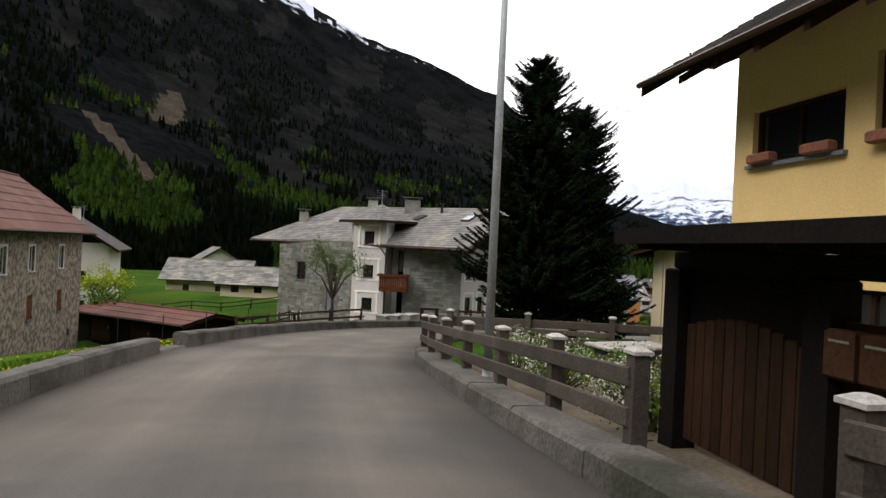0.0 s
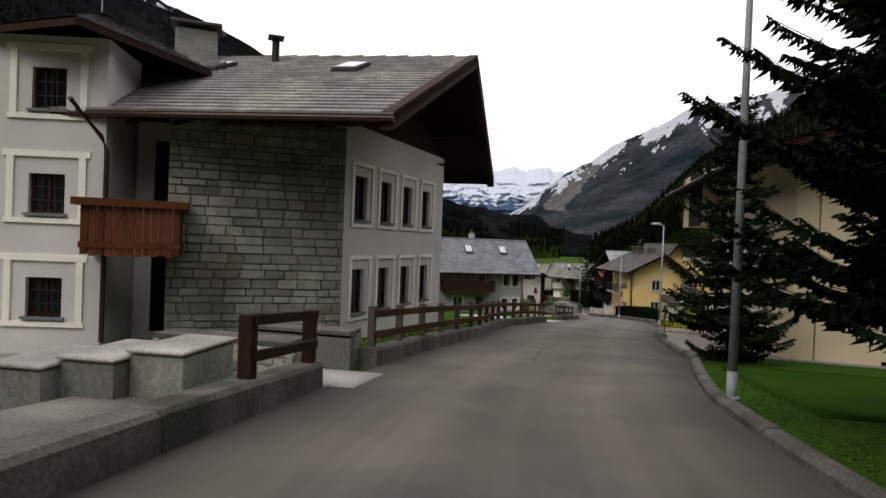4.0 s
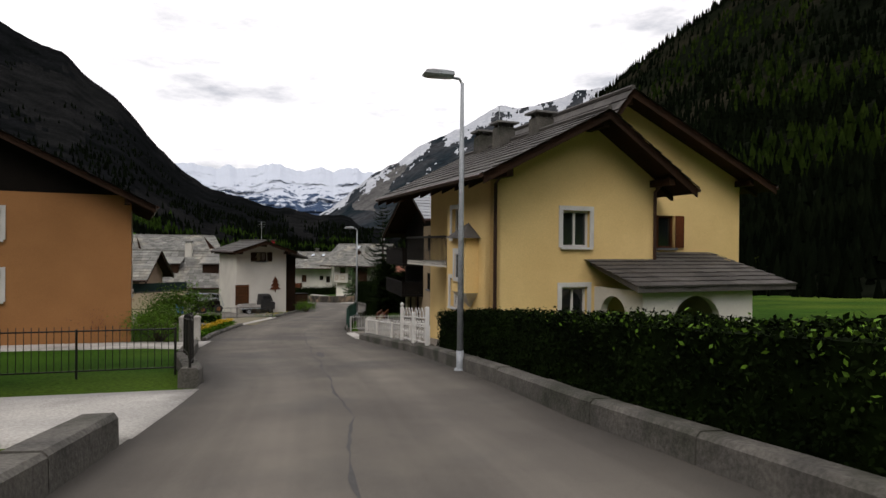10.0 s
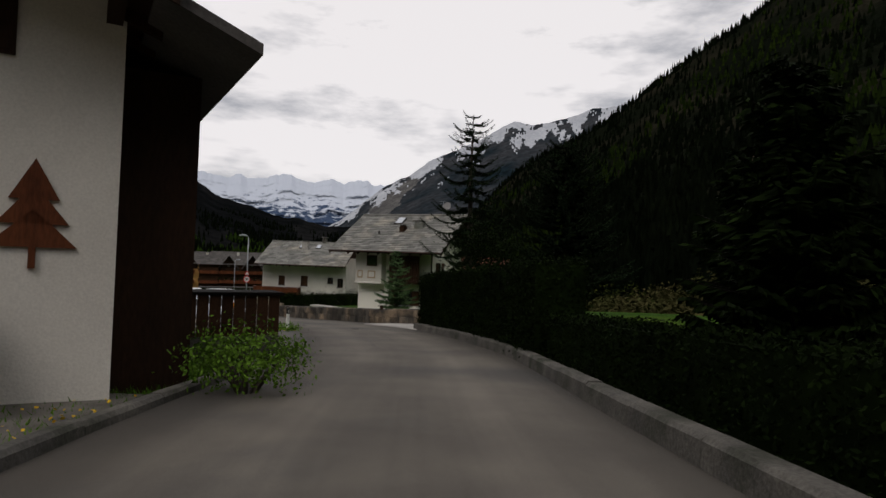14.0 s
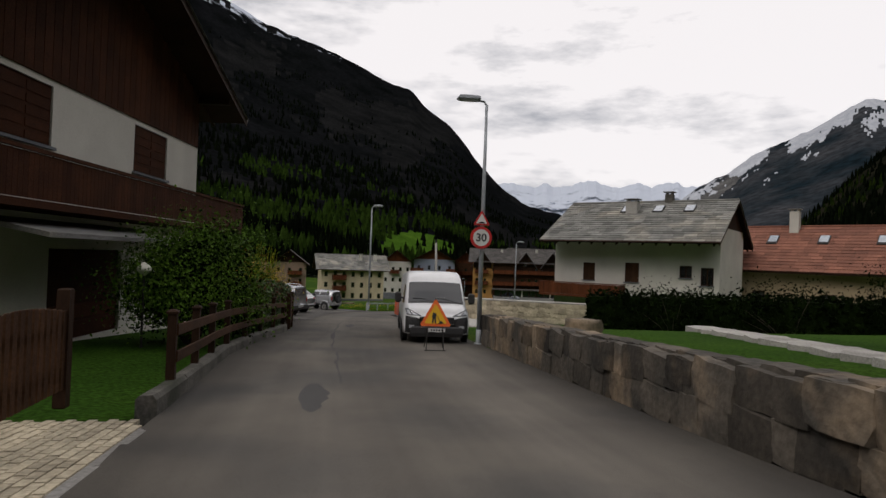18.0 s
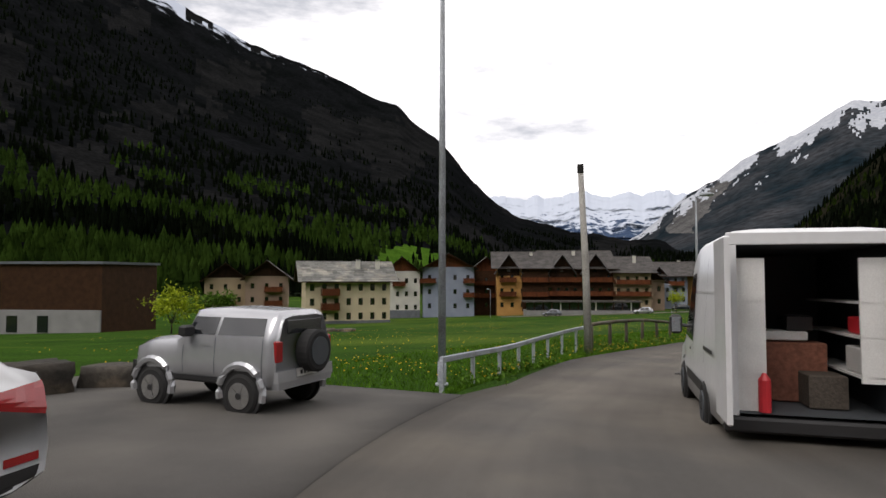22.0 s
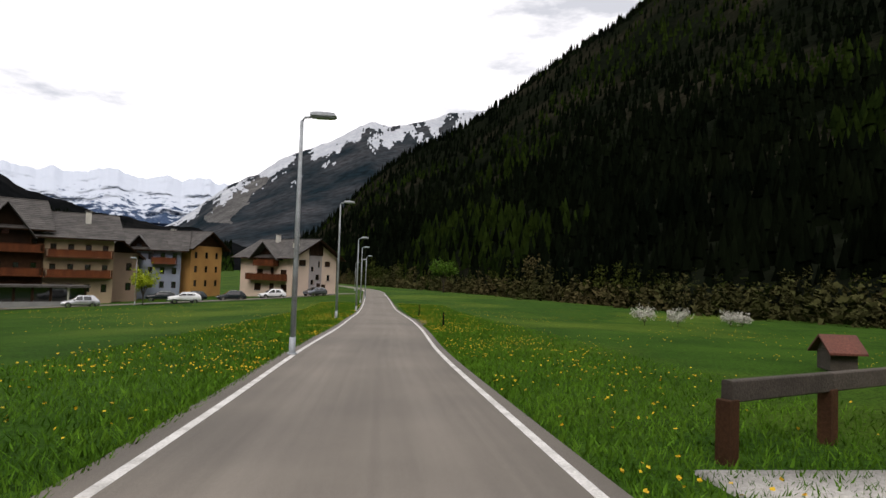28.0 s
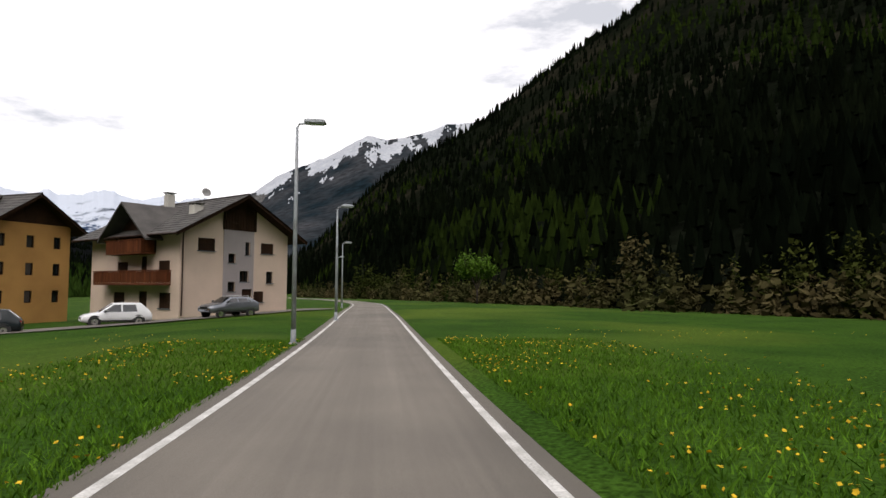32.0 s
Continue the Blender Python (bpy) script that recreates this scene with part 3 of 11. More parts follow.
GX, GY = spread(-110, 330, 2.2, 14), spread(-70, 460, 2.2, 14)
gxx, gyy = np.meshgrid(GX, GY)
land, land_s, land_d = lie(gxx, gyy)
on_road = (land_d < np.interp(land_s, *zip(*LEFT_EDGE)) + 0.3) & (land_d > -np.interp(land_s, *zip(*RIGHT_EDGE)) - 0.3)
rough_land = np.array([noise.noise(Vector((x * 0.11, y * 0.11, 0))) * 0.12 for x, y in zip(gxx.ravel(), gyy.ravel())]).reshape(gxx.shape)
off = np.abs(land_d)
land = land - 0.035 - 0.11 * on_road + rough_land * np.clip((off - 9) / 10, 0, 1)
nx = len(GX)
quads = [(j * nx + i, j * nx + i + 1, (j + 1) * nx + i + 1, (j + 1) * nx + i) for j in range(len(GY) - 1) for i in range(nx - 1)]
flat_mesh("ground", list(zip(gxx.ravel().tolist(), gyy.ravel().tolist(), land.ravel().tolist())), quads, GRASS, "green spring meadow sheet under the whole valley", "ground", "structure", smooth=True)


def ribbon(name, s0, s1, inner, outer, material, label, category="road", dz=0.0, step=1.0, cols=8, kind="structure", wave=0.0):
    """A strip along the road between two offsets (functions of s or numbers, left is positive)."""
    ss = np.arange(s0, s1 + 1e-6, step)
    vs, fs = [], []
    for i, s in enumerate(ss):
        a = inner(s) if callable(inner) else inner
        b = outer(s) if callable(outer) else outer
        a += wave * noise.noise(Vector((s * 0.9, 3.1, 0)))
        b += wave * noise.noise(Vector((s * 0.9, 9.7, 0)))
        for k in range(cols + 1):
            d = a + (b - a) * k / cols
            x, y, z = road_pt(s, d)
            vs.append((x, y, (gz(x, y) if abs(d) > 5.5 else z) + dz))
    for i in range(len(ss) - 1):
        fs += [(i * (cols + 1) + k, i * (cols + 1) + k + 1, (i + 1) * (cols + 1) + k + 1, (i + 1) * (cols + 1) + k) for k in range(cols)]
    o = flat_mesh(name, vs, fs, material, label, category, kind, smooth=True)
    lane = o.data.uv_layers.new(name="lane")
    for k, lp in enumerate(o.data.loops):
        i, j = divmod(lp.vertex_index, cols + 1)
        lane.data[k].uv = (float(ss[i]), j / cols)
    return o


ribbon("road", -40, 259, lambda s: -edge_right(s), edge_left, ROAD_OLD, "worn grey asphalt road running downhill through the village")
ribbon("road", 257.7, 700, lambda s: -edge_right(s) - 0.12, lambda s: edge_left(s) + 0.22, ROAD_PALE, "paler worn asphalt road across the meadow", dz=0.004)
ribbon("road_line_left", 254, 640, lambda s: edge_left(s) - 0.2, lambda s: edge_left(s) - 0.08, LINE, "worn white edge line on the asphalt", "road line", 0.006, cols=1)
for a, b in ((258, 264.5), (265.4, 267.0), (268.2, 640)):
    ribbon("road_line_right", a, b, lambda s: -edge_right(s) + 0.08, lambda s: -edge_right(s) + 0.2, LINE, "worn white edge line on the asphalt", "road line", 0.006, cols=1)
# darker repairs and trench patches
for s0, s1, a, b, label in ((62, 63.5, -0.9, -0.5, "small dark asphalt patch"), (103, 105, -0.6, -0.1, "dark repair patch in the asphalt"),
                           (183.5, 186, -0.3, 0.5, "dark damp repair patch in the asphalt"), (194.6, 197.6, -0.45, -0.15, "dark trench repair in the asphalt"), (201.5, 204, -1.2, -0.5, "dark trench repair in the asphalt"), (283, 284, 0.6, 1.2, "dark manhole patch in the asphalt")):
    swell = (lambda s0, s1, c, h: lambda sg: lambda s: c + sg * h * max(0.02, math.sin(math.pi * (s - s0) / (s1 - s0))) ** 0.6 * (1 + 0.7 * noise.noise(Vector((s * 2.3, sg * 5.0, 1.0)))))(s0, s1, (a + b) / 2, (b - a) * 0.26)
    ribbon("asphalt_patch", s0, s1, swell(-1), swell(1), PATCH, label, "road patch", 0.004, 0.2, 3)

ribbon("verge_earth", 299.5, 309, lambda s: -edge_right(s) - 0.15 - 0.6 * max(0.0, math.sin(math.pi * (s - 299.5) / 9.5)), lambda s: -edge_right(s) - 0.14, EARTH, "worn bare earth verge beside the road", "verge", 0.012, 0.3, 3)

# tar seams and long cracks
for k, (s0, s1, d, w) in enumerate(((44, 74, 0.28, 0.07), (50, 63, 0.1, 0.045), (84, 121, -0.15, 0.06), (150, 178, 0.35, 0.05), (186, 207, -0.35, 0.07), (199, 214, 0.6, 0.05), (228, 256, 0.2, 0.05))):
    ribbon("tar_seam", s0, s1, (lambda d, k: lambda s: d + 0.16 * noise.noise(Vector((s * 0.35, k, 0))) + 0.05 * noise.noise(Vector((s * 2.1, k, 5))))(d, k), (lambda d, k, w: lambda s: d + 0.16 * noise.noise(Vector((s * 0.35, k, 0))) + 0.05 * noise.noise(Vector((s * 2.1, k, 5))) + w * max(0.1, 0.55 + 1.3 * noise.noise(Vector((s * 1.3, k, 9)))))(d, k, w), PATCH, "dark tar seam wandering along the asphalt", "road seam", 0.005, 0.3, 1)


def pad(name, s0, s1, d0, d1, material, label, dz=0.015):
    """A paved area: a sheet with a rim that goes down into the ground."""
    o = ribbon(name, s0, s1, d0, d1, material, label, "pavement", dz, 0.75, 10)
    me = bmesh.new()
    me.from_mesh(o.data)
    rim = [e for e in me.edges if len(e.link_faces) == 1]
    out = bmesh.ops.extrude_edge_only(me, edges=rim)
    for v in out["geom"]:
        if isinstance(v, bmesh.types.BMVert):
            v.co.z -= 0.4
    me.to_mesh(o.data)
    me.free()
    return o


pad("pavement", 52, 66.5, -9.5, lambda s: -edge_right(s) - 0.3, YARD, "concrete forecourt beside the apartment house")
pad("pavement", 66, 77, -15, lambda s: -edge_right(s) + 0.05, SHORE, "bedding under the block paving", 0.0)
pad("pavement", 38.9, 41.1, 2.5, 6.0, PALE_CONCRETE, "pale concrete ramp to the stone house")
pad("pavement", 34.5, 43, lambda s: 4.35 if s < 37.8 else 6.0, 13.5, YARD, "grey paved yard before the stone house", 0.03)
pad("pavement", 67.8, 73.3, 3.3, 9.5, PALE_CONCRETE, "pale concrete drive")
pad("pavement", 91.9, 97, 2.3, 10, PALE_CONCRETE, "pale concrete drive before the iron gate")
pad("pavement", 109.5, 112.5, 3.8, 12, PALE_CONCRETE, "pale concrete drive between gate posts")
pad("pavement", 123.5, 132, 3.25, 16, SANDY, "sandy beige gravelled parking place")
pad("pavement", 123.5, 132.2, lambda s: edge_left(s) + 0.0, lambda s: edge_left(s) + 0.45, PALE_CONCRETE, "pale concrete edging strip of the parking place", 0.022)
pad("pavement", 132.2, 141, 3.5, 15, SHORE, "grey gravel yard before the white gable house")
pad("pavement", 113.2, 117, -13, -2.3, ASPHALT_PALE, "pale sandy drive between the fences")
pad("kerb_strip", 111.4, 116.0, lambda s: -edge_right(s) - 0.35, lambda s: -edge_right(s) + 0.1, PALE_CONCRETE, "pale concrete edging strip across the drive", 0.022)
pad("pavement", 101.8, 113.0, lambda s: -9.5, lambda s: -edge_right(s) - 0.35, ASPHALT_PALE, "pale worn yard behind the white fence")
pad("pavement", 117.5, 131, -12, -2.9, CONCRETE, "paved yard behind the green railing")
pad("pavement", 159.8, 168.4, lambda s: -11 if s < 163.4 else -5.6 if s < 165 else -5.2, -2.9, PALE_CONCRETE, "pale concrete drive beside the stone wall", 0.05)
pad("pavement", 148.5, 160, 2.65, 9, ASPHALT, "old asphalt side road")
pad("pavement", 165, 178, 2.2, 9, ASPHALT, "asphalt parking strip with parked cars")
pad("pavement", 178.2, 183.4, 1.8, 8, PALE_CONCRETE, "block-paved house drive with a dark edging strip", 0.0)
pad("pavement", 207, 222, 1.4, 9.5, ASPHALT, "asphalt parking bay by the meadow")
pad("pavement", 205, 222.5, -9.5, -4.6, PALE_CONCRETE, "pale concrete apron")
pad("pavement", 250.0, 261, -6.2, lambda s: -edge_right(s), PALE_CONCRETE, "pale concrete farm entrance")
pad("pavement", 269.3, 271.9, -12, -3.0, PALE_CONCRETE, "pale concrete path beside the plank rail")
pad("garden_bed", -8, 15.2, -9.5, -3.45, EARTH, "brown pebbly garden soil behind the wooden fence", 0.03)
pad("pavement", 40, 48, -9, -4.2, SHADED_LAWN, "short mown lawn darkened with the shadow of the spruces", 0.02)


# ---- kerbs and low walls ----
def kerb(s0, s1, side, height, width, material=CONCRETE, label="weathered concrete kerb", inset=0.0, name="kerb", block=1.9):
    """A raised kerb along one edge, in blocks with joints between them."""
    base = thing(name, label, "kerb", road_pt(s0, side * (edge_left(s0) if side > 0 else edge_right(s0))), 0, kind="structure")
    inv = base.matrix_world.inverted()
    n = max(1, round((s1 - s0) / block))
    for i in range(n):
        a, b = s0 + (s1 - s0) * i / n + 0.008, s0 + (s1 - s0) * (i + 1) / n - 0.008
        m = Mesh()
        ring = []
        h0 = height + random.uniform(-0.015, 0.015)
        for s in (a, (a + b) / 2, b):
            e = (edge_left(s) if side > 0 else edge_right(s)) + inset
            row = []
            for d, z in ((e, -0.2), (e + 0.015, h0 - 0.05), (e + 0.06, h0), (e + width - 0.05, h0), (e + width, h0 - 0.05), (e + width, -0.3)):
                x, y, zz = road_pt(s, side * d)
                row.append(inv @ Vector((x, y, zz + z + random.uniform(-0.006, 0.006))))
            ring.append(row)
        vs = [p for row in ring for p in row]
        fs = [(r * 6 + k, r * 6 + k + 1, r * 6 + 7 + k, r * 6 + 6 + k) for r in range(2) for k in range(5)] + [(5, 4, 3, 2, 1, 0), (12, 13, 14, 15, 16, 17)]
        if side < 0:
            fs = [tuple(reversed(f)) for f in fs]
        m.add(vs, fs).ob("kerb_block", material, base)
    return base


kerb(-14, 14.6, 1, 0.36, 0.42)
kerb(14.6, 16.2, 1, 0.06, 0.5, label="flat kerb stone at the gap in the kerb")
kerb(16.3, 38.8, 1, 0.36, 0.42)
kerb(41.2, 67.7, 1, 0.34, 0.4)
kerb(73.5, 91.6, 1, 0.34, 0.42)
kerb(97.2, 109.0, 1, 0.32, 0.4)
kerb(112.6, 123.2, 1, 0.16, 0.25)
kerb(132.2, 147.5, 1, 0.14, 0.25)
kerb(183.4, 206.0, 1, 0.22, 0.26, CONCRETE, "stained concrete kerb under the garden fence")
kerb(-14, 16.2, -1, 0.28, 0.55, label="concrete base wall under the wooden fence")
kerb(22.3, 47.5, -1, 0.13, 0.26)
kerb(47.5, 56.0, -1, 0.16, 0.22)
kerb(56.5, 66.3, -1, 0.3, 0.32)
kerb(77.0, 81.6, -1, 0.14, 0.3, GRANITE, "low granite kerb at the meadow corner")
kerb(81.8, 103, -1, 0.32, 0.34)
kerb(103, 111.3, -1, 0.26, 0.6)
kerb(117, 132, -1, 0.2, 0.26)
kerb(133, 160.5, -1, 0.3, 0.34)
kerb(205, 221, -1, 0.09, 0.3, PALE_CONCRETE, "low pale concrete kerb")


# ---- mountains round the valley ----
VIEW = (70.0, 160.0, -12.0)


def massif(name, label, profile, near, far, material, foot=-2.0, rows=46, step=0.7, bulge=0.85, crag=0.05, power=1.4, seed=0.0):
    """A mountainside between two bearings (degrees from +y, clockwise): its crest's height in degrees by bearing, its foot's and crest's distance."""
    az = np.arange(profile[0][0], profile[-1][0] + 0.01, step)
    crest = np.interp(az, *zip(*profile))
    vs, fs = [], []
    for i, (a, top) in enumerate(zip(az, crest)):
        r0 = near(a) if callable(near) else near
        r1 = far(a) if callable(far) else far
        jag = noise.fractal(Vector((a * 0.35, seed, 0)), 0.8, 2.1, 5) * crag * 6
        for k in range(rows + 1):
            v = k / rows
            r = r0 + (r1 - r0) * v**power
            el = foot + (top + jag * v - foot) * v**bulge
            p = Vector((math.sin(radians(a)) * r, math.cos(radians(a)) * r, math.tan(radians(el)) * r))
            lump = noise.fractal(Vector((a * 0.12, v * 6, seed + 5)), 0.9, 2.0, 6) * r * crag * 0.35 * min(1, 4 * v) * (1 - v**6)
            p = p * (1 + lump / max(r, 1)) + Vector((0, 0, 0.15 * lump))
            vs.append((VIEW[0] + p.x, VIEW[1] + p.y, VIEW[2] + p.z))
    n = rows + 1
    for i in range(len(az) - 1):
        fs += [(i * n + k, (i + 1) * n + k, (i + 1) * n + k + 1, i * n + k + 1) for k in range(rows)]
    return flat_mesh(name, vs, fs, material, label, "mountain", "structure", smooth=True), vs, n


def snowy(name, rock, rock2, line, span, scale):
    """Rock with snow above a ragged line."""
    m = mat(name, rock, rock2, scale, 0.95, 0, scale * 8, fine=0.45, spec=0.0, detail=9)
    n, l = m.node_tree.nodes, m.node_tree.links
    b = n["Principled BSDF"]
    old = b.inputs["Base Color"].links[0].from_socket
    geo = n.new("ShaderNodeNewGeometry")
    sep = n.new("ShaderNodeSeparateXYZ")
    l.new(geo.outputs["Position"], sep.inputs[0])
    no = n.new("ShaderNodeTexNoise")
    no.inputs["Scale"].default_value, no.inputs["Detail"].default_value, no.inputs["Roughness"].default_value = scale * 1.2, 12, 0.68
    l.new(geo.outputs["Position"], no.inputs["Vector"])
    h = n.new("ShaderNodeMath")
    h.operation = "MULTIPLY_ADD"
    h.inputs[1].default_value, h.inputs[2].default_value = span * 3.2, -span * 1.6
    l.new(no.outputs["Fac"], h.inputs[0])
    ad = n.new("ShaderNodeMath")
    l.new(sep.outputs[2], ad.inputs[0])
    l.new(h.outputs[0], ad.inputs[1])
    r = n.new("ShaderNodeMapRange")
    r.inputs[1].default_value, r.inputs[2].default_value = line - span * 0.12, line + span * 0.12
    l.new(ad.outputs[0], r.inputs[0])
    mx = n.new("ShaderNodeMix")
    mx.data_type = "RGBA"
    l.new(r.outputs[0], mx.inputs[0])
    l.new(old, mx.inputs[6])
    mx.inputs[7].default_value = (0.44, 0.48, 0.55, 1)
    l.new(mx.outputs[2], b.inputs["Base Color"])
    return m


# Blue in the rock colours stands in for haze over the distance.
FAR_SNOW = snowy("haze_blue_snow_rock", (0.05, 0.075, 0.13), (0.03, 0.05, 0.09), 300, 260, 0.014)
RIDGE_ROCK = snowy("ridge_rock", (0.04, 0.042, 0.046), (0.008, 0.014, 0.018), 4000, 170, 0.0042)
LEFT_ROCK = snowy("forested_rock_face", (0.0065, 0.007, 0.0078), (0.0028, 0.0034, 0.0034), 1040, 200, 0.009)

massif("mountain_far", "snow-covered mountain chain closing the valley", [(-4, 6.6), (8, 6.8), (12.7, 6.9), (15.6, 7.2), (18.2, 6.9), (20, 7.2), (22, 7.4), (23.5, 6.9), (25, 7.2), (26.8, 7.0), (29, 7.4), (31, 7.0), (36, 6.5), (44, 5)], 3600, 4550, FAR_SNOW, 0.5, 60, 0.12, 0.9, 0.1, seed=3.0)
def bearing(p, q):
    """Bearing and height angle, in degrees, of q from p."""
    d = Vector(q) - Vector(p)
    return math.degrees(math.atan2(d.x, d.y)), math.degrees(math.atan2(d.z, math.hypot(d.x, d.y)))


ridge, _rp, ridge_n = massif("mountain_ridge", "bare brown ridge with snow along its crest", [(20, 0.6), (24, 1.8), (27.5, 4.5), (31, 7.1), (35.7, 10.0), (38.5, 11.1), (42.5, 13.2), (45.8, 13.2), (49.5, 14.2), (53, 14.8), (56, 14.3), (64, 12.5)], 1500, 3700, RIDGE_ROCK, -0.8, 90, 0.11, 0.95, 0.045, seed=9.0)
SNOW = mat("crest_snow", (0.3844, 0.403, 0.434), (0.31, 0.3286, 0.3596), 0.01, 0.9, 0, 0.06, spec=0.0, fine=0.15)
RIDGE_SCREE = mat("ridge_scree", (0.1, 0.098, 0.095), (0.06, 0.06, 0.06), 0.01, 0.95, 0, 0.1, fine=0.4, spec=0.0, detail=9)
ridge.data.materials.append(SNOW)
ridge.data.materials.append(RIDGE_SCREE)
for f in ridge.data.polygons:
    i, k = divmod(f.index, ridge_n - 1)
    patch = noise.fractal(Vector((i * 0.05, k * 0.07, 3.0)), 0.5, 2.1, 7)
    if k > 81.5 - 19 * patch - 2 * math.sin(i * 0.05) and patch > -0.35:
        f.material_index = 1
        continue
    a, e = bearing((115.3, 234.1, -17.0), f.center)
    v = min(1, max(0, (10.36 - e) / 5.99))
    if abs(a - (35.50 -5.80 * v) + 0.5 * patch) < 0.25 + 0.9 * v and 3.77 < e < 10.66 + patch:
        f.material_index = 2
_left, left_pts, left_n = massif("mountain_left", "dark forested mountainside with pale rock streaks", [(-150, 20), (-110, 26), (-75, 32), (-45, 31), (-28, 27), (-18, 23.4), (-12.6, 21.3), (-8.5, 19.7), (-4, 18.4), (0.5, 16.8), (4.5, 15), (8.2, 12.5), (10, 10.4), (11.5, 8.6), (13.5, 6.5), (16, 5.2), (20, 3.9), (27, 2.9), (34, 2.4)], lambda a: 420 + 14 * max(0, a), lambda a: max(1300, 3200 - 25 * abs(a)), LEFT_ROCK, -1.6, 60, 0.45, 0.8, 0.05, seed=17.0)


SCREE = mat("bare_scree", (0.0496, 0.04, 0.0304), (0.028, 0.024, 0.0192), 0.03, 0.95, 0, 0.3, fine=0.4, spec=0.0)
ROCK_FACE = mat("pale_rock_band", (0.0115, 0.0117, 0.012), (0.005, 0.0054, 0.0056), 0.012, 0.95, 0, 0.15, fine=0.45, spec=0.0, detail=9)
HIGH_PASTURE = mat("high_pasture", (0.05, 0.105, 0.012), (0.03, 0.07, 0.008), 0.02, 0.95, 0, 0.2, fine=0.3, spec=0.0)
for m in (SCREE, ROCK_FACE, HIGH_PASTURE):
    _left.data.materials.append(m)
bare_cells = set()


for f in _left.data.polygons:
    i, k = divmod(f.index, left_n - 1)
    a, e = bearing((2.5, -15.4, 3.0), f.center)
    b, g = bearing((67.5, 165.0, -12.5), f.center)
    wob = noise.fractal(Vector((a * 0.6, e * 0.5, 1.0)), 0.8, 2.1, 4)
    crag = noise.fractal(Vector((a * 0.16 + e * 0.08, e * 0.22, 7.0)), 0.7, 2.1, 6)
    kind = 0
    if 4.6 < e < 9.8 and abs(a + 28.9 - (9.0 - e) * 0.97 + 0.5 * wob) < 0.35 + 0.12 * (9.8 - e):
        kind = 1
    elif (a + 23.6 + 0.5 * wob) ** 2 / 1.6 + (e - 10.6 + 0.5 * wob) ** 2 / 1.9 < 1:
        kind = 1
    elif 2.6 < b < 9.6 and 0.1 < g < 2.5 - 0.05 * (b - 5.5) ** 2 + 0.4 * wob:
        kind = 3
    elif k > 14 and crag > 0.34 - 0.004 * k:
        kind = 2
    if kind:
        f.material_index = kind
        bare_cells.add((i, k))


def right_foot(a):
    """How far the wood's foot lies along a bearing: a line along the valley, some way right of the road."""
    ux, uy = math.sin(radians(a)), math.cos(radians(a))
    fx, fy, wx, wy = 132 - VIEW[0], 121 - VIEW[1], 0.459, 0.888
    det = ux * wy - uy * wx
    return min(900, max(70, (fx * wy - fy * wx) / det)) if det > 0.02 else 900


RIGHT_PROFILE = [(33, 0.8), (38, 3.2), (42.8, 8.2), (45.3, 10.1), (49, 11.9), (52, 13.6), (56.5, 16.9), (60, 19.2), (63.3, 21.0), (66.3, 23.0), (75, 27), (90, 32), (120, 33), (150, 28), (190, 22), (212, 18)]
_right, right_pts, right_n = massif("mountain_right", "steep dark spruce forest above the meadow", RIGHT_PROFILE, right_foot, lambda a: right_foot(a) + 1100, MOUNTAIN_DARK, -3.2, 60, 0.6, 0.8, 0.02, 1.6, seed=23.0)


# ---- woods on the slopes ----
def cone_tree(m, x, y, z, h, r, rng, tiers=2):
    n = 5
    vs, fs = [], []
    for t in range(tiers):
        z0, z1 = z + h * (0.08 + 0.42 * t), z + h * (0.72 + 0.28 * t) if tiers > 1 else z + h
        rr = r * (1 - 0.4 * t)
        k = len(vs)
        a0 = rng.random() * 6
        vs += [(x + rr * rng.uniform(0.7, 1.2) * math.cos(a0 + 6.2832 * j / n), y + rr * rng.uniform(0.7, 1.2) * math.sin(a0 + 6.2832 * j / n), z0 - h * rng.uniform(0, 0.08)) for j in range(n)] + [(x, y, z1)]
        fs += [(k + j, k + (j + 1) % n, k + n) for j in range(n)]
    m.add(vs, fs)


def on_slope(pts, n, i, k, rng):
    u, w = rng.random(), rng.random()
    a, b, c = Vector(pts[i * n + k]), Vector(pts[(i + 1) * n + k]), Vector(pts[i * n + k + 1])
    return a + (b - a) * u + (c - a) * w


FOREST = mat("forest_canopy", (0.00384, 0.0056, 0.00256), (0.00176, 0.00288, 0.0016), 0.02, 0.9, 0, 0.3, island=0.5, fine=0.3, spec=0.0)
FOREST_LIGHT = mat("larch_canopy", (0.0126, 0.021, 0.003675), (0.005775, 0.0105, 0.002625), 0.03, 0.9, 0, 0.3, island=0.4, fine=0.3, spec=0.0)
OLIVE = mat("valley_broadleaf", (0.04284, 0.04998, 0.0119), (0.01666, 0.0238, 0.00595), 0.05, 0.95, 0, 0.4, island=0.45, fine=0.3, spec=0.0)
LARCH = mat("fresh_larch_canopy", (0.022, 0.042, 0.007), (0.01, 0.02, 0.004), 0.03, 0.9, 0, 0.3, island=0.45, fine=0.3, spec=0.0)
SCRUB = mat("valley_scrub", (0.07392, 0.05914, 0.02746), (0.03168, 0.03802, 0.01267), 0.05, 0.95, 0, 0.4, island=0.4, fine=0.3, spec=0.0)


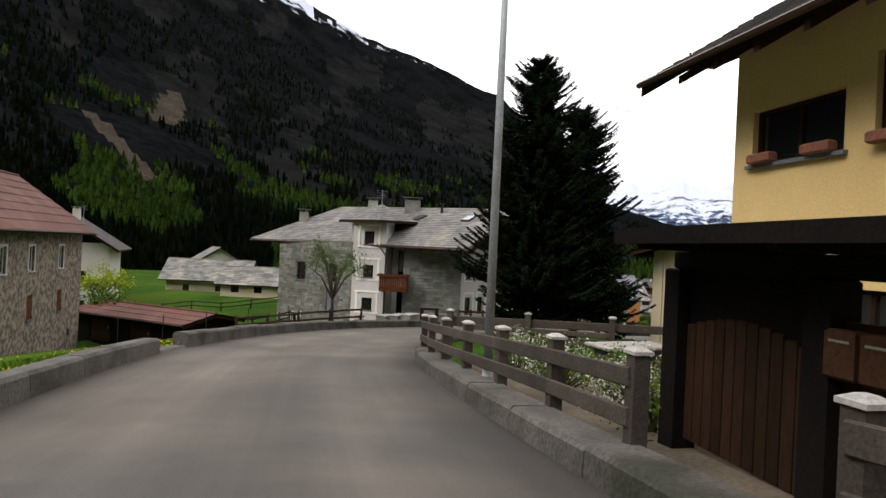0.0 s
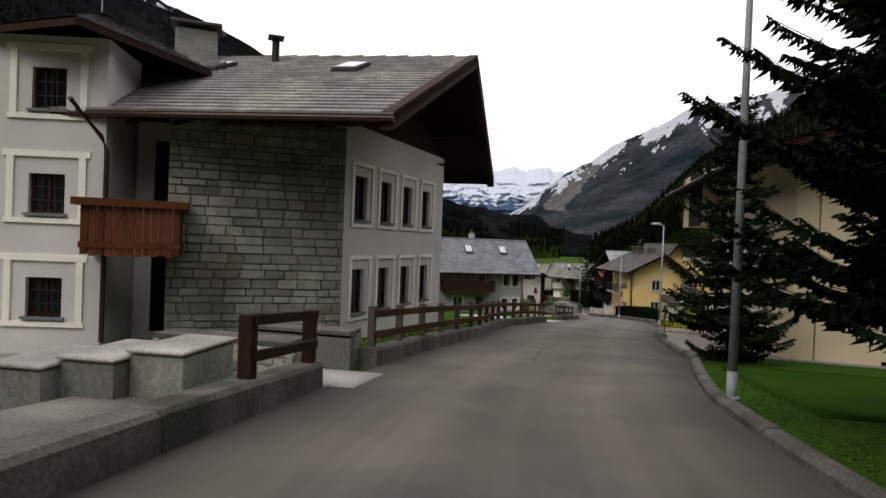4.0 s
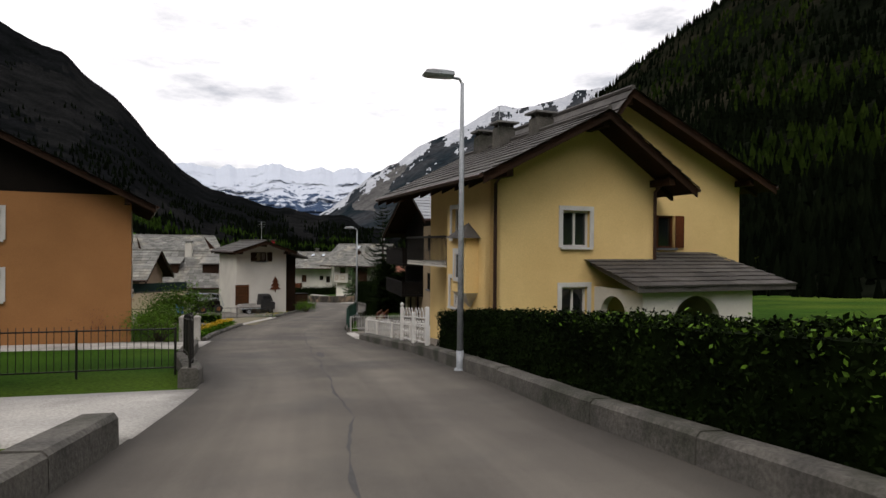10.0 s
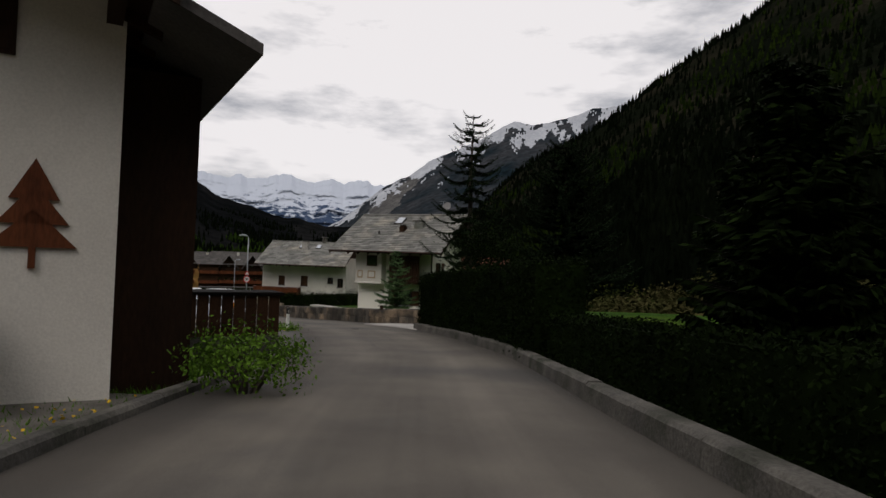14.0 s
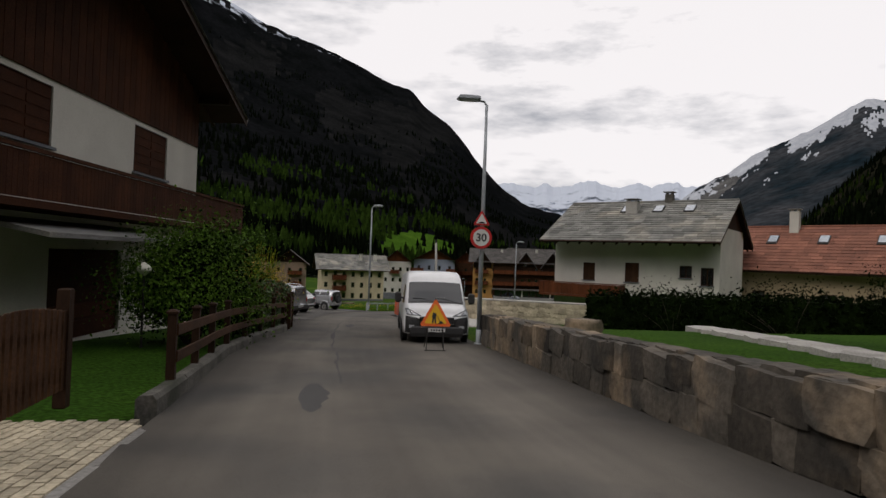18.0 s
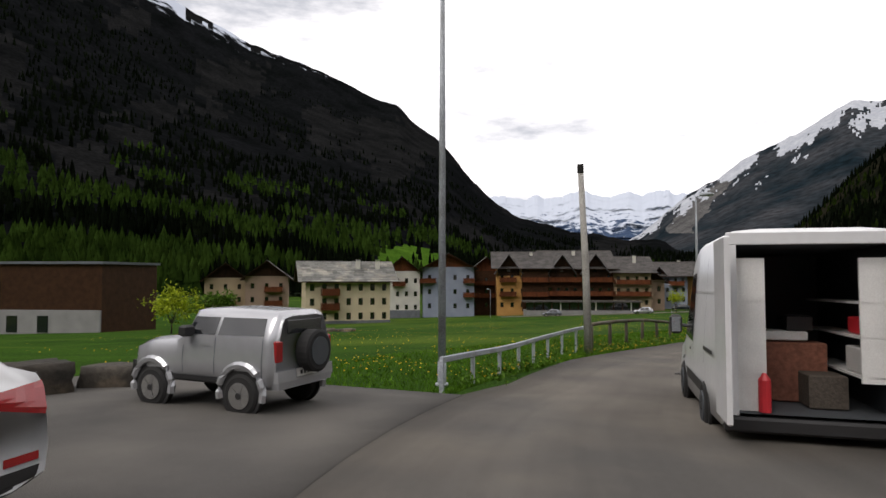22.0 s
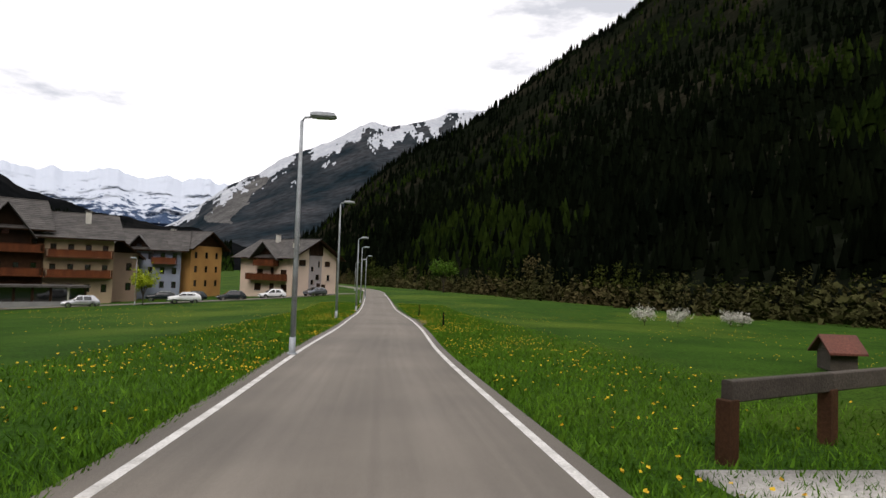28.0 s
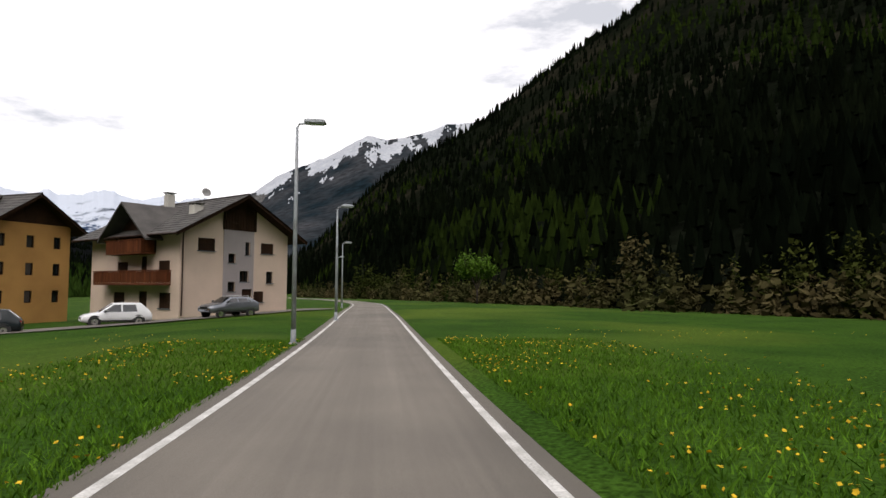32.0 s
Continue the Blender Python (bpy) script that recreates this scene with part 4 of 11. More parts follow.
def ragged(m, x, y, z, rx, rz, rng, n=16, leaf=0.55):
    """A loose crown of small tilted sprays."""
    for _ in range(n):
        a, q, h = rng.uniform(0, 6.2832), rng.random() ** 0.6, rng.random()
        c = Vector((x + rx * q * math.cos(a) * (1 - 0.5 * h), y + rx * q * math.sin(a) * (1 - 0.5 * h), z + rz * h))
        u = Vector((rng.uniform(-1, 1), rng.uniform(-1, 1), rng.uniform(-0.7, 0.7))) * rx * leaf
        w = Vector((rng.uniform(-1, 1), rng.uniform(-1, 1), rng.uniform(-0.4, 1))) * rx * leaf
        m.add([c - u, c - w * 0.5, c + u, c + w], [(0, 1, 2, 3)])


rng = random.Random(5)
dark, light, larch, scrub = Mesh(), Mesh(), Mesh(), Mesh()
cols = len(right_pts) // right_n
for _ in range(26000):
    i, k = rng.randrange(cols - 1), int(59.9 * rng.random() ** 1.1)
    a = 33 + 0.6 * i
    if a > 128 and rng.random() < 0.6:
        continue
    p = on_slope(right_pts, right_n, i, k, rng)
    if k < 2:
        continue
    patch = noise.noise(Vector((p.x * 0.006, p.y * 0.006, p.z * 0.01)))
    h = rng.uniform(9, 17) * min(1.1, 0.45 + 0.025 * k)
    if patch > 0.16 and rng.random() < 0.75:
        cone_tree(light, p.x, p.y, p.z - 2, h * 0.85, h * 0.21, rng)
    else:
        cone_tree(dark, p.x, p.y, p.z - 2, h, h * 0.2, rng)
# the crest is fringed with single trees
for i in range(cols - 1):
    for _ in range(9):
        p = on_slope(right_pts, right_n, i, 59, rng)
        cone_tree(dark, p.x, p.y, p.z - 3, rng.uniform(12, 24), rng.uniform(2.5, 4.5), rng)
for _ in range(19000):
    i, k = rng.randrange(166, 402), int(50 * rng.random() ** 1.25)
    if (i, k) in bare_cells and rng.random() < 0.93:
        continue
    p = on_slope(left_pts, left_n, i, k, rng)
    bare = noise.noise(Vector((p.x * 0.004, p.y * 0.004, p.z * 0.003)))
    if bare > 0.5 - 0.008 * k:
        continue
    h = rng.uniform(11, 21)
    if k < 26 and noise.noise(Vector((p.x * 0.008, p.y * 0.008, 2.0))) > -0.12 + 0.013 * k:
        cone_tree(larch, p.x, p.y, p.z - 3, h * 0.9, h * 0.24, rng)
    else:
        cone_tree(dark, p.x, p.y, p.z - 3, h, h * 0.19, rng, 1 if k > 20 else 2)
# bushes and bare scrub along the wood's foot on the right
for _ in range(2600):
    a = rng.uniform(36, 120)
    r = right_foot(a) + rng.gauss(4, 9)
    x, y = VIEW[0] + math.sin(radians(a)) * r, VIEW[1] + math.cos(radians(a)) * r
    ragged(scrub, x, y, gz(x, y) - 0.3, rng.uniform(0.9, 2.2), rng.uniform(1.2, 5.0), rng, 34, 0.3)
olive = Mesh()
for _ in range(1500):
    a = rng.uniform(36, 120)
    r = right_foot(a) + rng.gauss(9, 8)
    x, y = VIEW[0] + math.sin(radians(a)) * r, VIEW[1] + math.cos(radians(a)) * r
    big = 0.6 + 0.9 * abs(noise.noise(Vector((x * 0.03, y * 0.03, 6.0))))
    ragged(olive if noise.noise(Vector((x * 0.05, y * 0.05, 1.0))) > -0.05 else scrub, x, y, gz(x, y) + rng.uniform(0, 1.5), rng.uniform(1.4, 2.6) * big, rng.uniform(4.0, 9.0) * big, rng, 70, 0.2)
olive.ob("broadleaf_edge", OLIVE)
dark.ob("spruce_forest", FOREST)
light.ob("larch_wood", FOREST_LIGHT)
larch.ob("young_larches", LARCH)
scrub.ob("scrub_belt", SCRUB)
for key, label in (("spruce_forest", "dense dark spruce forest covering the slopes"), ("larch_wood", "light green larches among the spruces"), ("young_larches", "fresh green larches low on the mountainside"), ("scrub_belt", "brown bushes along the forest's foot"), ("broadleaf_edge", "olive green broadleaf trees along the forest's foot")):
    tagged(bpy.data.objects[key], label, "forest", kind="stuff")


# ---- houses ----
def mapped_box(m, wp, u0, u1, o0, o1, z0, z1):
    """A box given along a wall (u), outwards from it (o) and up (z)."""
    vs = [wp(u, o, z) for z in (z0, z1) for u, o in ((u0, o0), (u1, o0), (u1, o1), (u0, o1))]
    return m.add(vs, [(3, 2, 1, 0), (4, 5, 6, 7), (0, 1, 5, 4), (1, 2, 6, 5), (2, 3, 7, 6), (3, 0, 4, 7)])


def wall_mesh(m, wp, length, z0, z1, holes, thick=0.35):
    """A wall with its openings left out."""
    us = sorted({0.0, length, *[v for u, z, w, h in holes for v in (u - w / 2, u + w / 2)]})
    zs = sorted({z0, z1, *[v for u, z, w, h in holes for v in (z, z + h)]})
    us, zs = [v for v in us if 0 <= v <= length], [v for v in zs if z0 <= v <= z1]
    nu, nz = len(us) - 1, len(zs) - 1
    solid = {(i, k) for i in range(nu) for k in range(nz) if not any(abs((us[i] + us[i + 1]) / 2 - u) < w / 2 and z < (zs[k] + zs[k + 1]) / 2 < z + h for u, z, w, h in holes)}
    seen, vs, fs = {}, [], []

    def at(i, k, back):
        if (i, k, back) not in seen:
            seen[i, k, back] = len(vs)
            vs.append(wp(us[i], -thick if back else 0.0, zs[k]))
        return seen[i, k, back]

    for i, k in solid:
        fs.append((at(i, k, 0), at(i + 1, k, 0), at(i + 1, k + 1, 0), at(i, k + 1, 0)))
        fs.append((at(i, k + 1, 1), at(i + 1, k + 1, 1), at(i + 1, k, 1), at(i, k, 1)))
        for di, dk, a, b in ((-1, 0, (i, k), (i, k + 1)), (1, 0, (i + 1, k + 1), (i + 1, k)), (0, -1, (i + 1, k), (i, k)), (0, 1, (i, k + 1), (i + 1, k + 1))):
            if (i + di, k + dk) not in solid:
                fs.append((at(*a, 0), at(*b, 0), at(*b, 1), at(*a, 1)))
    return m.add(vs, fs)


def window(parent, wp, u, z, w, h, kind, trim=TRIM_WHITE, wood=WOOD_BROWN, plain=False):
    """A recessed window or door: frame, panes, sill, surround, shutters."""
    if kind in "dg":
        leaf = Mesh()
        mapped_box(leaf, wp, u - w / 2, u + w / 2, -0.16, -0.1, z, z + h)
        n = 3 if kind == "d" else 5
        panels = []
        for i in range(n):
            pan = Mesh()
            mapped_box(pan, wp, u - w / 2 + 0.08, u + w / 2 - 0.08, -0.1, -0.075, z + 0.08 + (h - 0.1) * i / n, z + (h - 0.1) * (i + 1) / n)
            panels.append(pan)
        door = leaf.ob("door", wood, parent, "wooden house door" if kind == "d" else "wooden garage door")
        for pan in panels:
            pan.ob("door_panel", wood, door)
        hd = Mesh()
        mapped_box(hd, wp, u + w * 0.36, u + w * 0.4, -0.08, -0.02, z + 0.95, z + 1.1)
        hd.ob("handle", CHROME, door)
        return
    f = 0.07 if w > 0.5 else 0.05
    fr = Mesh()
    for a, b, c, d in ((u - w / 2, u - w / 2 + f, z, z + h), (u + w / 2 - f, u + w / 2, z, z + h), (u - w / 2 + f, u + w / 2 - f, z, z + f), (u - w / 2 + f, u + w / 2 - f, z + h - f, z + h)):
        mapped_box(fr, wp, a, b, -0.2, -0.12, c, d)
    if w > 0.75:
        mapped_box(fr, wp, u - 0.035, u + 0.035, -0.2, -0.12, z + f, z + h - f)
    win = fr.ob("window", trim if kind == "w" else wood, parent)
    panes = ((u - w / 2 + f, u - 0.035), (u + 0.035, u + w / 2 - f)) if w > 0.75 else ((u - w / 2 + f, u + w / 2 - f),)
    for a, b in panes:
        g = Mesh()
        mapped_box(g, wp, a, b, -0.175, -0.165, z + f, z + h - f)
        g.ob("pane", GLASS, win)
    if plain:
        return
    si = Mesh()
    mapped_box(si, wp, u - w / 2 - 0.08, u + w / 2 + 0.08, -0.12, 0.09, z - 0.07, z)
    si.ob("sill", trim if kind == "w" else PLINTH, win)
    if kind == "w":
        su = Mesh()
        t = 0.14
        for a, b, c, d in ((u - w / 2 - t, u - w / 2, z, z + h), (u + w / 2, u + w / 2 + t, z, z + h), (u - w / 2 - t, u + w / 2 + t, z + h, z + h + t)):
            mapped_box(su, wp, a, b, 0.0, 0.035, c, d)
        su.ob("surround", trim, win)
    if kind in "sc":
        for side in (-1, 1):
            sh = Mesh()
            hw = w / 2
            c = u + side * (w / 2 + hw / 2 + 0.02) if kind == "s" else u + side * hw / 2
            o0 = 0.01 if kind == "s" else -0.09
            mapped_box(sh, wp, c - hw / 2, c + hw / 2, o0, o0 + 0.04, z, z + h)
            slats = [Mesh() if w > 1.45 else sh for _ in range(5)]
            for i, sl in enumerate(slats):
                mapped_box(sl, wp, c - hw / 2 + 0.05, c + hw / 2 - 0.05, o0 + 0.04, o0 + 0.055, z + 0.06 + (h - 0.1) * i / 5, z + (h - 0.04) * (i + 0.8) / 5)
            leaf = sh.ob("shutter", wood, parent if w > 1.45 else win)
            if w > 1.45:
                for sl in slats:
                    sl.ob("slat", wood, leaf)


def roof_cover(m, p, u, v, lu, lv, course, tile, rng, thick=0.035):
    """Overlapping tiles or slabs over a slope: p the eave's corner, u along the eave, v up the slope."""
    p, u, v = Vector(p), Vector(u).normalized(), Vector(v).normalized()
    n = u.cross(v)
    if n.z < 0:
        n = -n
    rows = max(1, round(lv / course))
    c = lv / rows
    for i in range(rows):
        x = -rng.random() * tile
        while x < lu - 0.02:
            w = tile * rng.uniform(0.8, 1.2)
            a, b = max(0, x) + 0.006, min(lu, x + w) - 0.006
            if b > a + 0.03:
                lift = thick * rng.uniform(0.8, 1.3)
                low, high = i * c - 0.03 * rng.random(), min(lv, (i + 1) * c + 0.05)
                q = [p + u * a + v * low + n * (lift + 0.012), p + u * b + v * low + n * (lift + 0.012), p + u * b + v * high + n * 0.012, p + u * a + v * high + n * 0.012, p + u * a + v * low, p + u * b + v * low]
                m.add(q, [(0, 1, 2, 3), (4, 5, 1, 0)])
            x += w
    return m


class House:
    """A gabled house on a rectangle; x runs along the first wall, y away from it. Heights are in the world."""

    def __init__(self, name, label, corner, turn, length, width, z0, z1, z2, wall, roof, axis="x", over=(0.9, 1.0), gable=None, windows=(), wood=WOOD_BROWN, trim=TRIM_WHITE,
                 course=0.45, tile=0.6, deep=1.5, rafters=True, far=False, group="", shift=0.5, gutter=True, skip="", drop=0.0):
        self.far = far
        self.t = thing(name, label, "house", (*corner, z0), turn, group)
        self.L, self.W, self.h, self.hr, self.wood, self.trim = length, width, z1 - z0, z2 - z0, wood, trim
        L, W, h, hr = self.L, self.W, self.h, self.hr
        self.side = {"S": (lambda u, o, z: (u, -o, z), L), "N": (lambda u, o, z: (u, W + o, z), L), "W": (lambda u, o, z: (-o, u, z), W), "E": (lambda u, o, z: (L + o, u, z), W)}
        rng = random.Random(name + str(corner))
        for key, (wp, ln) in self.side.items():
            if key in skip:
                continue
            low = h if not drop or (axis == "x" and key == "S") or (axis == "y" and key == "W") else h - drop
            holes = [(u, z, w, hh) for s, u, z, w, hh, k in windows if s == key]
            wall_mesh(Mesh(), (lambda wp, e: lambda u, o, z: wp(u + e, o, z))(wp, 0.35 if key in "WE" else 0.0), ln - (0.7 if key in "WE" else 0.0), -deep, low, [(u - (0.35 if key in "WE" else 0), z, w, hh) for u, z, w, hh in holes]).ob("wall", wall, self.t)
            for s, u, z, w, hh, k in windows:
                if s == key:
                    window(self.t, wp, u, z, w, hh, k, trim, wood, far)
        # gables, roof slopes and cover
        mid = (W if axis == "x" else L) * shift
        span = W if axis == "x" else L
        run = L if axis == "x" else W
        q = (lambda a, b, z: (a, b, z)) if axis == "x" else (lambda a, b, z: (b, a, z))
        for a0, a1 in ((0, 0.3), (run - 0.3, run)):
            g = Mesh()
            ends = ((0, h - drop), (span, h - drop), (mid, hr - 0.05), (0, h)) if drop else ((0, h), (span, h), (mid, hr - 0.05))
            vs, ne = [q(a, b, z) for a in (a0, a1) for b, z in ends], len(ends)
            g.add(vs, [tuple(range(ne)), tuple(reversed(range(ne, 2 * ne)))] + [(k, k + ne, (k + 1) % ne + ne, (k + 1) % ne) for k in range(ne)]).ob("gable", gable or wall, self.t)
        os_, og = over
        for b_eave, sgn in ((0, -1), (span, 1)):
            hs = h if sgn < 0 else h - drop
            slope = (hr - hs) / abs(mid - b_eave)
            b_out, z_out = b_eave + sgn * os_, hs - os_ * slope
            m = Mesh().slab([q(-og, b_out, z_out), q(run + og, b_out, z_out), q(run + og, mid, hr), q(-og, mid, hr)], 0.16)
            slab = m.ob("roof", WOOD_DARK, self.t)
            v = Vector(q(0, mid - b_out, hr - z_out))
            roof_cover(Mesh(), q(-og - 0.06, b_out, z_out), q(1, 0, 0), v, run + 2 * og + 0.12, v.length, course, tile, rng).ob("roof_tiles", roof, slab)
            for a in (-og, run + og - 0.05):
                Mesh().slab([q(a, b_out, z_out + 0.02), q(a + 0.05, b_out, z_out + 0.02), q(a + 0.05, mid, hr + 0.02), q(a, mid, hr + 0.02)], 0.3).ob("barge_board", WOOD_DARK, slab)
            if gutter and not far:
                e = Mesh().tube([q(-og, b_out + sgn * 0.07, z_out - 0.05), q(run + og, b_out + sgn * 0.07, z_out - 0.05)], 0.065, 6)
                e.ob("gutter", COPPER, slab)
            if rafters:
                n = int(run / 0.95)
                for i in range(n + 1):
                    a = run * i / n
                    r = Mesh().slab([q(a - 0.06, b_out + sgn * -0.05, z_out - 0.16), q(a + 0.06, b_out + sgn * -0.05, z_out - 0.16), q(a + 0.06, b_eave - sgn * 0.1, hs - 0.14), q(a - 0.06, b_eave - sgn * 0.1, hs - 0.14)], 0.16)
                    r.ob("rafter", WOOD_DARK, slab)
        if rafters:
            for b, z in ((0.15, h), (mid, hr - 0.1), (span - 0.15, h - drop)):
                for a0, a1 in ((-og + 0.15, 0.1), (run - 0.1, run + og - 0.15)):
                    p = Mesh()
                    lo, hi = q(a0, b - 0.1, z - 0.4), q(a1, b + 0.1, z - 0.18)
                    p.box(min(lo[0], hi[0]), max(lo[0], hi[0]), min(lo[1], hi[1]), max(lo[1], hi[1]), lo[2], hi[2]).ob("purlin", WOOD_DARK, self.t)
        rc = Mesh().tube([q(-og, mid, hr + 0.05), q(run + og, mid, hr + 0.05)], 0.09, 6)
        rc.ob("ridge_cap", roof, self.t)

    def cross_gable(self, u0, u1, z_eave, z_top, board, roof, back=5.0, out=1.2, low=None, front=0.15):
        """A boarded gable with its own small roof standing out of the first wall's slope."""
        m, w = (u0 + u1) / 2, u1 - u0
        z0 = z_eave - 1.2 if low is None else low
        body = Mesh().add([(x, y, z) for y in (-front, back) for x, z in ((u0, z0), (u1, z0), (u1, z_eave), (m, z_top - 0.1), (u0, z_eave))], [(4, 3, 2, 1, 0), (5, 6, 7, 8, 9), (0, 1, 6, 5), (1, 2, 7, 6), (4, 0, 5, 9)]).ob("cross_gable", board, self.t, "dark boarded gable front")
        lift = (z_top - z_eave) / (w / 2) * 0.7
        for sg in (-1, 1):
            e = m + sg * (w / 2 + 0.7)
            q = [(e, -front - out, z_eave - lift), (e, back, z_eave - lift), (m, back, z_top), (m, -front - out, z_top)]
            Mesh().slab(q if sg > 0 else q[::-1], 0.16).ob("gable_roof", roof, body)
        Mesh().box(m - 0.4, m + 0.4, -front - 0.03, -front - 0.003, z_eave - 0.5, z_eave + 0.6).ob("gable_window", GLASS, body)
        return body

    def chimney(self, x, y, z, wide=0.7, deep=0.6, tall=1.2, material=PLASTER_WHITE, cap=SLATE):
        c = Mesh().box(x - wide / 2, x + wide / 2, y - deep / 2, y + deep / 2, z - 1.0, z + tall, 0.03).ob("chimney", material, self.t)
        Mesh().box(x - wide / 2 - 0.12, x + wide / 2 + 0.12, y - deep / 2 - 0.12, y + deep / 2 + 0.12, z + tall + 0.14, z + tall + 0.21).ob("cap", cap, c)
        for sx in (-1, 1):
            for sy in (-1, 1):
                m = Mesh().box(x + sx * (wide / 2 - 0.1) - 0.05, x + sx * (wide / 2 - 0.1) + 0.05, y + sy * (deep / 2 - 0.1) - 0.05, y + sy * (deep / 2 - 0.1) + 0.05, z + tall, z + tall + 0.15)
                m.ob("cap_post", material, c)

    def skylight(self, x, f, w=0.8, l=1.1, south=True):
        """A roof window at x, f of the way up the slope (ridge along x)."""
        W, h, hr = self.W, self.h, self.hr
        a, b = (f * W / 2, f * W / 2 + l * 0.85)
        za, zb = h + (hr - h) * a / (W / 2), h + (hr - h) * b / (W / 2)
        fy = (lambda y: y) if south else (lambda y: W - y)
        s = Mesh().slab([(x - w / 2, fy(a), za + 0.14), (x + w / 2, fy(a), za + 0.14), (x + w / 2, fy(b), zb + 0.14), (x - w / 2, fy(b), zb + 0.14)], 0.12).ob("skylight", IRON, self.t)
        Mesh().slab([(x - w / 2 + 0.07, fy(a + 0.06), za + 0.175), (x + w / 2 - 0.07, fy(a + 0.06), za + 0.175), (x + w / 2 - 0.07, fy(b - 0.06), zb + 0.145), (x - w / 2 + 0.07, fy(b - 0.06), zb + 0.145)], 0.02).ob("pane", SKYLIGHT, s)

    def balcony(self, key, u0, u1, z, depth=1.2, rail=1.0, material=WOOD_RED, floor=None, style="boards"):
        wp, _ = self.side[key]
        m = Mesh()
        mapped_box(m, wp, u0, u1, 0.0, depth, z - 0.16, z)
        b = m.ob("balcony", floor or material, self.t)
        runs = [((u0, depth), (u1, depth)), ((u0, 0.0), (u0, depth)), ((u1, 0.0), (u1, depth))]
        for (ua, oa), (ub, ob_) in runs:
            length = math.hypot(ub - ua, ob_ - oa)
            if style == "boards":
                n = max(2, int(length / 0.16)) if not self.far else 1
                for i in range(n):
                    f0, f1 = i / n + 0.03 / n, (i + 1) / n - 0.03 / n
                    k = Mesh()
                    if abs(ub - ua) > 0.01:
                        mapped_box(k, wp, ua + (ub - ua) * f0, ua + (ub - ua) * f1, oa - 0.02, oa + 0.01, z + 0.02, z + rail - 0.1)
                    else:
                        mapped_box(k, wp, ua - 0.015, ua + 0.015, oa + (ob_ - oa) * f0, oa + (ob_ - oa) * f1, z + 0.02, z + rail - 0.1)
                    k.ob("board", material, b)
            else:
                n = max(1, int(length / (1.1 if style == "glass" else 0.12)))
                for i in range(n + 1):
                    f = i / n
                    k = Mesh()
                    uu, oo = ua + (ub - ua) * f, oa + (ob_ - oa) * f
                    r = 0.02 if style == "glass" else 0.01
                    mapped_box(k, wp, uu - r, uu + r, oo - r, oo + r, z - 0.1, z + rail)
                    k.ob("baluster", IRON, b)
                if style == "glass" and abs(ub - ua) > 0.01:
                    k = Mesh()
                    mapped_box(k, wp, ua + 0.03, ub - 0.03, oa - 0.01, oa + 0.01, z + 0.06, z + rail - 0.14)
                    k.ob("rail_panel", TINTED, b, "dark tinted glass balcony panel").visible_shadow = False
            k = Mesh()
            if abs(ub - ua) > 0.01:
                mapped_box(k, wp, ua - 0.04, ub + 0.04, oa - 0.05, oa + 0.05, z + rail - 0.08, z + rail)
            else:
                mapped_box(k, wp, ua - 0.05, ua + 0.05, oa, ob_ + 0.04, z + rail - 0.08, z + rail)
            k.ob("hand_rail", material if style == "boards" else IRON, b)
        return b

    def downpipe(self, key, u, o=0.1, top=None, foot=0.1):
        wp, _ = self.side[key]
        Mesh().tube([wp(u, o + 0.7, (top or self.h) - 0.1), wp(u, o, (top or self.h) - 0.55), wp(u, o, foot)], 0.055, 7).ob("downpipe", COPPER, self.t)

    def aerial(self, x, y, z, tall=1.6):
        m = Mesh().tube([(x, y, z), (x, y, z + tall)], 0.018, 5)
        for k in range(3):
            m.tube([(x - 0.35, y, z + tall - 0.2 * k), (x + 0.35, y, z + tall - 0.2 * k)], 0.008, 4)
        m.ob("aerial", GALVANISED, self.t)

    def dish(self, x, y, z, r=0.4, face=(-0.3, -1, 0.4)):
        f = Vector(face).normalized()
        a = f.orthogonal().normalized()
        b = f.cross(a)
        vs = [Vector((x, y, z)) - f * 0.12] + [Vector((x, y, z)) + (a * math.cos(k * 0.5236) + b * math.sin(k * 0.5236)) * r for k in range(12)]
        Mesh().add(vs, [(0, 1 + (k + 1) % 12, 1 + k) for k in range(12)]).ob("satellite_dish", PLASTER_GREY, self.t)


def grid_windows(side, us, zs, w, h, kind):
    return [(side, u, z, w, h, kind) for z in zs for u in us]


# rubble house with a rusty hipped roof, beyond the first meadow
h1 = House("rubble_house", "old rubble-stone house with a rusted red sheet roof", (-19.0, 11.0), 103, 20.4, 9, -4.6, 3.7, 7.0, RUBBLE_FACE, RUST_ROOF, "x", (0.8, 0.3), None,
           [("S", u, z, 0.8, 1.5, "w") for u in (3.8, 7.4, 11.25, 16.15) for z in (5.25,)] + [("S", u, 2.3, 0.85, 1.5, "c") for u in (11.25, 16.15)] + [("S", 3.8, 1.7, 0.8, 1.5, "b"), ("S", 18.2, 0.35, 0.5, 0.5, "b")], WOOD_RED, course=0.9, tile=1.4, far=False, rafters=False)
h1.chimney(13.2, 4.5, 10.9, 1.0, 0.9, 1.5)
# white house behind it
h2 = House("white_farmhouse", "white farmhouse with a dark boarded gable", (-39.5, 46.0), 20, 9, 9, -6.0, 2.1, 5.0, PLASTER_WHITE, DARK_TILE, "y", (1.0, 1.2), WOOD_BLACK, grid_windows("S", (2.5, 6.5), (1, 4), 0.9, 1.2, "b"), far=True, rafters=False)
h2.chimney(5, 5, 10.5)
h2.aerial(6, 3, 10, 2.0)
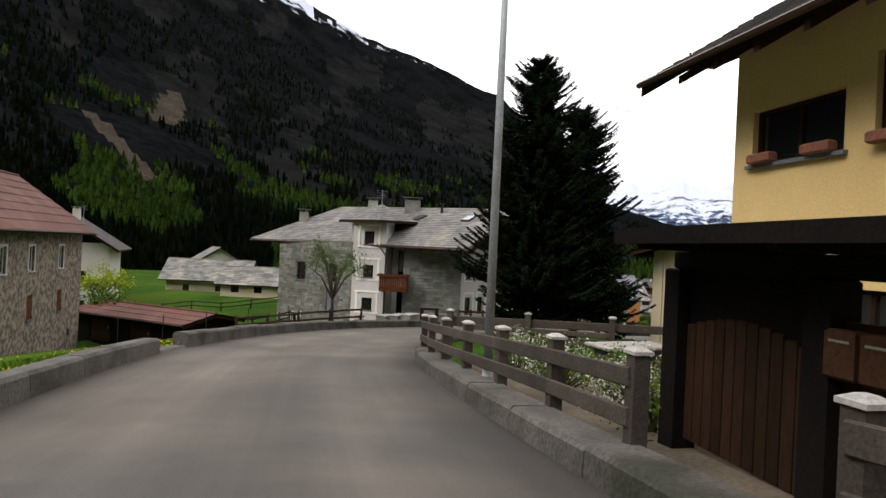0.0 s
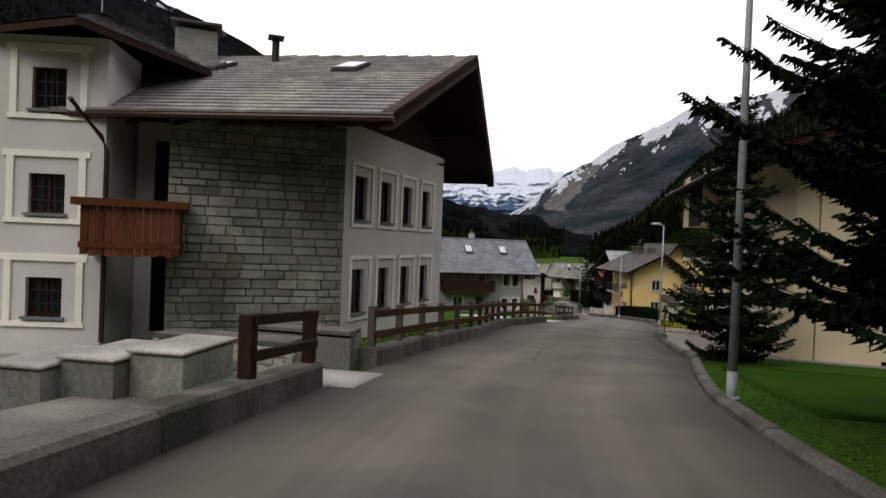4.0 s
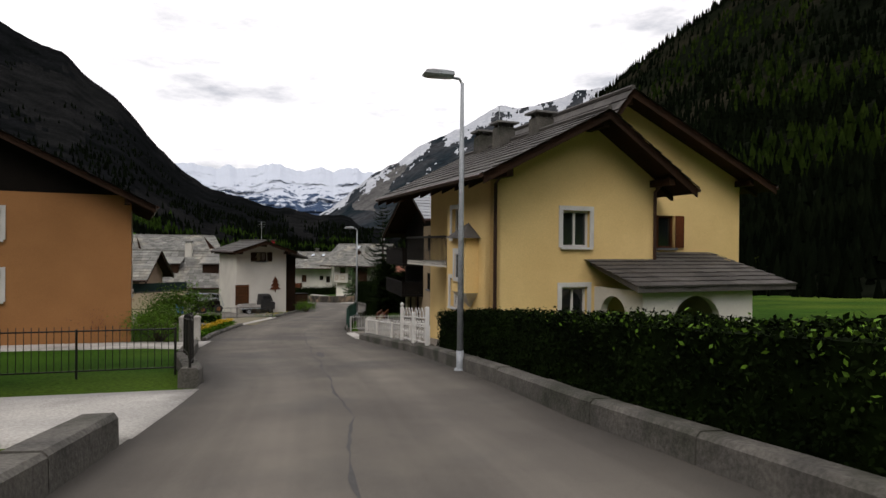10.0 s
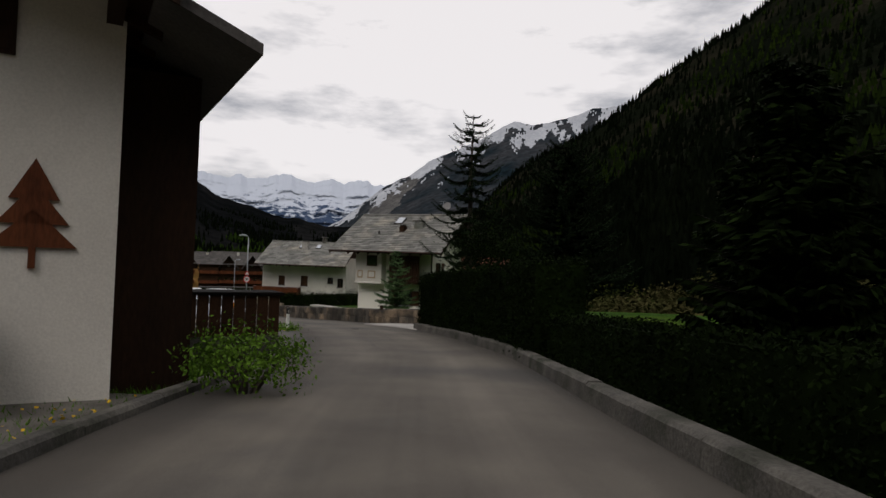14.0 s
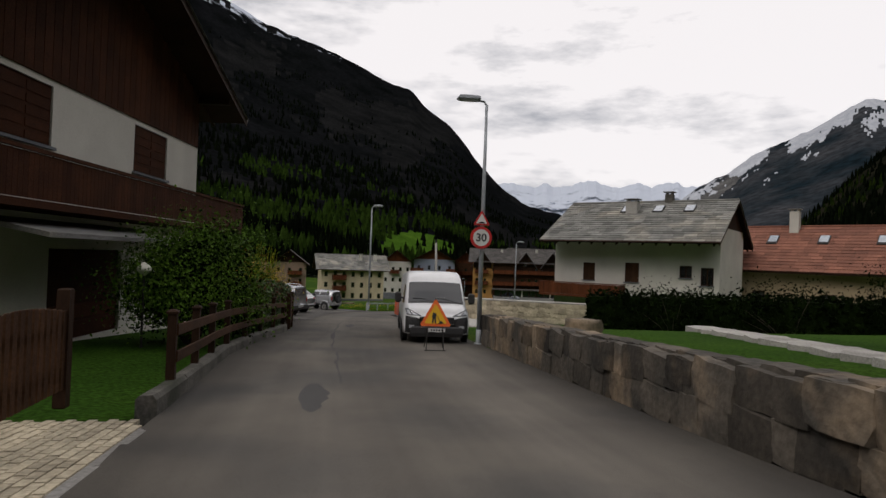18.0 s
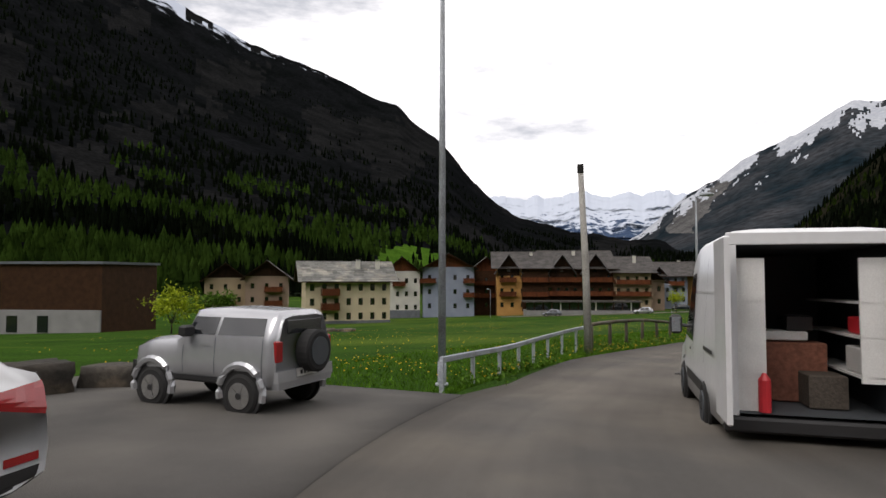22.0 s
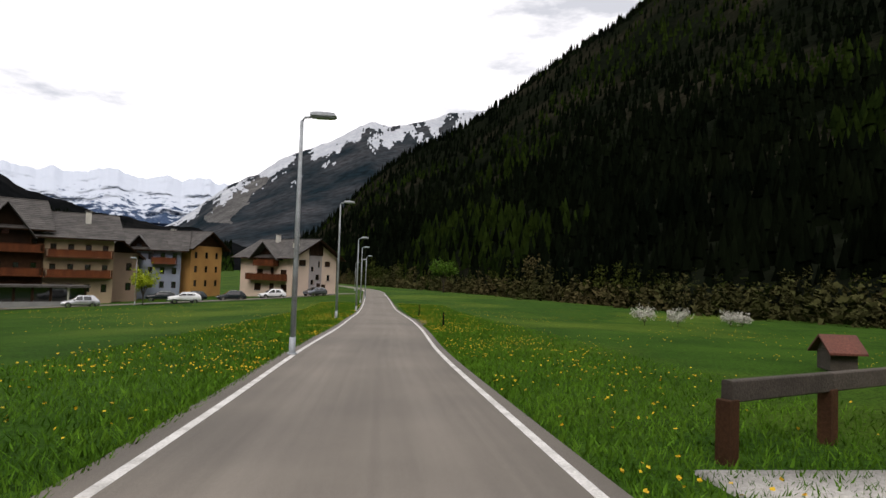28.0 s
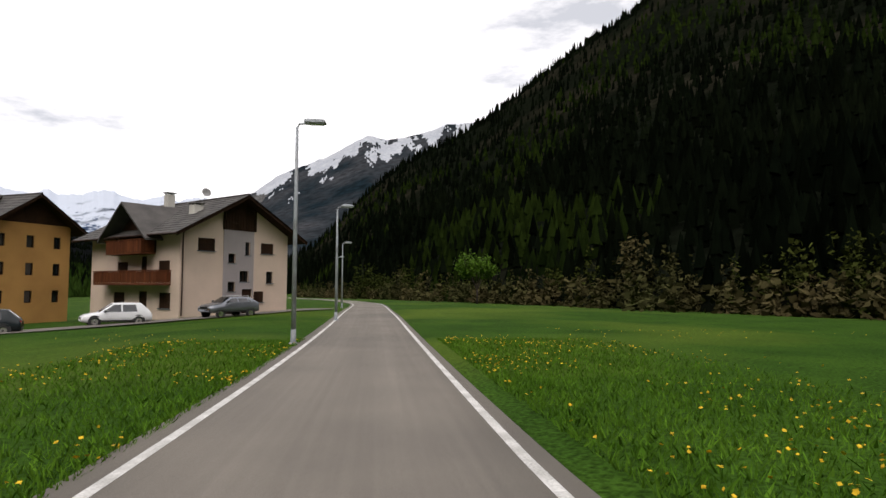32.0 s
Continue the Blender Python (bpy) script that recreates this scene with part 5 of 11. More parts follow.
# low houses in the meadow behind the first bend
h2b = House("meadow_house", "low cream house with a mossy slab roof", (-21.6, 55.5), 2, 8.6, 7, -5.0, -1.75, -0.1, PLASTER_CREAM, STONE_SLAB, "x", (0.5, 0.6), WOOD_RED, grid_windows("S", (1.6, 4.2, 6.9), (2.1,), 0.9, 0.8, "s") + grid_windows("E", (2.6, 4.9), (1.6,), 0.8, 1.1, "b"), WOOD_DARK, far=True, rafters=False, tile=0.9)
h2b.balcony("E", 1, 5.5, 1.4, 1.0, 0.9, WOOD_BROWN)
h2c = House("meadow_house", "low house with a red boarded gable", (-40, 84), 8, 12, 9, -7.0, -3.0, -0.4, PLASTER_CREAM, STONE_SLAB, "x", (1.1, 1.0), WOOD_RED, grid_windows("S", (3, 8), (1.6,), 1.0, 1.0, "b"), WOOD_RED, far=True, rafters=False, tile=0.9)
h2d = House("meadow_house", "small distant white house with a grey roof", (-52, 128), 30, 10, 9, -7.0, -2.0, 1.2, PLASTER_WHITE, SLATE, "y", (1.0, 1.0), None, grid_windows("S", (3, 7), (1.6,), 1.0, 1.0, "b"), far=True, rafters=False, tile=1.2)
h2e = House("hay_shed", "low dark shed with a rusted sheet roof", (-25.6, 34.0), -27, 12.0, 5, -5.3, -2.95, -2.45, WOOD_BLACK, RUST_ROOF, "x", (0.5, 0.5), WOOD_BLACK, [("S", 3, 0.2, 2.4, 1.6, "g"), ("S", 7.5, 0.2, 2.4, 1.6, "g")], WOOD_DARK, course=0.9, tile=1.2, rafters=False)
# grey slate-roofed house
h3 = House("slate_roof_house", "grey plastered house with a blue-grey slate roof", (13.07, 71.07), -3, 17, 6.4, -6.5, -1.97, 0.62, PLASTER_GREY, SLATE_BLUE, "x", (0.8, 1.54), WOOD_BLACK,
           [("S", 16.2, 2.55, 0.7, 1.2, "w"), ("S", 15.2, 2.55, 0.7, 1.2, "w"), ("S", 12.6, 2.35, 0.75, 1.4, "w"), ("S", 16.2, 0.3, 0.7, 1.1, "w"), ("S", 15.1, 0.3, 0.7, 1.1, "w"), ("S", 12.4, 0.2, 0.8, 1.3, "b"), ("S", 10.2, 0.3, 1.0, 1.2, "w"), ("S", 7.5, 2.4, 0.9, 1.2, "w"), ("E", 3.5, 0.3, 0.9, 1.2, "w")], WOOD_DARK, course=0.36, tile=0.55)
h3.balcony("S", 8.4, 13.6, 2.25, 1.1, 0.95, WOOD_DARK)
for sx in (11.7, 15.4):
    h3.skylight(sx, 0.42)
Mesh().tube([(16.9, 1.2, 4.9), (16.9, 1.2, 5.7)], 0.06, 7).ob("vent_pipe", IRON, h3.t)
h3.downpipe("S", 16.85)
# ochre apartment house
h4 = House("ochre_house", "ochre plastered apartment house with a dark boarded gable", (26.5, 89.24), -10.2, 11.2, 8.6, -8.2, -2.3, 0.5, PLASTER_OCHRE, DARK_TILE, "y", (0.9, 0.9), WOOD_BLACK,
           [("S", 3.0, 1.6, 0.8, 1.2, "w"), ("S", 3.0, 4.0, 0.8, 1.2, "w"), ("S", 6.3, 1.6, 0.8, 1.2, "w"), ("S", 6.3, 4.0, 0.8, 1.2, "w"), ("E", 3.2, 1.5, 0.8, 1.2, "w"), ("E", 3.2, 4.0, 0.8, 1.2, "w"), ("E", 6.6, 1.5, 0.8, 1.2, "w"), ("E", 6.6, 4.0, 0.8, 1.2, "w")])
h4.aerial(5.5, 2, 8.6, 1.5)
h4.dish(5.5, 1.6, 9.4, 0.45)
# yellow house
h5 = House("yellow_house", "yellow plastered house with white painted window surrounds", (44.6, 72.5), -15, 6.1, 8.5, -7.5, -1.9, -0.15, PLASTER_YELLOW, DARK_TILE, "y", (0.75, 1.1), None,
           [("S", 3.0, 3.2, 1.0, 1.15, "w"), ("S", 2.95, 0.8, 0.95, 1.15, "w")], WOOD_RED, skip="WN", shift=0.56)
hb = House("yellow_house", "yellow plastered rear block", (44.6, 72.5), -15, 7.6, 7.4, -7.5, -1.6, 0.95, PLASTER_YELLOW, DARK_TILE, "y", (0.9, 0.85), None, [("S", 4.15, 3.2, 0.75, 1.15, "s")], WOOD_RED, shift=0.26, skip="W")
for c in list(hb.t.children):
    c.parent = h5.t
    c.location = (3.3, 1.0, 0.0)
bpy.data.objects.remove(hb.t)
west = [(2.65, 3.45, 0.6, 1.0), (2.75, 1.15, 0.6, 0.95)]
wall_mesh(Mesh(), lambda u, o, z: (-o, u, z), 3.4, -1.5, 5.6, west).ob("wall", PLASTER_YELLOW, h5.t)
for u, z, w, hh in west:
    window(h5.t, lambda u, o, z: (-o, u, z), u, z, w, hh, "w")
Mesh().box(0.351, 1.65, 3.05, 3.4, -1.5, 5.6).ob("wall", PLASTER_YELLOW, h5.t)
rear = [(5.75, 0.2, 0.9, 2.0), (6.0, 2.75, 0.9, 2.1), (4.3, 2.75, 0.9, 2.1)]
wall_mesh(Mesh(), lambda u, o, z: (1.3 - o, u + 3.4, z), 4.9, -1.5, 6.2, [(u - 3.4, z, w, hh) for u, z, w, hh in rear]).ob("wall", PLASTER_YELLOW, h5.t)
for u, z, w, hh in rear:
    window(h5.t, lambda u, o, z: (1.3 - o, u, z), u, z, w, hh, "c", TRIM_WHITE, WOOD_RED)
wall_mesh(Mesh(), lambda u, o, z: (6.1 - u, 8.5 + o, z), 4.8, -1.5, 5.6, []).ob("wall", PLASTER_YELLOW, h5.t)
balc = h5.balcony("W", 3.45, 7.6, 2.62, 0.05, 0.95, PLASTER_WHITE, PLASTER_WHITE, "bars")
Mesh().box(0.002, 1.29, 3.45, 7.6, 2.46, 2.615).ob("floor_slab", PLASTER_WHITE, balc)
h5.downpipe("S", 0.12)
h5.downpipe("S", 6.0)
for cx, cy in ((3.6, 3.2), (3.2, 5.4), (3.3, 7.4)):
    h5.chimney(cx, cy, 7.1, tall=0.8, material=CONCRETE)
h5.aerial(3.5, 6.4, 7.4, 1.6)
o5 = Mesh().box(-0.42, -0.003, 0.83, 1.9, 1.75, 3.45).ob("oriel", PLASTER_YELLOW, h5.t, "yellow corner oriel with a small tiled roof")
Mesh().add([(-0.62, 0.65, 3.45), (0.0, 0.65, 3.45), (0.0, 2.08, 3.45), (-0.62, 2.08, 3.45), (-0.1, 1.36, 3.95)], [(0, 1, 4), (1, 2, 4), (2, 3, 4), (3, 0, 4), (3, 2, 1, 0)]).ob("oriel_roof", DARK_TILE, o5)
Mesh().add([(-0.42, 0.83, 1.75), (0.0, 0.83, 1.75), (0.0, 1.9, 1.75), (-0.42, 1.9, 1.75), (-0.02, 1.36, 1.25)], [(1, 0, 4), (2, 1, 4), (3, 2, 4), (0, 3, 4), (0, 1, 2, 3)]).ob("oriel_foot", PLASTER_WHITE, o5)
window(h5.t, lambda u, o, z: (-0.425 - 0.2 * (o + 0.2), u, z), 1.36, 2.17, 0.5, 0.82, "w")
pr = Mesh().slab([(3.3, -2.6, 2.1), (9.4, -2.6, 2.1), (9.0, 0.98, 3.05), (3.6, 0.98, 3.05)], 0.16).ob("porch_roof", DARK_TILE, h5.t)
roof_cover(Mesh(), (3.3, -2.62, 2.1), (1, 0, 0), (0, 3.6, 0.95), 6.1, 3.7, 0.4, 0.5, random.Random(2)).ob("roof_tiles", DARK_TILE, pr)


def arched_wall(parent, a, b, z0, z1, y0, y1, c, r, spring):
    """A wall between a and b with a round-headed opening at c; y0 and y1 are its two faces."""
    m = Mesh()
    for k in range(12):
        a0, a1 = math.pi * k / 12, math.pi * (k + 1) / 12
        m.prism([(c - r * math.cos(a0), y0), (c - r * math.cos(a1), y0), (c - r * math.cos(a1), y1), (c - r * math.cos(a0), y1)], [spring + r * math.sin(a0), spring + r * math.sin(a1), spring + r * math.sin(a1), spring + r * math.sin(a0)], z1)
    m.box(a, c - r, y0, y1, z0, z1).box(c + r, b, y0, y1, z0, z1)
    return m.ob("porch_wall", PLASTER_WHITE, parent, "white porch wall with a round arch")


arched_wall(h5.t, 3.7, 7.9, -1.0, 1.95, -2.3, -2.05, 5.7, 0.95, 0.85)
pside = arched_wall(h5.t, -2.05, 0.0, -1.0, 1.95, -0.12, 0.12, -0.95, 0.62, 1.1)
pside.matrix_basis = pose(3.82, 0, 0, 0, 0, 90)
Mesh().box(7.65, 7.9, -2.04, 0.9, -1.0, 1.95).ob("porch_wall", PLASTER_WHITE, h5.t)
# near apartment house with balconies
h6 = House("balcony_house", "cream plastered apartment house with iron-railed balconies", (26.85, 41.36), 238.9, 15.0, 11, -4.0, 4.25, 5.9, PLASTER_CREAM, DARK_TILE, "x", (2.2, 1.6), WOOD_BLACK,
           [("S", 1.65, 2.3, 0.75, 1.05, "b"), ("S", 4.3, 1.6, 0.75, 1.7, "b"), ("S", 1.7, 4.75, 0.75, 1.0, "b"), ("S", 4.3, 4.1, 0.75, 1.7, "b"), ("S", 1.7, 0.1, 0.85, 0.75, "b"),
            ("E", 1.9, 4.4, 0.9, 1.2, "b"), ("E", 4.4, 1.6, 0.7, 0.9, "b"), ("E", 3.0, -0.6, 2.3, 1.9, "g"), ("E", 6.2, 1.6, 0.9, 1.2, "b"), ("E", 6.2, 4.4, 0.9, 1.2, "b"), ("W", 3, 1.4, 0.9, 1.3, "w"), ("W", 3, 4.4, 0.9, 1.3, "w"), ("W", 7, 1.4, 0.9, 1.3, "w")], WOOD_DARK)
h6.balcony("S", -1.5, 5.1, 1.6, 1.25, 0.88, IRON, PLASTER_WHITE, "glass")
h6.balcony("S", -1.4, 5.1, 4.02, 1.25, 0.9, IRON, PLASTER_WHITE, "glass")
bay = lambda u, o, z: (5.2 + u, -0.7 - o, z)
bay_windows = [(2.1, 4.72, 0.8, 1.15), (2.05, 2.25, 0.8, 1.1), (2.0, 0.62, 0.9, 0.55), (6.4, 4.72, 0.8, 1.15), (6.4, 2.25, 0.8, 1.1)]
wall_mesh(Mesh(), bay, 9.8, -1.5, 8.0, bay_windows, 0.65).ob("bay_front", PLASTER_CREAM, h6.t)
for u, z, w, hh in bay_windows:
    window(h6.t, bay, u, z, w, hh, "w")
Mesh().box(5.17, 6.62, -0.73, -0.702, -1.5, 0.94).ob("plinth", PLINTH, h6.t)
Mesh().box(7.78, 15.02, -0.73, -0.702, -1.5, 0.94).ob("plinth", PLINTH, h6.t)
Mesh().box(6.63, 7.77, -0.73, -0.702, -1.5, 0.55).ob("plinth", PLINTH, h6.t)
Mesh().tube([(8.95, -0.8, 8.0), (8.95, -0.8, 1.0)], 0.06, 7).ob("downpipe", COPPER, h6.t)
lgg = Mesh().box(0.36, 5.17, -1.6, -0.002, 5.68, 8.3).ob("loggia", PLASTER_CREAM, h6.t, "cream loggia box under the roof")
Mesh().box(2.3, 5.16, -1.66, -1.602, 5.65, 8.3).ob("boarding", WOOD_BLACK, lgg, "black boarded loggia front")
Mesh().tube([(0.5, -1.7, 8.2), (0.5, -1.7, 6.0), (0.6, -0.9, 5.55), (0.4, -0.1, 5.4)], 0.05, 7).ob("downpipe", COPPER, lgg)
# sand-coloured house with dark balconies
h7 = House("dark_balcony_house", "sand-coloured house with a black boarded balcony front", (55.1, 88.8), -22, 11, 12.0, -9.3, -2.0, -0.25, PLASTER_SAND, METAL_ROOF, "x", (1.6, 1.6), WOOD_BLACK,
           [("W", 1.68, 4.7, 1.05, 1.0, "c"), ("W", 4.05, 4.75, 1.0, 0.98, "c"), ("W", 1.75, 2.0, 1.05, 1.15, "c"), ("W", 4.1, 2.05, 1.0, 1.12, "c"), ("W", 2.2, -0.3, 1.5, 1.0, "g"), ("W", 4.3, -0.3, 0.5, 1.0, "b"), ("W", 7.6, -0.2, 1.2, 1.6, "b"), ("W", 10.2, -0.2, 1.2, 1.6, "b") ], WOOD_BLACK, course=0.5, tile=2.5, shift=0.32, drop=0.95)
# Black boards added for the deep shade on the wall behind the balconies.
for k in range(21):
    Mesh().box(-0.045, -0.003, 5.68 + 0.3 * k, 5.96 + 0.3 * k, 1.75, 6.9).ob("wall_board", WOOD_BLACK, h7.t, "black boards put over the sand wall for its deep shade")
h7.balcony("W", 5.65, 12.3, 1.6, 1.5, 0.9, WOOD_BLACK)
h7.balcony("W", 5.65, 12.3, 3.75, 1.5, 1.1, WOOD_BLACK)
h7.chimney(4.5, 3.2, 8.6, tall=0.9, material=CONCRETE)
Mesh().box(-0.06, -0.003, 2.75, 5.2, 6.7, 7.75).ob("gable_window_board", WOOD_BLACK, h7.t)
Mesh().box(-0.08, -0.062, 3.4, 4.5, 6.9, 7.55).ob("gable_window", GLASS, h7.t)
# white house with a wooden tree on its wall
h8 = House("white_gable_house", "white plastered house with a dark wooden gable window", (49.7, 110.85), -5.5, 4.25, 7, -9.9, -4.72, -4.0, PLASTER_WHITE, DARK_TILE, "y", (0.5, 1.4), None,
           [("S", 2.09, 4.13, 0.9, 0.8, "s")], WOOD_DARK, deep=1.0)
orn = Mesh().box(3.25, 3.33, -0.06, -0.003, 1.43, 1.75)
for w, z0, z1 in ((0.5, 1.7, 2.2), (0.4, 2.0, 2.52), (0.28, 2.32, 2.85)):
    orn.add([(3.29 - w, -0.05, z0), (3.29 + w, -0.05, z0), (3.29, -0.05, z1), (3.29 - w, -0.003, z0), (3.29 + w, -0.003, z0), (3.29, -0.003, z1)], [(0, 1, 2), (0, 3, 4, 1), (1, 4, 5, 2), (2, 5, 3, 0)])
orn.ob("wall_ornament", WOOD_RED, h8.t, "reddish wooden fir tree fixed to the wall")
tr = Mesh().box(-0.09, 1.03, -0.04, -0.003, 0.45, 2.16, 0.01).ob("trellis", WOOD_DARK, h8.t, "brown wooden lattice against the wall")
for k in range(7):
    Mesh().box(-0.06 + 0.17 * k, -0.03 + 0.17 * k, -0.07, -0.041, 0.48, 2.13).ob("lath", WOOD_ORANGE, tr)
    Mesh().box(-0.06, 1.0, -0.09, -0.071, 0.53 + 0.25 * k, 0.56 + 0.25 * k).ob("lath", WOOD_ORANGE, tr)
h8.chimney(3.9, 3.0, 5.3, 0.35, 0.35, 0.55, RED_PLASTIC, DARK_TILE)
h8.aerial(2.6, 2, 6.0, 1.6)
Mesh().box(4.26, 5.4, 1.0, 6.8, -1.0, 4.5).ob("side_wing", WOOD_DARK, h8.t, "dark boarded side wing")
Mesh().slab([(4.5, -1.3, 5.02), (5.8, -1.3, 4.5), (5.8, 7.4, 4.5), (4.5, 7.4, 5.02)], 0.15).ob("side_roof", DARK_TILE, h8.t)
# houses behind the parking place
h9 = House("low_pink_house", "low pinkish house with dark shutters and a grey roof", (31.5, 121.5), -27, 13, 7, -10.4, -6.9, -4.9, PLASTER_PINK, STONE_SLAB, "x", (0.8, 0.8), None, grid_windows("S", (2.6, 6.2, 9.6), (1.6,), 0.9, 1.1, "s"), WOOD_DARK, rafters=False)
h9.chimney(10.5, 3, 5.3)
h10 = House("dormer_house", "house with a mossy slab roof and two dormers", (44.5, 128.5), -25, 11, 7, -11.2, -8.0, -5.1, PLASTER_WHITE, STONE_SLAB, "x", (1.0, 1.0), None, grid_windows("S", (2, 5, 8.5), (0.6,), 0.9, 1.1, "b"), WOOD_DARK, rafters=False)
for dx in (3.0, 7.0):
    dm = Mesh().box(dx, dx + 1.6, 0.7, 2.2, 3.5, 4.9).ob("dormer", WOOD_DARK, h10.t)
    Mesh().slab([(dx - 0.25, 0.45, 4.9), (dx + 1.85, 0.45, 4.9), (dx + 1.85, 2.8, 5.5), (dx - 0.25, 2.8, 5.5)], 0.12).ob("dormer_roof", STONE_SLAB, dm)
h10.chimney(5.2, 3, 5.8)
# chalet with oriel and slab roof
h11 = House("chalet", "white chalet with an oriel and a stone-slab roof", (78.0, 148.25), -59.4, 6.7, 6.8, -12.7, -6.26, -4.16, PLASTER_BRIGHT, STONE_SLAB, "x", (2.0, 1.8), WOOD_DARK,
            [("S", 4.52, 0.8, 1.3, 1.2, "s"), ("S", 4.7, 3.0, 1.2, 1.4, "b"), ("E", 2.0, 3.2, 0.8, 1.2, "s"), ("E", 4.6, 0.9, 0.8, 1.2, "b"), ("W", 1.2, 1.0, 0.4, 1.1, "b"), ("W", 4, 0.9, 0.9, 1.2, "b"), ("W", 4, 3.2, 0.9, 1.2, "b")], WOOD_BROWN, course=0.3, tile=0.6)
lg = Mesh().box(3.4, 6.25, -1.0, -0.003, 2.6, 2.75).ob("timber_loggia", WOOD_DARK, h11.t, "dark boarded loggia under the eave")
for k in range(12):
    Mesh().prism([(3.44 + 0.23 * k, -0.95), (3.64 + 0.23 * k, -0.95), (3.64 + 0.23 * k, -0.9), (3.44 + 0.23 * k, -0.9)], 2.75 + 0.02 * (k % 3), 4.9).ob("board", WOOD_DARK, lg)
h11.chimney(4.9, 1.6, 7.0, 0.8, 0.7, 0.75, STONEWORK)
h11.chimney(3.6, 1.0, 6.9, 0.5, 0.5, 0.5, WOOD_DARK)
h11.skylight(2.6, 0.55)
Mesh().tube([(1.6, 0.4, 6.4), (1.6, 0.4, 7.0)], 0.06, 7).ob("vent_pipe", IRON, h11.t)
h11.aerial(6.2, 3.4, 8.5, 1.3)
h11.dish(6.6, 3.2, 9.3, 0.45)
h11.downpipe("E", 0.1)
for k in range(22):
    Mesh().box(0.02 + 0.304 * k, 0.31 + 0.304 * k, -0.07 - 0.02 * (k % 3), -0.003, -1.2, 0.27 + 0.05 * (k % 2), 0.02).ob("plinth_stone", STONEWORK, h11.t)
orl = Mesh().box(0.12, 2.62, -0.8, -0.003, 2.6, 5.0).box(0.06, 2.68, -0.87, -0.003, 2.45, 2.62, 0.04).box(0.08, 2.66, -0.85, -0.003, 3.75, 3.83).ob("oriel", PLASTER_WHITE, h11.t, "white oriel with painted panels")
for a, b, z0, z1, mm in ((1.33, 2.07, 2.93, 3.57, PLASTER_SAND), (1.2, 2.2, 3.95, 4.85, WOOD_DARK), (0.35, 0.85, 2.93, 3.57, PLASTER_SAND)):
    Mesh().box(a, b, -0.835, -0.803, z0, z1).ob("oriel_panel", mm, orl)
    Mesh().box(a + 0.1, b - 0.1, -0.845, -0.837, z0 + 0.1, z1 - 0.1).ob("oriel_pane", GLASS if mm is WOOD_DARK else PLASTER_WHITE, orl)
# long barn with a slab roof
h12 = House("slab_barn", "white barn-like house with a stone-slab roof", (84.97, 191.29), -44.2, 12.86, 8.18, -16.6, -8.21, -5.93, PLASTER_WHITE, STONE_SLAB, "x", (2.1, 0.4), WOOD_DARK,
            [("S", 3, 4.1, 1.0, 1.4, "c"), ("S", 6.5, 4.1, 1.1, 1.5, "c"), ("S", 10.5, 4.6, 0.9, 0.9, "b"), ("S", 12.0, 4.1, 0.9, 1.3, "b"), ("S", 5, 1.2, 1.2, 2.0, "d"), ("S", 9, 1.2, 1.2, 1.5, "b"), ("W", 5, 3.1, 1.0, 1.4, "b")], WOOD_BROWN, course=0.4, tile=0.8)
h12.balcony("S", -0.8, 6.0, 2.9, 1.2, 1.0, WOOD_RED)
for sx in (5, 7.6, 10):
    h12.skylight(sx, 0.55)
h12.chimney(5.6, 2.4, 9.4, 0.9, 0.8, 1.2, PALE_CONCRETE)
h12.chimney(8.0, 4.2, 10.6, 0.6, 0.6, 0.7, CONCRETE)
h13 = House("red_roof_house", "long house with a red tiled roof behind bushes", (99.5, 190.5), -53, 24, 9, -15.9, -10.6, -7.4, PLASTER_SAND, RED_TILE, "x", (0.9, 0.9), None, grid_windows("S", (3, 8, 13, 18), (1.8,), 1.0, 1.2, "b"), far=True, rafters=False, tile=0.9)
for sx in (3.2, 7, 11, 16):
    h13.skylight(sx, 0.5)
h13.chimney(4.5, 4, 8.6)
# timber-clad house on the left
h14 = House("timber_house", "chalet of dark reddish timber and white plaster with carved balconies", (59.9, 150.4), 83, 17.0, 10, -13.9, -6.76, -3.0, PLASTER_WHITE, STONE_SLAB, "y", (1.7, 1.4), TIMBER_RED,
             [("S", 13.0, 5.1, 2.4, 1.5, "c"), ("S", 6.6, 5.1, 2.0, 1.5, "c"), ("S", 3.2, 5.1, 1.6, 1.5, "c"), ("S", 9.5, 0.2, 3.6, 2.4, "g"), ("S", 4, 0.9, 1.1, 1.4, "c"), ("E", 3, 0.9, 1.1, 1.4, "c"), ("E", 3, 4.7, 1.1, 1.4, "c"), ("W", 3, 0.9, 1.1, 1.4, "c"), ("W", 3, 4.7, 1.1, 1.4, "c")], TIMBER_RED, shift=0.647, drop=-1.75)
h14.balcony("S", -0.5, 18.6, 3.6, 1.4, 1.05, TIMBER_RED)
Mesh().slab([(4.6, -1.9, 2.95), (12.0, -1.9, 2.95), (12.0, -0.02, 3.3), (4.6, -0.02, 3.3)], 0.1).ob("canopy", SLATE, h14.t, "grey slated canopy over the ground floor door")
for k in range(48):
    x = 0.1 + 0.35 * k
    Mesh().box(x, x + 0.33, -0.05, -0.003, 6.75, 7.0 + 0.33 * (x if x < 11 else 22 - x), 0.01).ob("cladding_board", TIMBER_RED, h14.t)
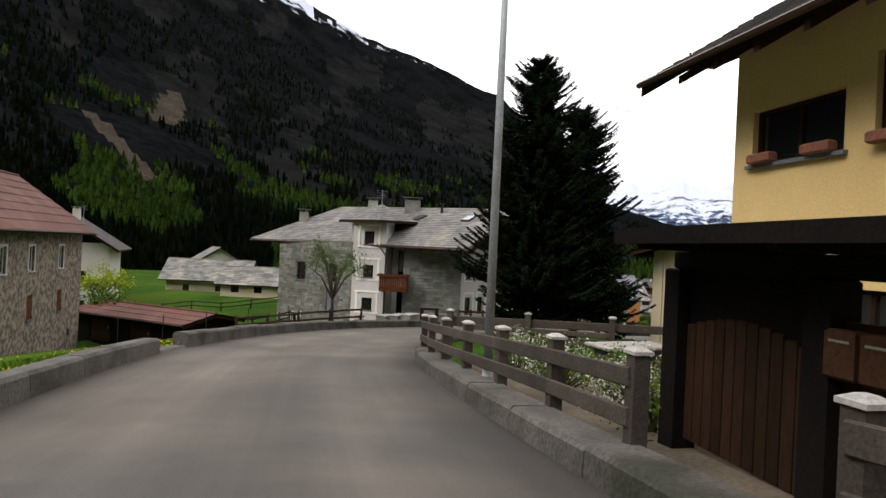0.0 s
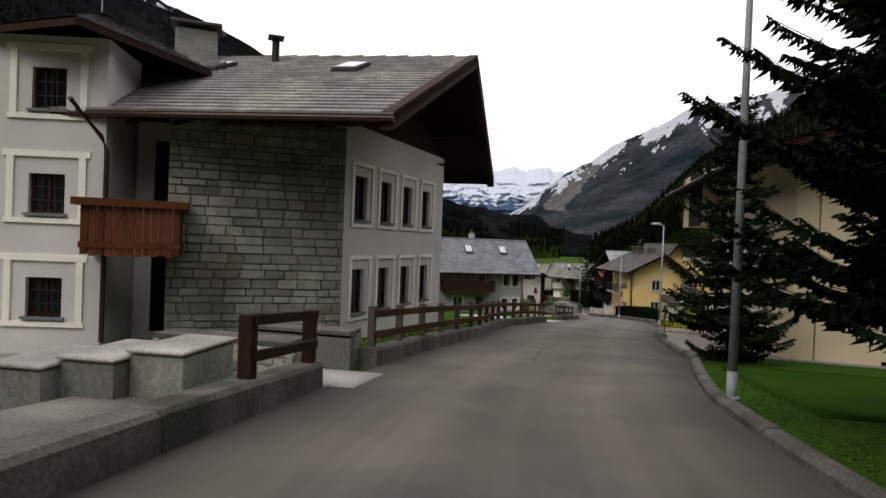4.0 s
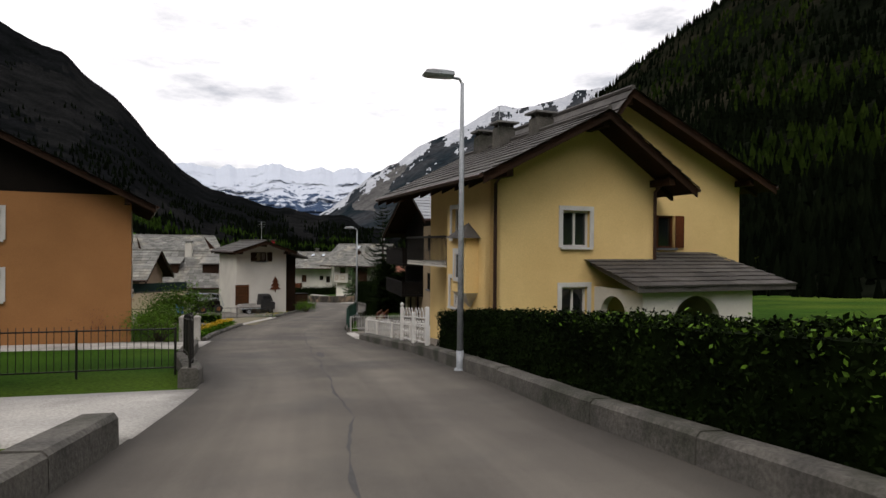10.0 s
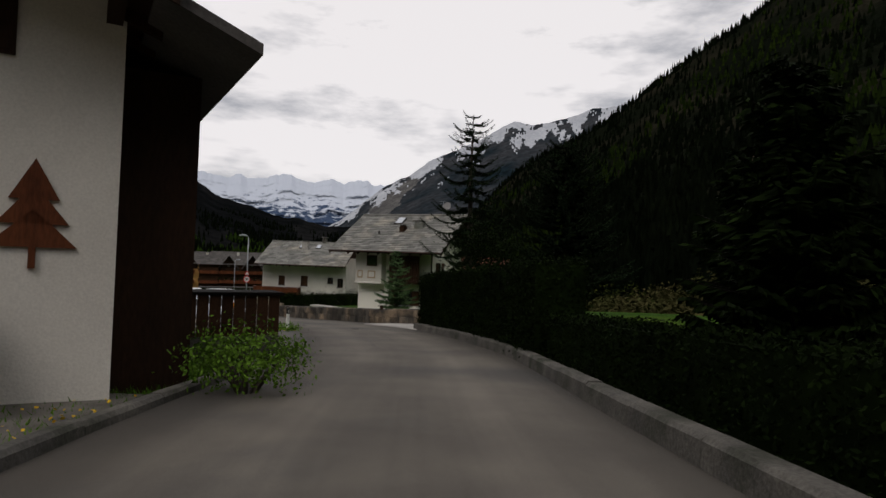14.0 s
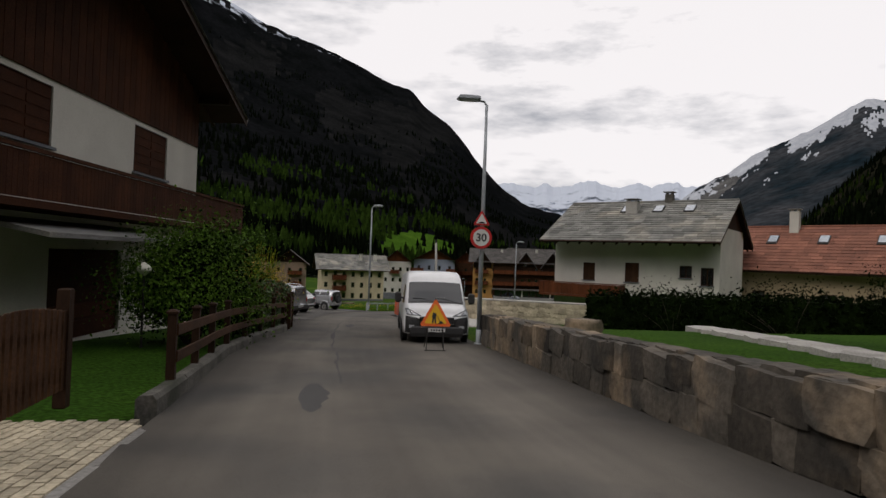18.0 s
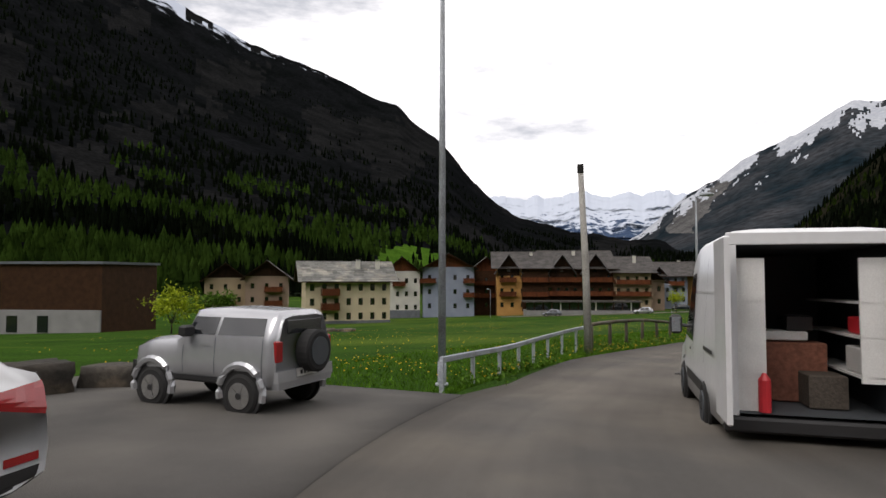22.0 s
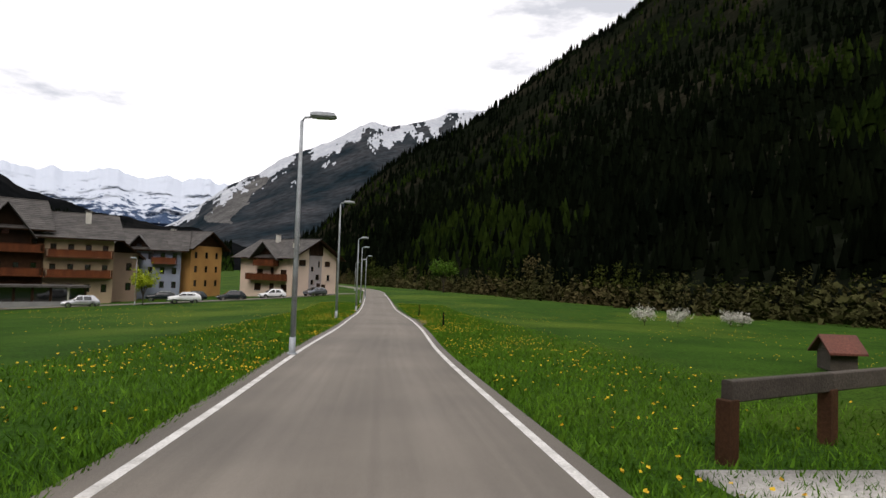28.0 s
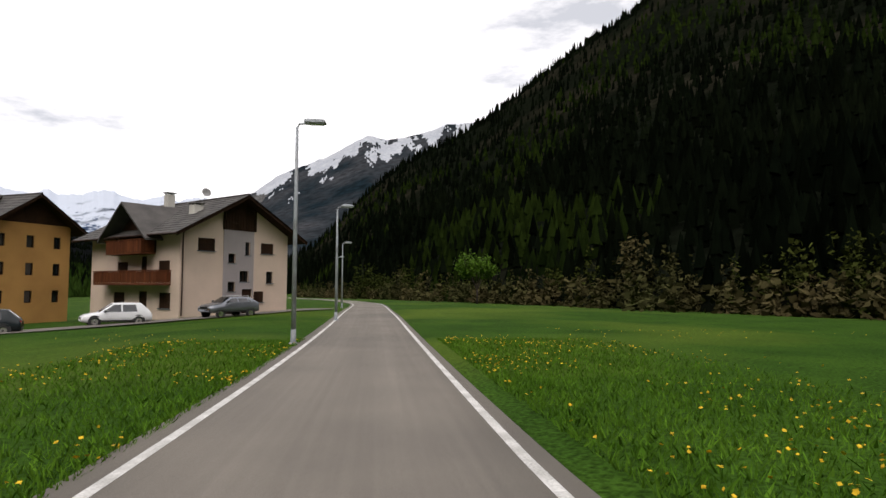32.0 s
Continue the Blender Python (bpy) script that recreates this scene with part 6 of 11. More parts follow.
# white house with blue windows and a red roof
h15 = House("blue_window_house", "white house with blue-framed windows and a red tiled roof", (107.6, 203.4), -33.3, 13, 8.3, -17.0, -10.6, -7.86, PLASTER_WHITE, RED_TILE, "x", (0.9, 1.2), WOOD_ORANGE,
            [("S", 3.0, 3.4, 0.9, 1.2, "w"), ("S", 7.6, 3.4, 0.9, 1.2, "w"), ("S", 2.2, 0.9, 1.5, 1.2, "b"), ("W", 1.25, 3.4, 0.9, 1.2, "w"), ("W", 1.3, 0.7, 0.9, 0.9, "w"), ("W", 3.9, 2.6, 0.9, 2.0, "b"), ("W", 6.0, 2.6, 0.9, 2.0, "b"), ("W", 4.2, 0.3, 0.9, 2.0, "b"), ("W", 6.6, 0.3, 0.9, 2.0, "b")], BLUE_FRAME, BLUE_FRAME)
h15.balcony("W", 2.6, 8.2, 2.35, 1.5, 0.9, WOOD_ORANGE)
h15.balcony("W", 2.0, 8.2, 5.3, 1.0, 0.85, WOOD_ORANGE)
h15.chimney(1.6, 1.4, 7.5, 0.9, 0.6, 0.7, PALE_CONCRETE, IRON)
h15.chimney(2.0, 3.7, 8.7, 0.6, 0.6, 0.6, PALE_CONCRETE, IRON)
h15.downpipe("S", 0.3)
# ochre house at the start with a roofed wooden gate before it
h17 = House("gate_house", "ochre plastered house with flower boxes at a wide window", (8.3, -3.6), -78, 15, 9, 0.5, 7.6, 10.5, PLASTER_YELLOW, SLATE, "x", (1.3, 1.3), None,
            [("S", 1.48, 4.42, 2.0, 1.0, "b"), ("S", 4.0, 4.6, 2.0, 1.2, "b"), ("S", 3.0, 1.0, 1.0, 1.3, "b"), ("S", 8.0, 0.1, 1.0, 2.1, "d"), ("W", 3, 4.4, 1.0, 1.2, "b")], WOOD_DARK)
for u in (0.85, 2.1, 3.3):
    h17_pot = Mesh().box(u - 0.28, u + 0.28, -0.2, -0.02, 4.42, 4.6, 0.03).ob("flower_box", RED_TILE, h17.t, "terracotta flower box on the sill")


# ---- hotels and houses beyond the meadow ----
def hotel(label, corner, turn, length, width, z0, z1, z2, wall, gable, floors, cols, balconies=(), roof=DARK_TILE, axis="y", low=None, over=(1.0, 1.3), name="hotel"):
    fh = (z1 - z0 - 0.6) / floors
    wins = [(key, ln * (i + 0.5) / n, 0.9 + fh * f, 0.74, 1.15, "b") for key, ln, n in (("S", length, cols), ("W", width, 3), ("E", width, 3)) for f in range(floors) for i in range(n)]
    hh = House(name, label, corner, turn, length, width, z0, z1, z2, wall, roof, axis, over, gable, wins, WOOD_DARK, course=0.6, tile=1.6, rafters=False, far=True, deep=2.5)
    for f, a, b in balconies:
        hh.balcony("S", a, b, 0.3 + fh * f, 1.2, 1.0, WOOD_RED)
    if low:
        Mesh().box(-0.04, length + 0.04, -0.06, -0.003, -2.0, 0.75).ob("plinth", low, hh.t)
    return hh


c1 = hotel("large cream apartment house with red-brown balconies", (61.2, 281.0), 8, 14.0, 10, -21.8, -14.0, -11.2, PLASTER_CREAM, None, 3, 7, ((1, 2.4, 5.4), (2, 2.4, 5.4)), STONE_SLAB, "x", PLINTH, name="apartment_house")
c1.chimney(9.0, 3, 9.6)
c1.chimney(12.4, 3, 9.6)
hotel("narrow ochre and pink house in the hotel row", (46.0, 317), 4, 9, 12, -23.4, -13.8, -10.4, PLASTER_PINK, WOOD_DARK, 3, 3, ((1, 4, 8), (2, 4, 8)), name="apartment_house")
hotel("pale house with a dark roof beyond the meadow", (36.0, 324), 10, 9, 12, -23.6, -14.2, -10.8, PLASTER_SAND, WOOD_DARK, 3, 3, ((1, 3, 7),), name="apartment_house")
hotel("grey-white apartment house with stone base", (76.5, 324), -3, 8.5, 12, -22.6, -12.6, -9.2, PLASTER_WHITE, WOOD_RED, 3, 4, ((2, 2, 5),), name="apartment_house", low=PLINTH)
hotel("pale blue apartment house with a boarded brown gable", (85.5, 321.5), -6, 12, 12, -22.2, -11.6, -8.4, PLASTER_BLUE, WOOD_RED, 3, 4, ((1, 9.4, 12), (2, 9.4, 12), (2, -1.0, 3.0)), name="apartment_house")
hotel("brown hotel behind with slab roofs", (98.0, 330), -10, 9, 12, -22.4, -12.5, -9.0, WOOD_BROWN, WOOD_RED, 3, 3, ((1, 0, 9), (2, 0, 9)), STONE_SLAB)
ho = hotel("orange and brown timber hotel with a boarded gable", (103.0, 320.5), -12, 12, 13, -22.0, -11.4, -7.8, PLASTER_HOTEL, WOOD_BROWN, 3, 5, ((1, 5.8, 12), (2, 5.8, 12), (1, 0.6, 4.6), (2, 0.6, 4.6)), axis="x")
ho.cross_gable(0.2, 5.4, 9.8, 13.4, WOOD_DARK, DARK_TILE, 6.5, 1.3, 8.4)
Mesh().box(5.9, 12.0, -0.09, -0.003, 0.0, 10.4).ob("timber_front", WOOD_BROWN, ho.t, "brown boarded front")
ho.chimney(8.5, 5.0, 12.8)
ht = hotel("long dark timber hotel with two gables and balconies", (114.7, 319.3), -9, 16.0, 14, -21.8, -11.4, -7.4, WOOD_BROWN, WOOD_DARK, 3, 8, ((1, 0, 16), (2, 0, 16)), axis="x")
ht.cross_gable(1.0, 6.4, 9.6, 13.2, WOOD_DARK, DARK_TILE, 6.5, 1.3, 7.9)
ht.cross_gable(8.8, 14.4, 9.6, 13.4, WOOD_DARK, DARK_TILE, 6.5, 1.3, 7.9)
ht.chimney(7.6, 5.0, 13.0)
hs_ = hotel("sand-coloured hotel with brown boarded balconies", (130.6, 316.6), -15, 8.6, 14, -21.4, -12.4, -8.9, PLASTER_SAND, WOOD_DARK, 3, 4, ((1, 0.2, 8.4), (2, 0.2, 8.4)), axis="x")
hs_.chimney(5.5, 4.0, 11.4)
hotel("salmon pink house beside the hotels", (138.6, 318), -22, 5.0, 12, -21.2, -14.6, -12.6, PLASTER_PINK, WOOD_DARK, 2, 2, (), name="apartment_house")
hq = hotel("blue-grey house with a dark roof and a small gable", (146.0, 329.6), -30, 9.6, 12, -21.2, -13.2, -10.0, PLASTER_BLUE, PLASTER_BLUE, 3, 5, ((2, 5, 9),), DARK_TILE, "x", name="apartment_house")
hq.cross_gable(1.2, 4.6, 7.9, 10.0, WOOD_DARK, DARK_TILE, 5.0, 1.0, 7.2)
hy = hotel("orange house with a boarded gable and a dark tiled roof", (156.4, 325.2), 20, 8.1, 15, -20.9, -12.6, -9.9, PLASTER_HOTEL, WOOD_DARK, 3, 3, (), axis="y", name="apartment_house")
for z in (2.9, 5.6):
    hy.balcony("E", 4.0, 8.5, z, 1.2, 1.0, WOOD_RED)
hy.chimney(5.0, 9.0, 10.2)
c2 = House("apartment_house", "pinkish cream house with red-brown balconies and a boarded gable", (164.0, 305.56), 4.2, 10.2, 14.0, -20.7, -13.8, -10.95, PLASTER_ROSE, DARK_TILE, "y", (1.1, 1.3), PLASTER_ROSE,
           [("S", 2.2, 5.1, 1.5, 1.0, "c"), ("S", 8.0, 5.1, 1.3, 0.9, "c"), ("S", 4.5, 4.2, 0.7, 0.8, "b"), ("S", 6.0, 4.9, 0.5, 1.1, "b"), ("S", 5.7, 2.7, 0.9, 0.9, "b"), ("S", 8.3, 2.6, 0.7, 1.0, "b"), ("S", 4.5, 1.9, 0.7, 0.8, "b"), ("S", 6.0, 0.1, 1.0, 2.0, "d"), ("S", 7.2, 1.0, 1.0, 0.9, "c"), ("S", 4.4, 0.1, 0.8, 0.7, "b"),
            ("W", 2.0, 0.6, 1.6, 1.2, "c"), ("W", 5.2, 0.7, 1.2, 1.2, "c"), ("W", 9.0, 0.6, 1.8, 1.2, "c"), ("W", 2.2, 2.9, 1.6, 1.4, "c"), ("W", 5.2, 2.8, 0.9, 1.9, "d"), ("W", 8.5, 2.9, 1.6, 1.4, "c")], WOOD_DARK, rafters=False, deep=2.5, course=0.5, tile=0.9)
wall_mesh(Mesh(), lambda u, o, z: (3.7 + u, -0.05 - o, z), 2.9, -1.0, 6.9, [(u - 3.7, z, w, h) for u, z, w, h in ((4.5, 4.2, 0.7, 0.8), (6.0, 4.9, 0.5, 1.1), (5.7, 2.7, 0.9, 0.9), (4.5, 1.9, 0.7, 0.8), (6.0, 0.1, 1.0, 2.0), (4.4, 0.1, 0.8, 0.7))], 0.047).ob("grey_strip", PLASTER_LILAC, c2.t, "grey-lilac rendered strip up the front")
for k in range(12):
    w0, w1 = 3.6 + 0.27 * k, 3.84 + 0.27 * k
    Mesh().box(w0, w1, -0.09, -0.052, 6.9, 9.65 - 0.52 * abs((w0 + w1) / 2 - 5.1)).ob("gable_board", WOOD_DARK, c2.t)
c2.balcony("W", 1.2, 6.4, 2.55, 1.2, 1.0, WOOD_RED)
c2.balcony("W", 6.5, 11.0, 2.55, 1.2, 1.0, WOOD_RED)
c2.balcony("W", 3.5, 9.0, 5.0, 1.2, 1.0, WOOD_RED)
cg = Mesh()
cg.add([(x, y, z) for x in (-0.12, 4.0) for y, z in ((3.4, 5.0), (9.0, 5.0), (9.0, c2.h - 0.3), (6.2, c2.h + 1.9), (3.4, c2.h - 0.3))], [(4, 3, 2, 1, 0), (5, 6, 7, 8, 9), (0, 1, 6, 5), (1, 2, 7, 6), (4, 0, 5, 9)])
cgo = cg.ob("cross_gable", WOOD_DARK, c2.t, "dark boarded gable front")
for ya in (2.4, 10.0):
    Mesh().slab([(-1.5, ya, c2.h - 0.9), (4.5, ya, c2.h - 0.9), (4.5, 6.2, c2.h + 2.15), (-1.5, 6.2, c2.h + 2.15)] if ya < 5 else [(-1.5, 6.2, c2.h + 2.15), (4.5, 6.2, c2.h + 2.15), (4.5, ya, c2.h - 0.9), (-1.5, ya, c2.h - 0.9)], 0.16).ob("gable_roof", DARK_TILE, cgo)
c2.chimney(2.6, 2.2, 8.0, 0.8, 0.8, 0.9)
c2.chimney(4.2, 9.0, 9.3)
c2.aerial(5.1, 5.0, 9.8, 1.4)
c2.dish(5.1, 4.7, 10.5, 0.4)
c2.downpipe("S", 0.15)
lane_pts = [Vector(p) for p in ((100, 306), (120, 303.5), (140, 302.5), (156, 301), (168, 302.8), (179, 307.0))]
lv, lf = [], []
for i, (p, q) in enumerate(zip(lane_pts, lane_pts[1:])):
    for k in range(8):
        c = p.lerp(q, k / 8)
        n = Vector((-(q - p).y, (q - p).x)).normalized() * 2.4
        lv += [(v.x, v.y, gz(v.x, v.y) + 0.05) for v in (c - n, c - n / 3, c + n / 3, c + n)]
lf = [(r * 4 + k, r * 4 + k + 1, r * 4 + 5 + k, r * 4 + 4 + k) for r in range(len(lv) // 4 - 1) for k in range(3)]
flat_mesh("hotel_lane", lv, [f[::-1] for f in lf], ASPHALT_PALE, "pale asphalt lane before the hotels", "road", "structure")
# low glazed terrace along the hotels
tp = thing("terrace_pavilion", "low dark glazed terrace building before the hotels", "building", (108.0, 313.5, gz(118, 312)), -9)
Mesh().box(0, 26, 0, 4.5, -1.5, 0.9).ob("base_wall", PLASTER_GREY, tp, "grey rendered base wall")
Mesh().box(-0.4, 26.4, -0.6, 5.0, 2.75, 3.0).ob("flat_roof", DARK_TILE, tp)
for k in range(13):
    Mesh().box(0.1 + 2.0 * k, 1.8 + 2.0 * k, 0.15, 0.2, 0.9, 2.75).ob("pane", GLASS, tp)
    Mesh().box(1.82 + 2.0 * k, 2.06 + 2.0 * k, 0.08, 0.3, 0.9, 2.75).ob("post", PLASTER_WHITE if k % 4 == 3 else WOOD_DARK, tp)
sch = thing("school_building", "long flat-roofed brown modern building", "building", (6.5, 265.9, gz(22, 262) - 0.5), -14)
Mesh().box(0, 33, 0, 12, -1, 9.2).ob("upper_wall", WOOD_BROWN, sch, "brown clad upper storey")
Mesh().box(10, 33, -0.3, -0.003, 0, 3.6).ob("lower_wall", PLASTER_GREY, sch, "grey rendered lower storey")
Mesh().box(-0.3, 33.3, -0.3, 12.3, 9.2, 9.5).ob("flat_roof", PLINTH, sch)
for k in range(7):
    Mesh().box(2 + 2.6 * k, 4.2 + 2.6 * k, -0.06, -0.003, 5.2, 7.0).ob("window", GLASS, sch)
for k in range(3):
    Mesh().box(17 + 4 * k, 18.4 + 4 * k, -0.36, -0.303, 0.9, 2.9).ob("window", GLASS, sch)


# ---- the big stone-faced house at the first bend ----
sh_z = -2.3
stone_house = thing("stone_house", "large house faced in grey-green stone with a slate roof", "house", (0, 0, 0))


def seg_wall(parent, a, b, z0, z1, holes, material, thick=0.35, name="wall"):
    """A wall between two plan points with openings (u, z, w, h); its outside is on the right going from a to b."""
    a, b = Vector(a), Vector(b)
    t = (b - a).normalized()
    n = Vector((t.y, -t.x))
    wp = lambda u, o, z: (a.x + t.x * u + n.x * o, a.y + t.y * u + n.y * o, z)
    wall_mesh(Mesh(), wp, (b - a).length, z0, z1, holes, thick).ob(name, material, parent)
    return wp, (b - a).length


SH_L, SH_T0, SH_T1, SH_W0, SH_C, SH_G, SH_B = (-10.1, 35.7), (-3.6, 31.9), (-1.05, 31.15), (0.35, 31.25), (4.75, 31.05), (9.6, 36.9), (-4.0, 48.0)
# left wing, tower, entrance recess, right wing, gable front, back
lw_wp, lw_len = seg_wall(stone_house, SH_L, SH_T0, -5.5, 3.4, [(2.0, -3.3, 0.9, 0.8), (5.6, -2.4, 1.0, 2.0), (5.6, 0.2, 0.9, 1.4), (2.4, 0.2, 0.9, 1.4)], MORTAR)
for u, z, w, h, k in ((2.0, -3.3, 0.9, 0.8, "w"), (5.6, -2.4, 1.0, 2.0, "d"), (5.6, 0.2, 0.9, 1.4, "b"), (2.4, 0.2, 0.9, 1.4, "b")):
    window(stone_house, lw_wp, u, z, w, h, k, PLASTER_BRIGHT, PLINTH if k == "d" else WOOD_DARK)
tw_holes = [(1.3, -1.75, 0.85, 0.95), (1.3, 0.75, 0.85, 0.95), (1.3, 3.25, 0.8, 1.0)]
tw_wp, tw_len = seg_wall(stone_house, SH_T0, SH_T1, -5.0, 5.0, tw_holes, PLASTER_PALE)
for u, z, w, h in tw_holes:
    window(stone_house, tw_wp, u, z, w, h, "b", PLASTER_BRIGHT, WOOD_DARK)
    su = Mesh()
    for c0, c1, e0, e1 in ((u - w / 2 - 0.5, u - w / 2 - 0.34, z - 0.12, z + h + 0.4), (u + w / 2 + 0.34, u + w / 2 + 0.5, z - 0.12, z + h + 0.4), (u - w / 2 - 0.6, u + w / 2 + 0.6, z + h + 0.4, z + h + 0.55), (u - w / 2 - 0.55, u + w / 2 + 0.55, z - 0.24, z - 0.12)):
        mapped_box(su, tw_wp, c0, c1, 0.0, 0.05, e0, e1)
    su.ob("surround", PLASTER_BRIGHT, stone_house, "thick white moulded window surround")
    bar = Mesh()
    for k in range(1, 3):
        mapped_box(bar, tw_wp, u - w / 2, u + w / 2, -0.09, -0.07, z + h * k / 3 - 0.01, z + h * k / 3 + 0.01)
        mapped_box(bar, tw_wp, u - w / 2 + w * k / 3 - 0.01, u - w / 2 + w * k / 3 + 0.01, -0.09, -0.07, z, z + h)
    bar.ob("window_grille", IRON, stone_house)
seg_wall(stone_house, SH_T1, (-0.6, 33.3), -5.0, 5.0, [], PLASTER_PALE, name="tower_side")
seg_wall(stone_house, (-4.1, 34.2), SH_T0, -5.0, 5.0, [], PLASTER_PALE, name="tower_side")
rc_wp, _ = seg_wall(stone_house, (-0.6, 33.0), (0.8, 33.0), -5.0, 3.4, [(0.85, -2.35, 0.85, 2.1), (0.85, 1.0, 0.8, 1.9)], PLASTER_PALE, name="entrance_wall")
window(stone_house, rc_wp, 0.85, -2.35, 0.85, 2.1, "d", PLASTER_BRIGHT, WOOD_BLACK)
window(stone_house, rc_wp, 0.85, 1.0, 0.8, 1.9, "b", PLASTER_BRIGHT, WOOD_DARK)
seg_wall(stone_house, (0.35, 33.0), SH_W0, -5.0, 3.4, [], MORTAR, name="entrance_side")
rw_wp, rw_len = seg_wall(stone_house, SH_W0, SH_C, -5.0, 3.4, [], MORTAR, name="right_wall")
gb_holes = [(0.95 + 1.65 * k, z, 0.72, h) for k in range(4) for z, h in ((-1.7, 1.25), (0.95, 1.25))]
gb_wp, gb_len = seg_wall(stone_house, SH_C, SH_G, -5.0, 3.6, gb_holes, PLASTER_PALE, name="gable_wall")
for u, z, w, h in gb_holes:
    window(stone_house, gb_wp, u, z, w, h, "b", PLASTER_BRIGHT, WOOD_DARK)
    su = Mesh()
    for c0, c1, e0, e1 in ((u - w / 2 - 0.24, u - w / 2 - 0.12, z - 0.1, z + h + 0.28), (u + w / 2 + 0.24, u + w / 2 + 0.36, z - 0.1, z + h + 0.28), (u - w / 2 - 0.24, u + w / 2 + 0.36, z + h + 0.28, z + h + 0.38), (u - w / 2 - 0.24, u + w / 2 + 0.36, z - 0.2, z - 0.1)):
        mapped_box(su, gb_wp, c0, c1, 0.0, 0.05, e0, e1)
    su.ob("surround", PLASTER_BRIGHT, stone_house, "white moulded window surround")
seg_wall(stone_house, SH_G, SH_B, -6.0, 3.4, [], PLASTER_PALE, name="back_wall")
seg_wall(stone_house, SH_B, SH_L, -6.0, 3.4, [], PLASTER_PALE, name="end_wall")
# roof: one long ridge, hipped at the far end, with a broad gable overhang
FR, RR, BR = (5.2, 27.8, 3.25), (9.5, 33.6, 6.65), (13.0, 39.8, 3.3)
FL, RL, BL = (-13.0, 37.1, 3.3), (-6.0, 41.2, 6.6), (-5.0, 50.5, 3.3)
rng = random.Random(31)
for quad in ((FR, RR, RL, FL), (BR, BL, RL, RR), (FL, RL, BL)):
    slab = Mesh().slab(list(reversed(quad)) if False else list(quad), 0.2).ob("roof", WOOD_DARK, stone_house)
    if len(quad) == 4:
        a, b, c, d = [Vector(p) for p in quad]
        m = Mesh()
        rows = 22
        up = Vector((0, 0, 1))
        for i in range(rows):
            f0, f1 = i / rows, (i + 1.12) / rows
            lo0, lo1, hi0, hi1 = a.lerp(b, f0), d.lerp(c, f0), a.lerp(b, min(1, f1)), d.lerp(c, min(1, f1))
            n = int((lo1 - lo0).length / 0.42)
            for k in range(n):
                g0, g1 = (k + 0.5 * (i % 2)) / n, min(1, (k + 0.985 + 0.5 * (i % 2)) / n)
                if g0 >= 1:
                    continue
                lift = 0.05 + 0.012 * rng.random()
                m.add([lo0.lerp(lo1, g0) + up * lift, lo0.lerp(lo1, g1) + up * lift, hi0.lerp(hi1, g1) + up * 0.012, hi0.lerp(hi1, g0) + up * 0.012, lo0.lerp(lo1, g0), lo0.lerp(lo1, g1)], [(0, 1, 2, 3), (4, 5, 1, 0)])
        m.ob("roof_tiles", SLATE, slab)
    else:
        Mesh().add([Vector(p) + Vector((0, 0, 0.05)) for p in quad], [(0, 1, 2)]).ob("roof_tiles", SLATE, slab)
for a, b in ((FR, RR), (RR, BR)):
    Mesh().slab([(a[0], a[1], a[2] + 0.06), (a[0] - 0.25, a[1] + 0.14, a[2] + 0.06), (b[0] - 0.25, b[1] + 0.14, b[2] + 0.06), (b[0], b[1], b[2] + 0.06)], 0.42).ob("barge_board", WOOD_DARK, stone_house)
Mesh().tube([(FL[0], FL[1] - 0.05, FL[2] - 0.1), (FR[0], FR[1] - 0.05, FR[2] - 0.12)], 0.07, 6).ob("gutter", COPPER, stone_house)
Mesh().add([(4.6, 31.0, 3.3), (9.7, 37.0, 3.3), (7.2, 34.3, 5.6), (4.4, 31.2, 3.3), (9.5, 37.2, 3.3), (7.0, 34.5, 5.6)], [(0, 1, 2), (5, 4, 3), (0, 3, 4, 1), (1, 4, 5, 2), (2, 5, 3, 0)]).ob("gable_board", WOOD_DARK, stone_house)
for f in (0.02, 0.25, 0.5, 0.75, 0.98):
    p = Vector(FR).lerp(Vector(BR), f)
    zz = 3.0 + 3.2 * (1 - abs(2 * f - 1))
    Mesh().tube([(p.x - 0.2, p.y + 0.1, zz), (p.x - 3.6, p.y + 2.0, zz)], 0.13, 4).ob("purlin", WOOD_DARK, stone_house)
for k in range(17):
    p = Vector(FL).lerp(Vector(FR), (k + 0.5) / 17)
    Mesh().tube([(p.x + 0.1, p.y + 0.2, p.z - 0.25), (p.x + 1.3, p.y + 2.2, p.z + 0.55)], 0.07, 4).ob("rafter", WOOD_DARK, stone_house)
# tower roof
ap = (-1.75, 34.1, 6.5)
tr_c = [(-4.9, 32.6, 5.05), (-1.5, 29.9, 5.05), (1.2, 34.0, 5.2), (-2.2, 36.8, 5.2)]
for i in range(4):
    Mesh().slab([tr_c[i], tr_c[(i + 1) % 4], ap], 0.16).ob("tower_roof", WOOD_DARK, stone_house, "low hipped slate tower roof")
tt_ = Mesh()
for i in range(4):
    a, b = Vector(tr_c[i]), Vector(tr_c[(i + 1) % 4])
    for r in range(9):
        f0, f1 = r / 9, min(1, (r + 1.1) / 9)
        n = max(1, int((b - a).length * (1 - f0) / 0.42))
        for k in range(n):
            q = [a.lerp(Vector(ap), f).lerp(b.lerp(Vector(ap), f), g) + Vector((0, 0, z)) for f, g, z in ((f0, k / n, 0.055), (f0, (k + 0.97) / n, 0.055), (f1, (k + 0.97) / n, 0.014), (f1, k / n, 0.014))]
            tt_.add(q, [(0, 1, 2, 3)])
tt_.ob("tower_tiles", SLATE, stone_house)
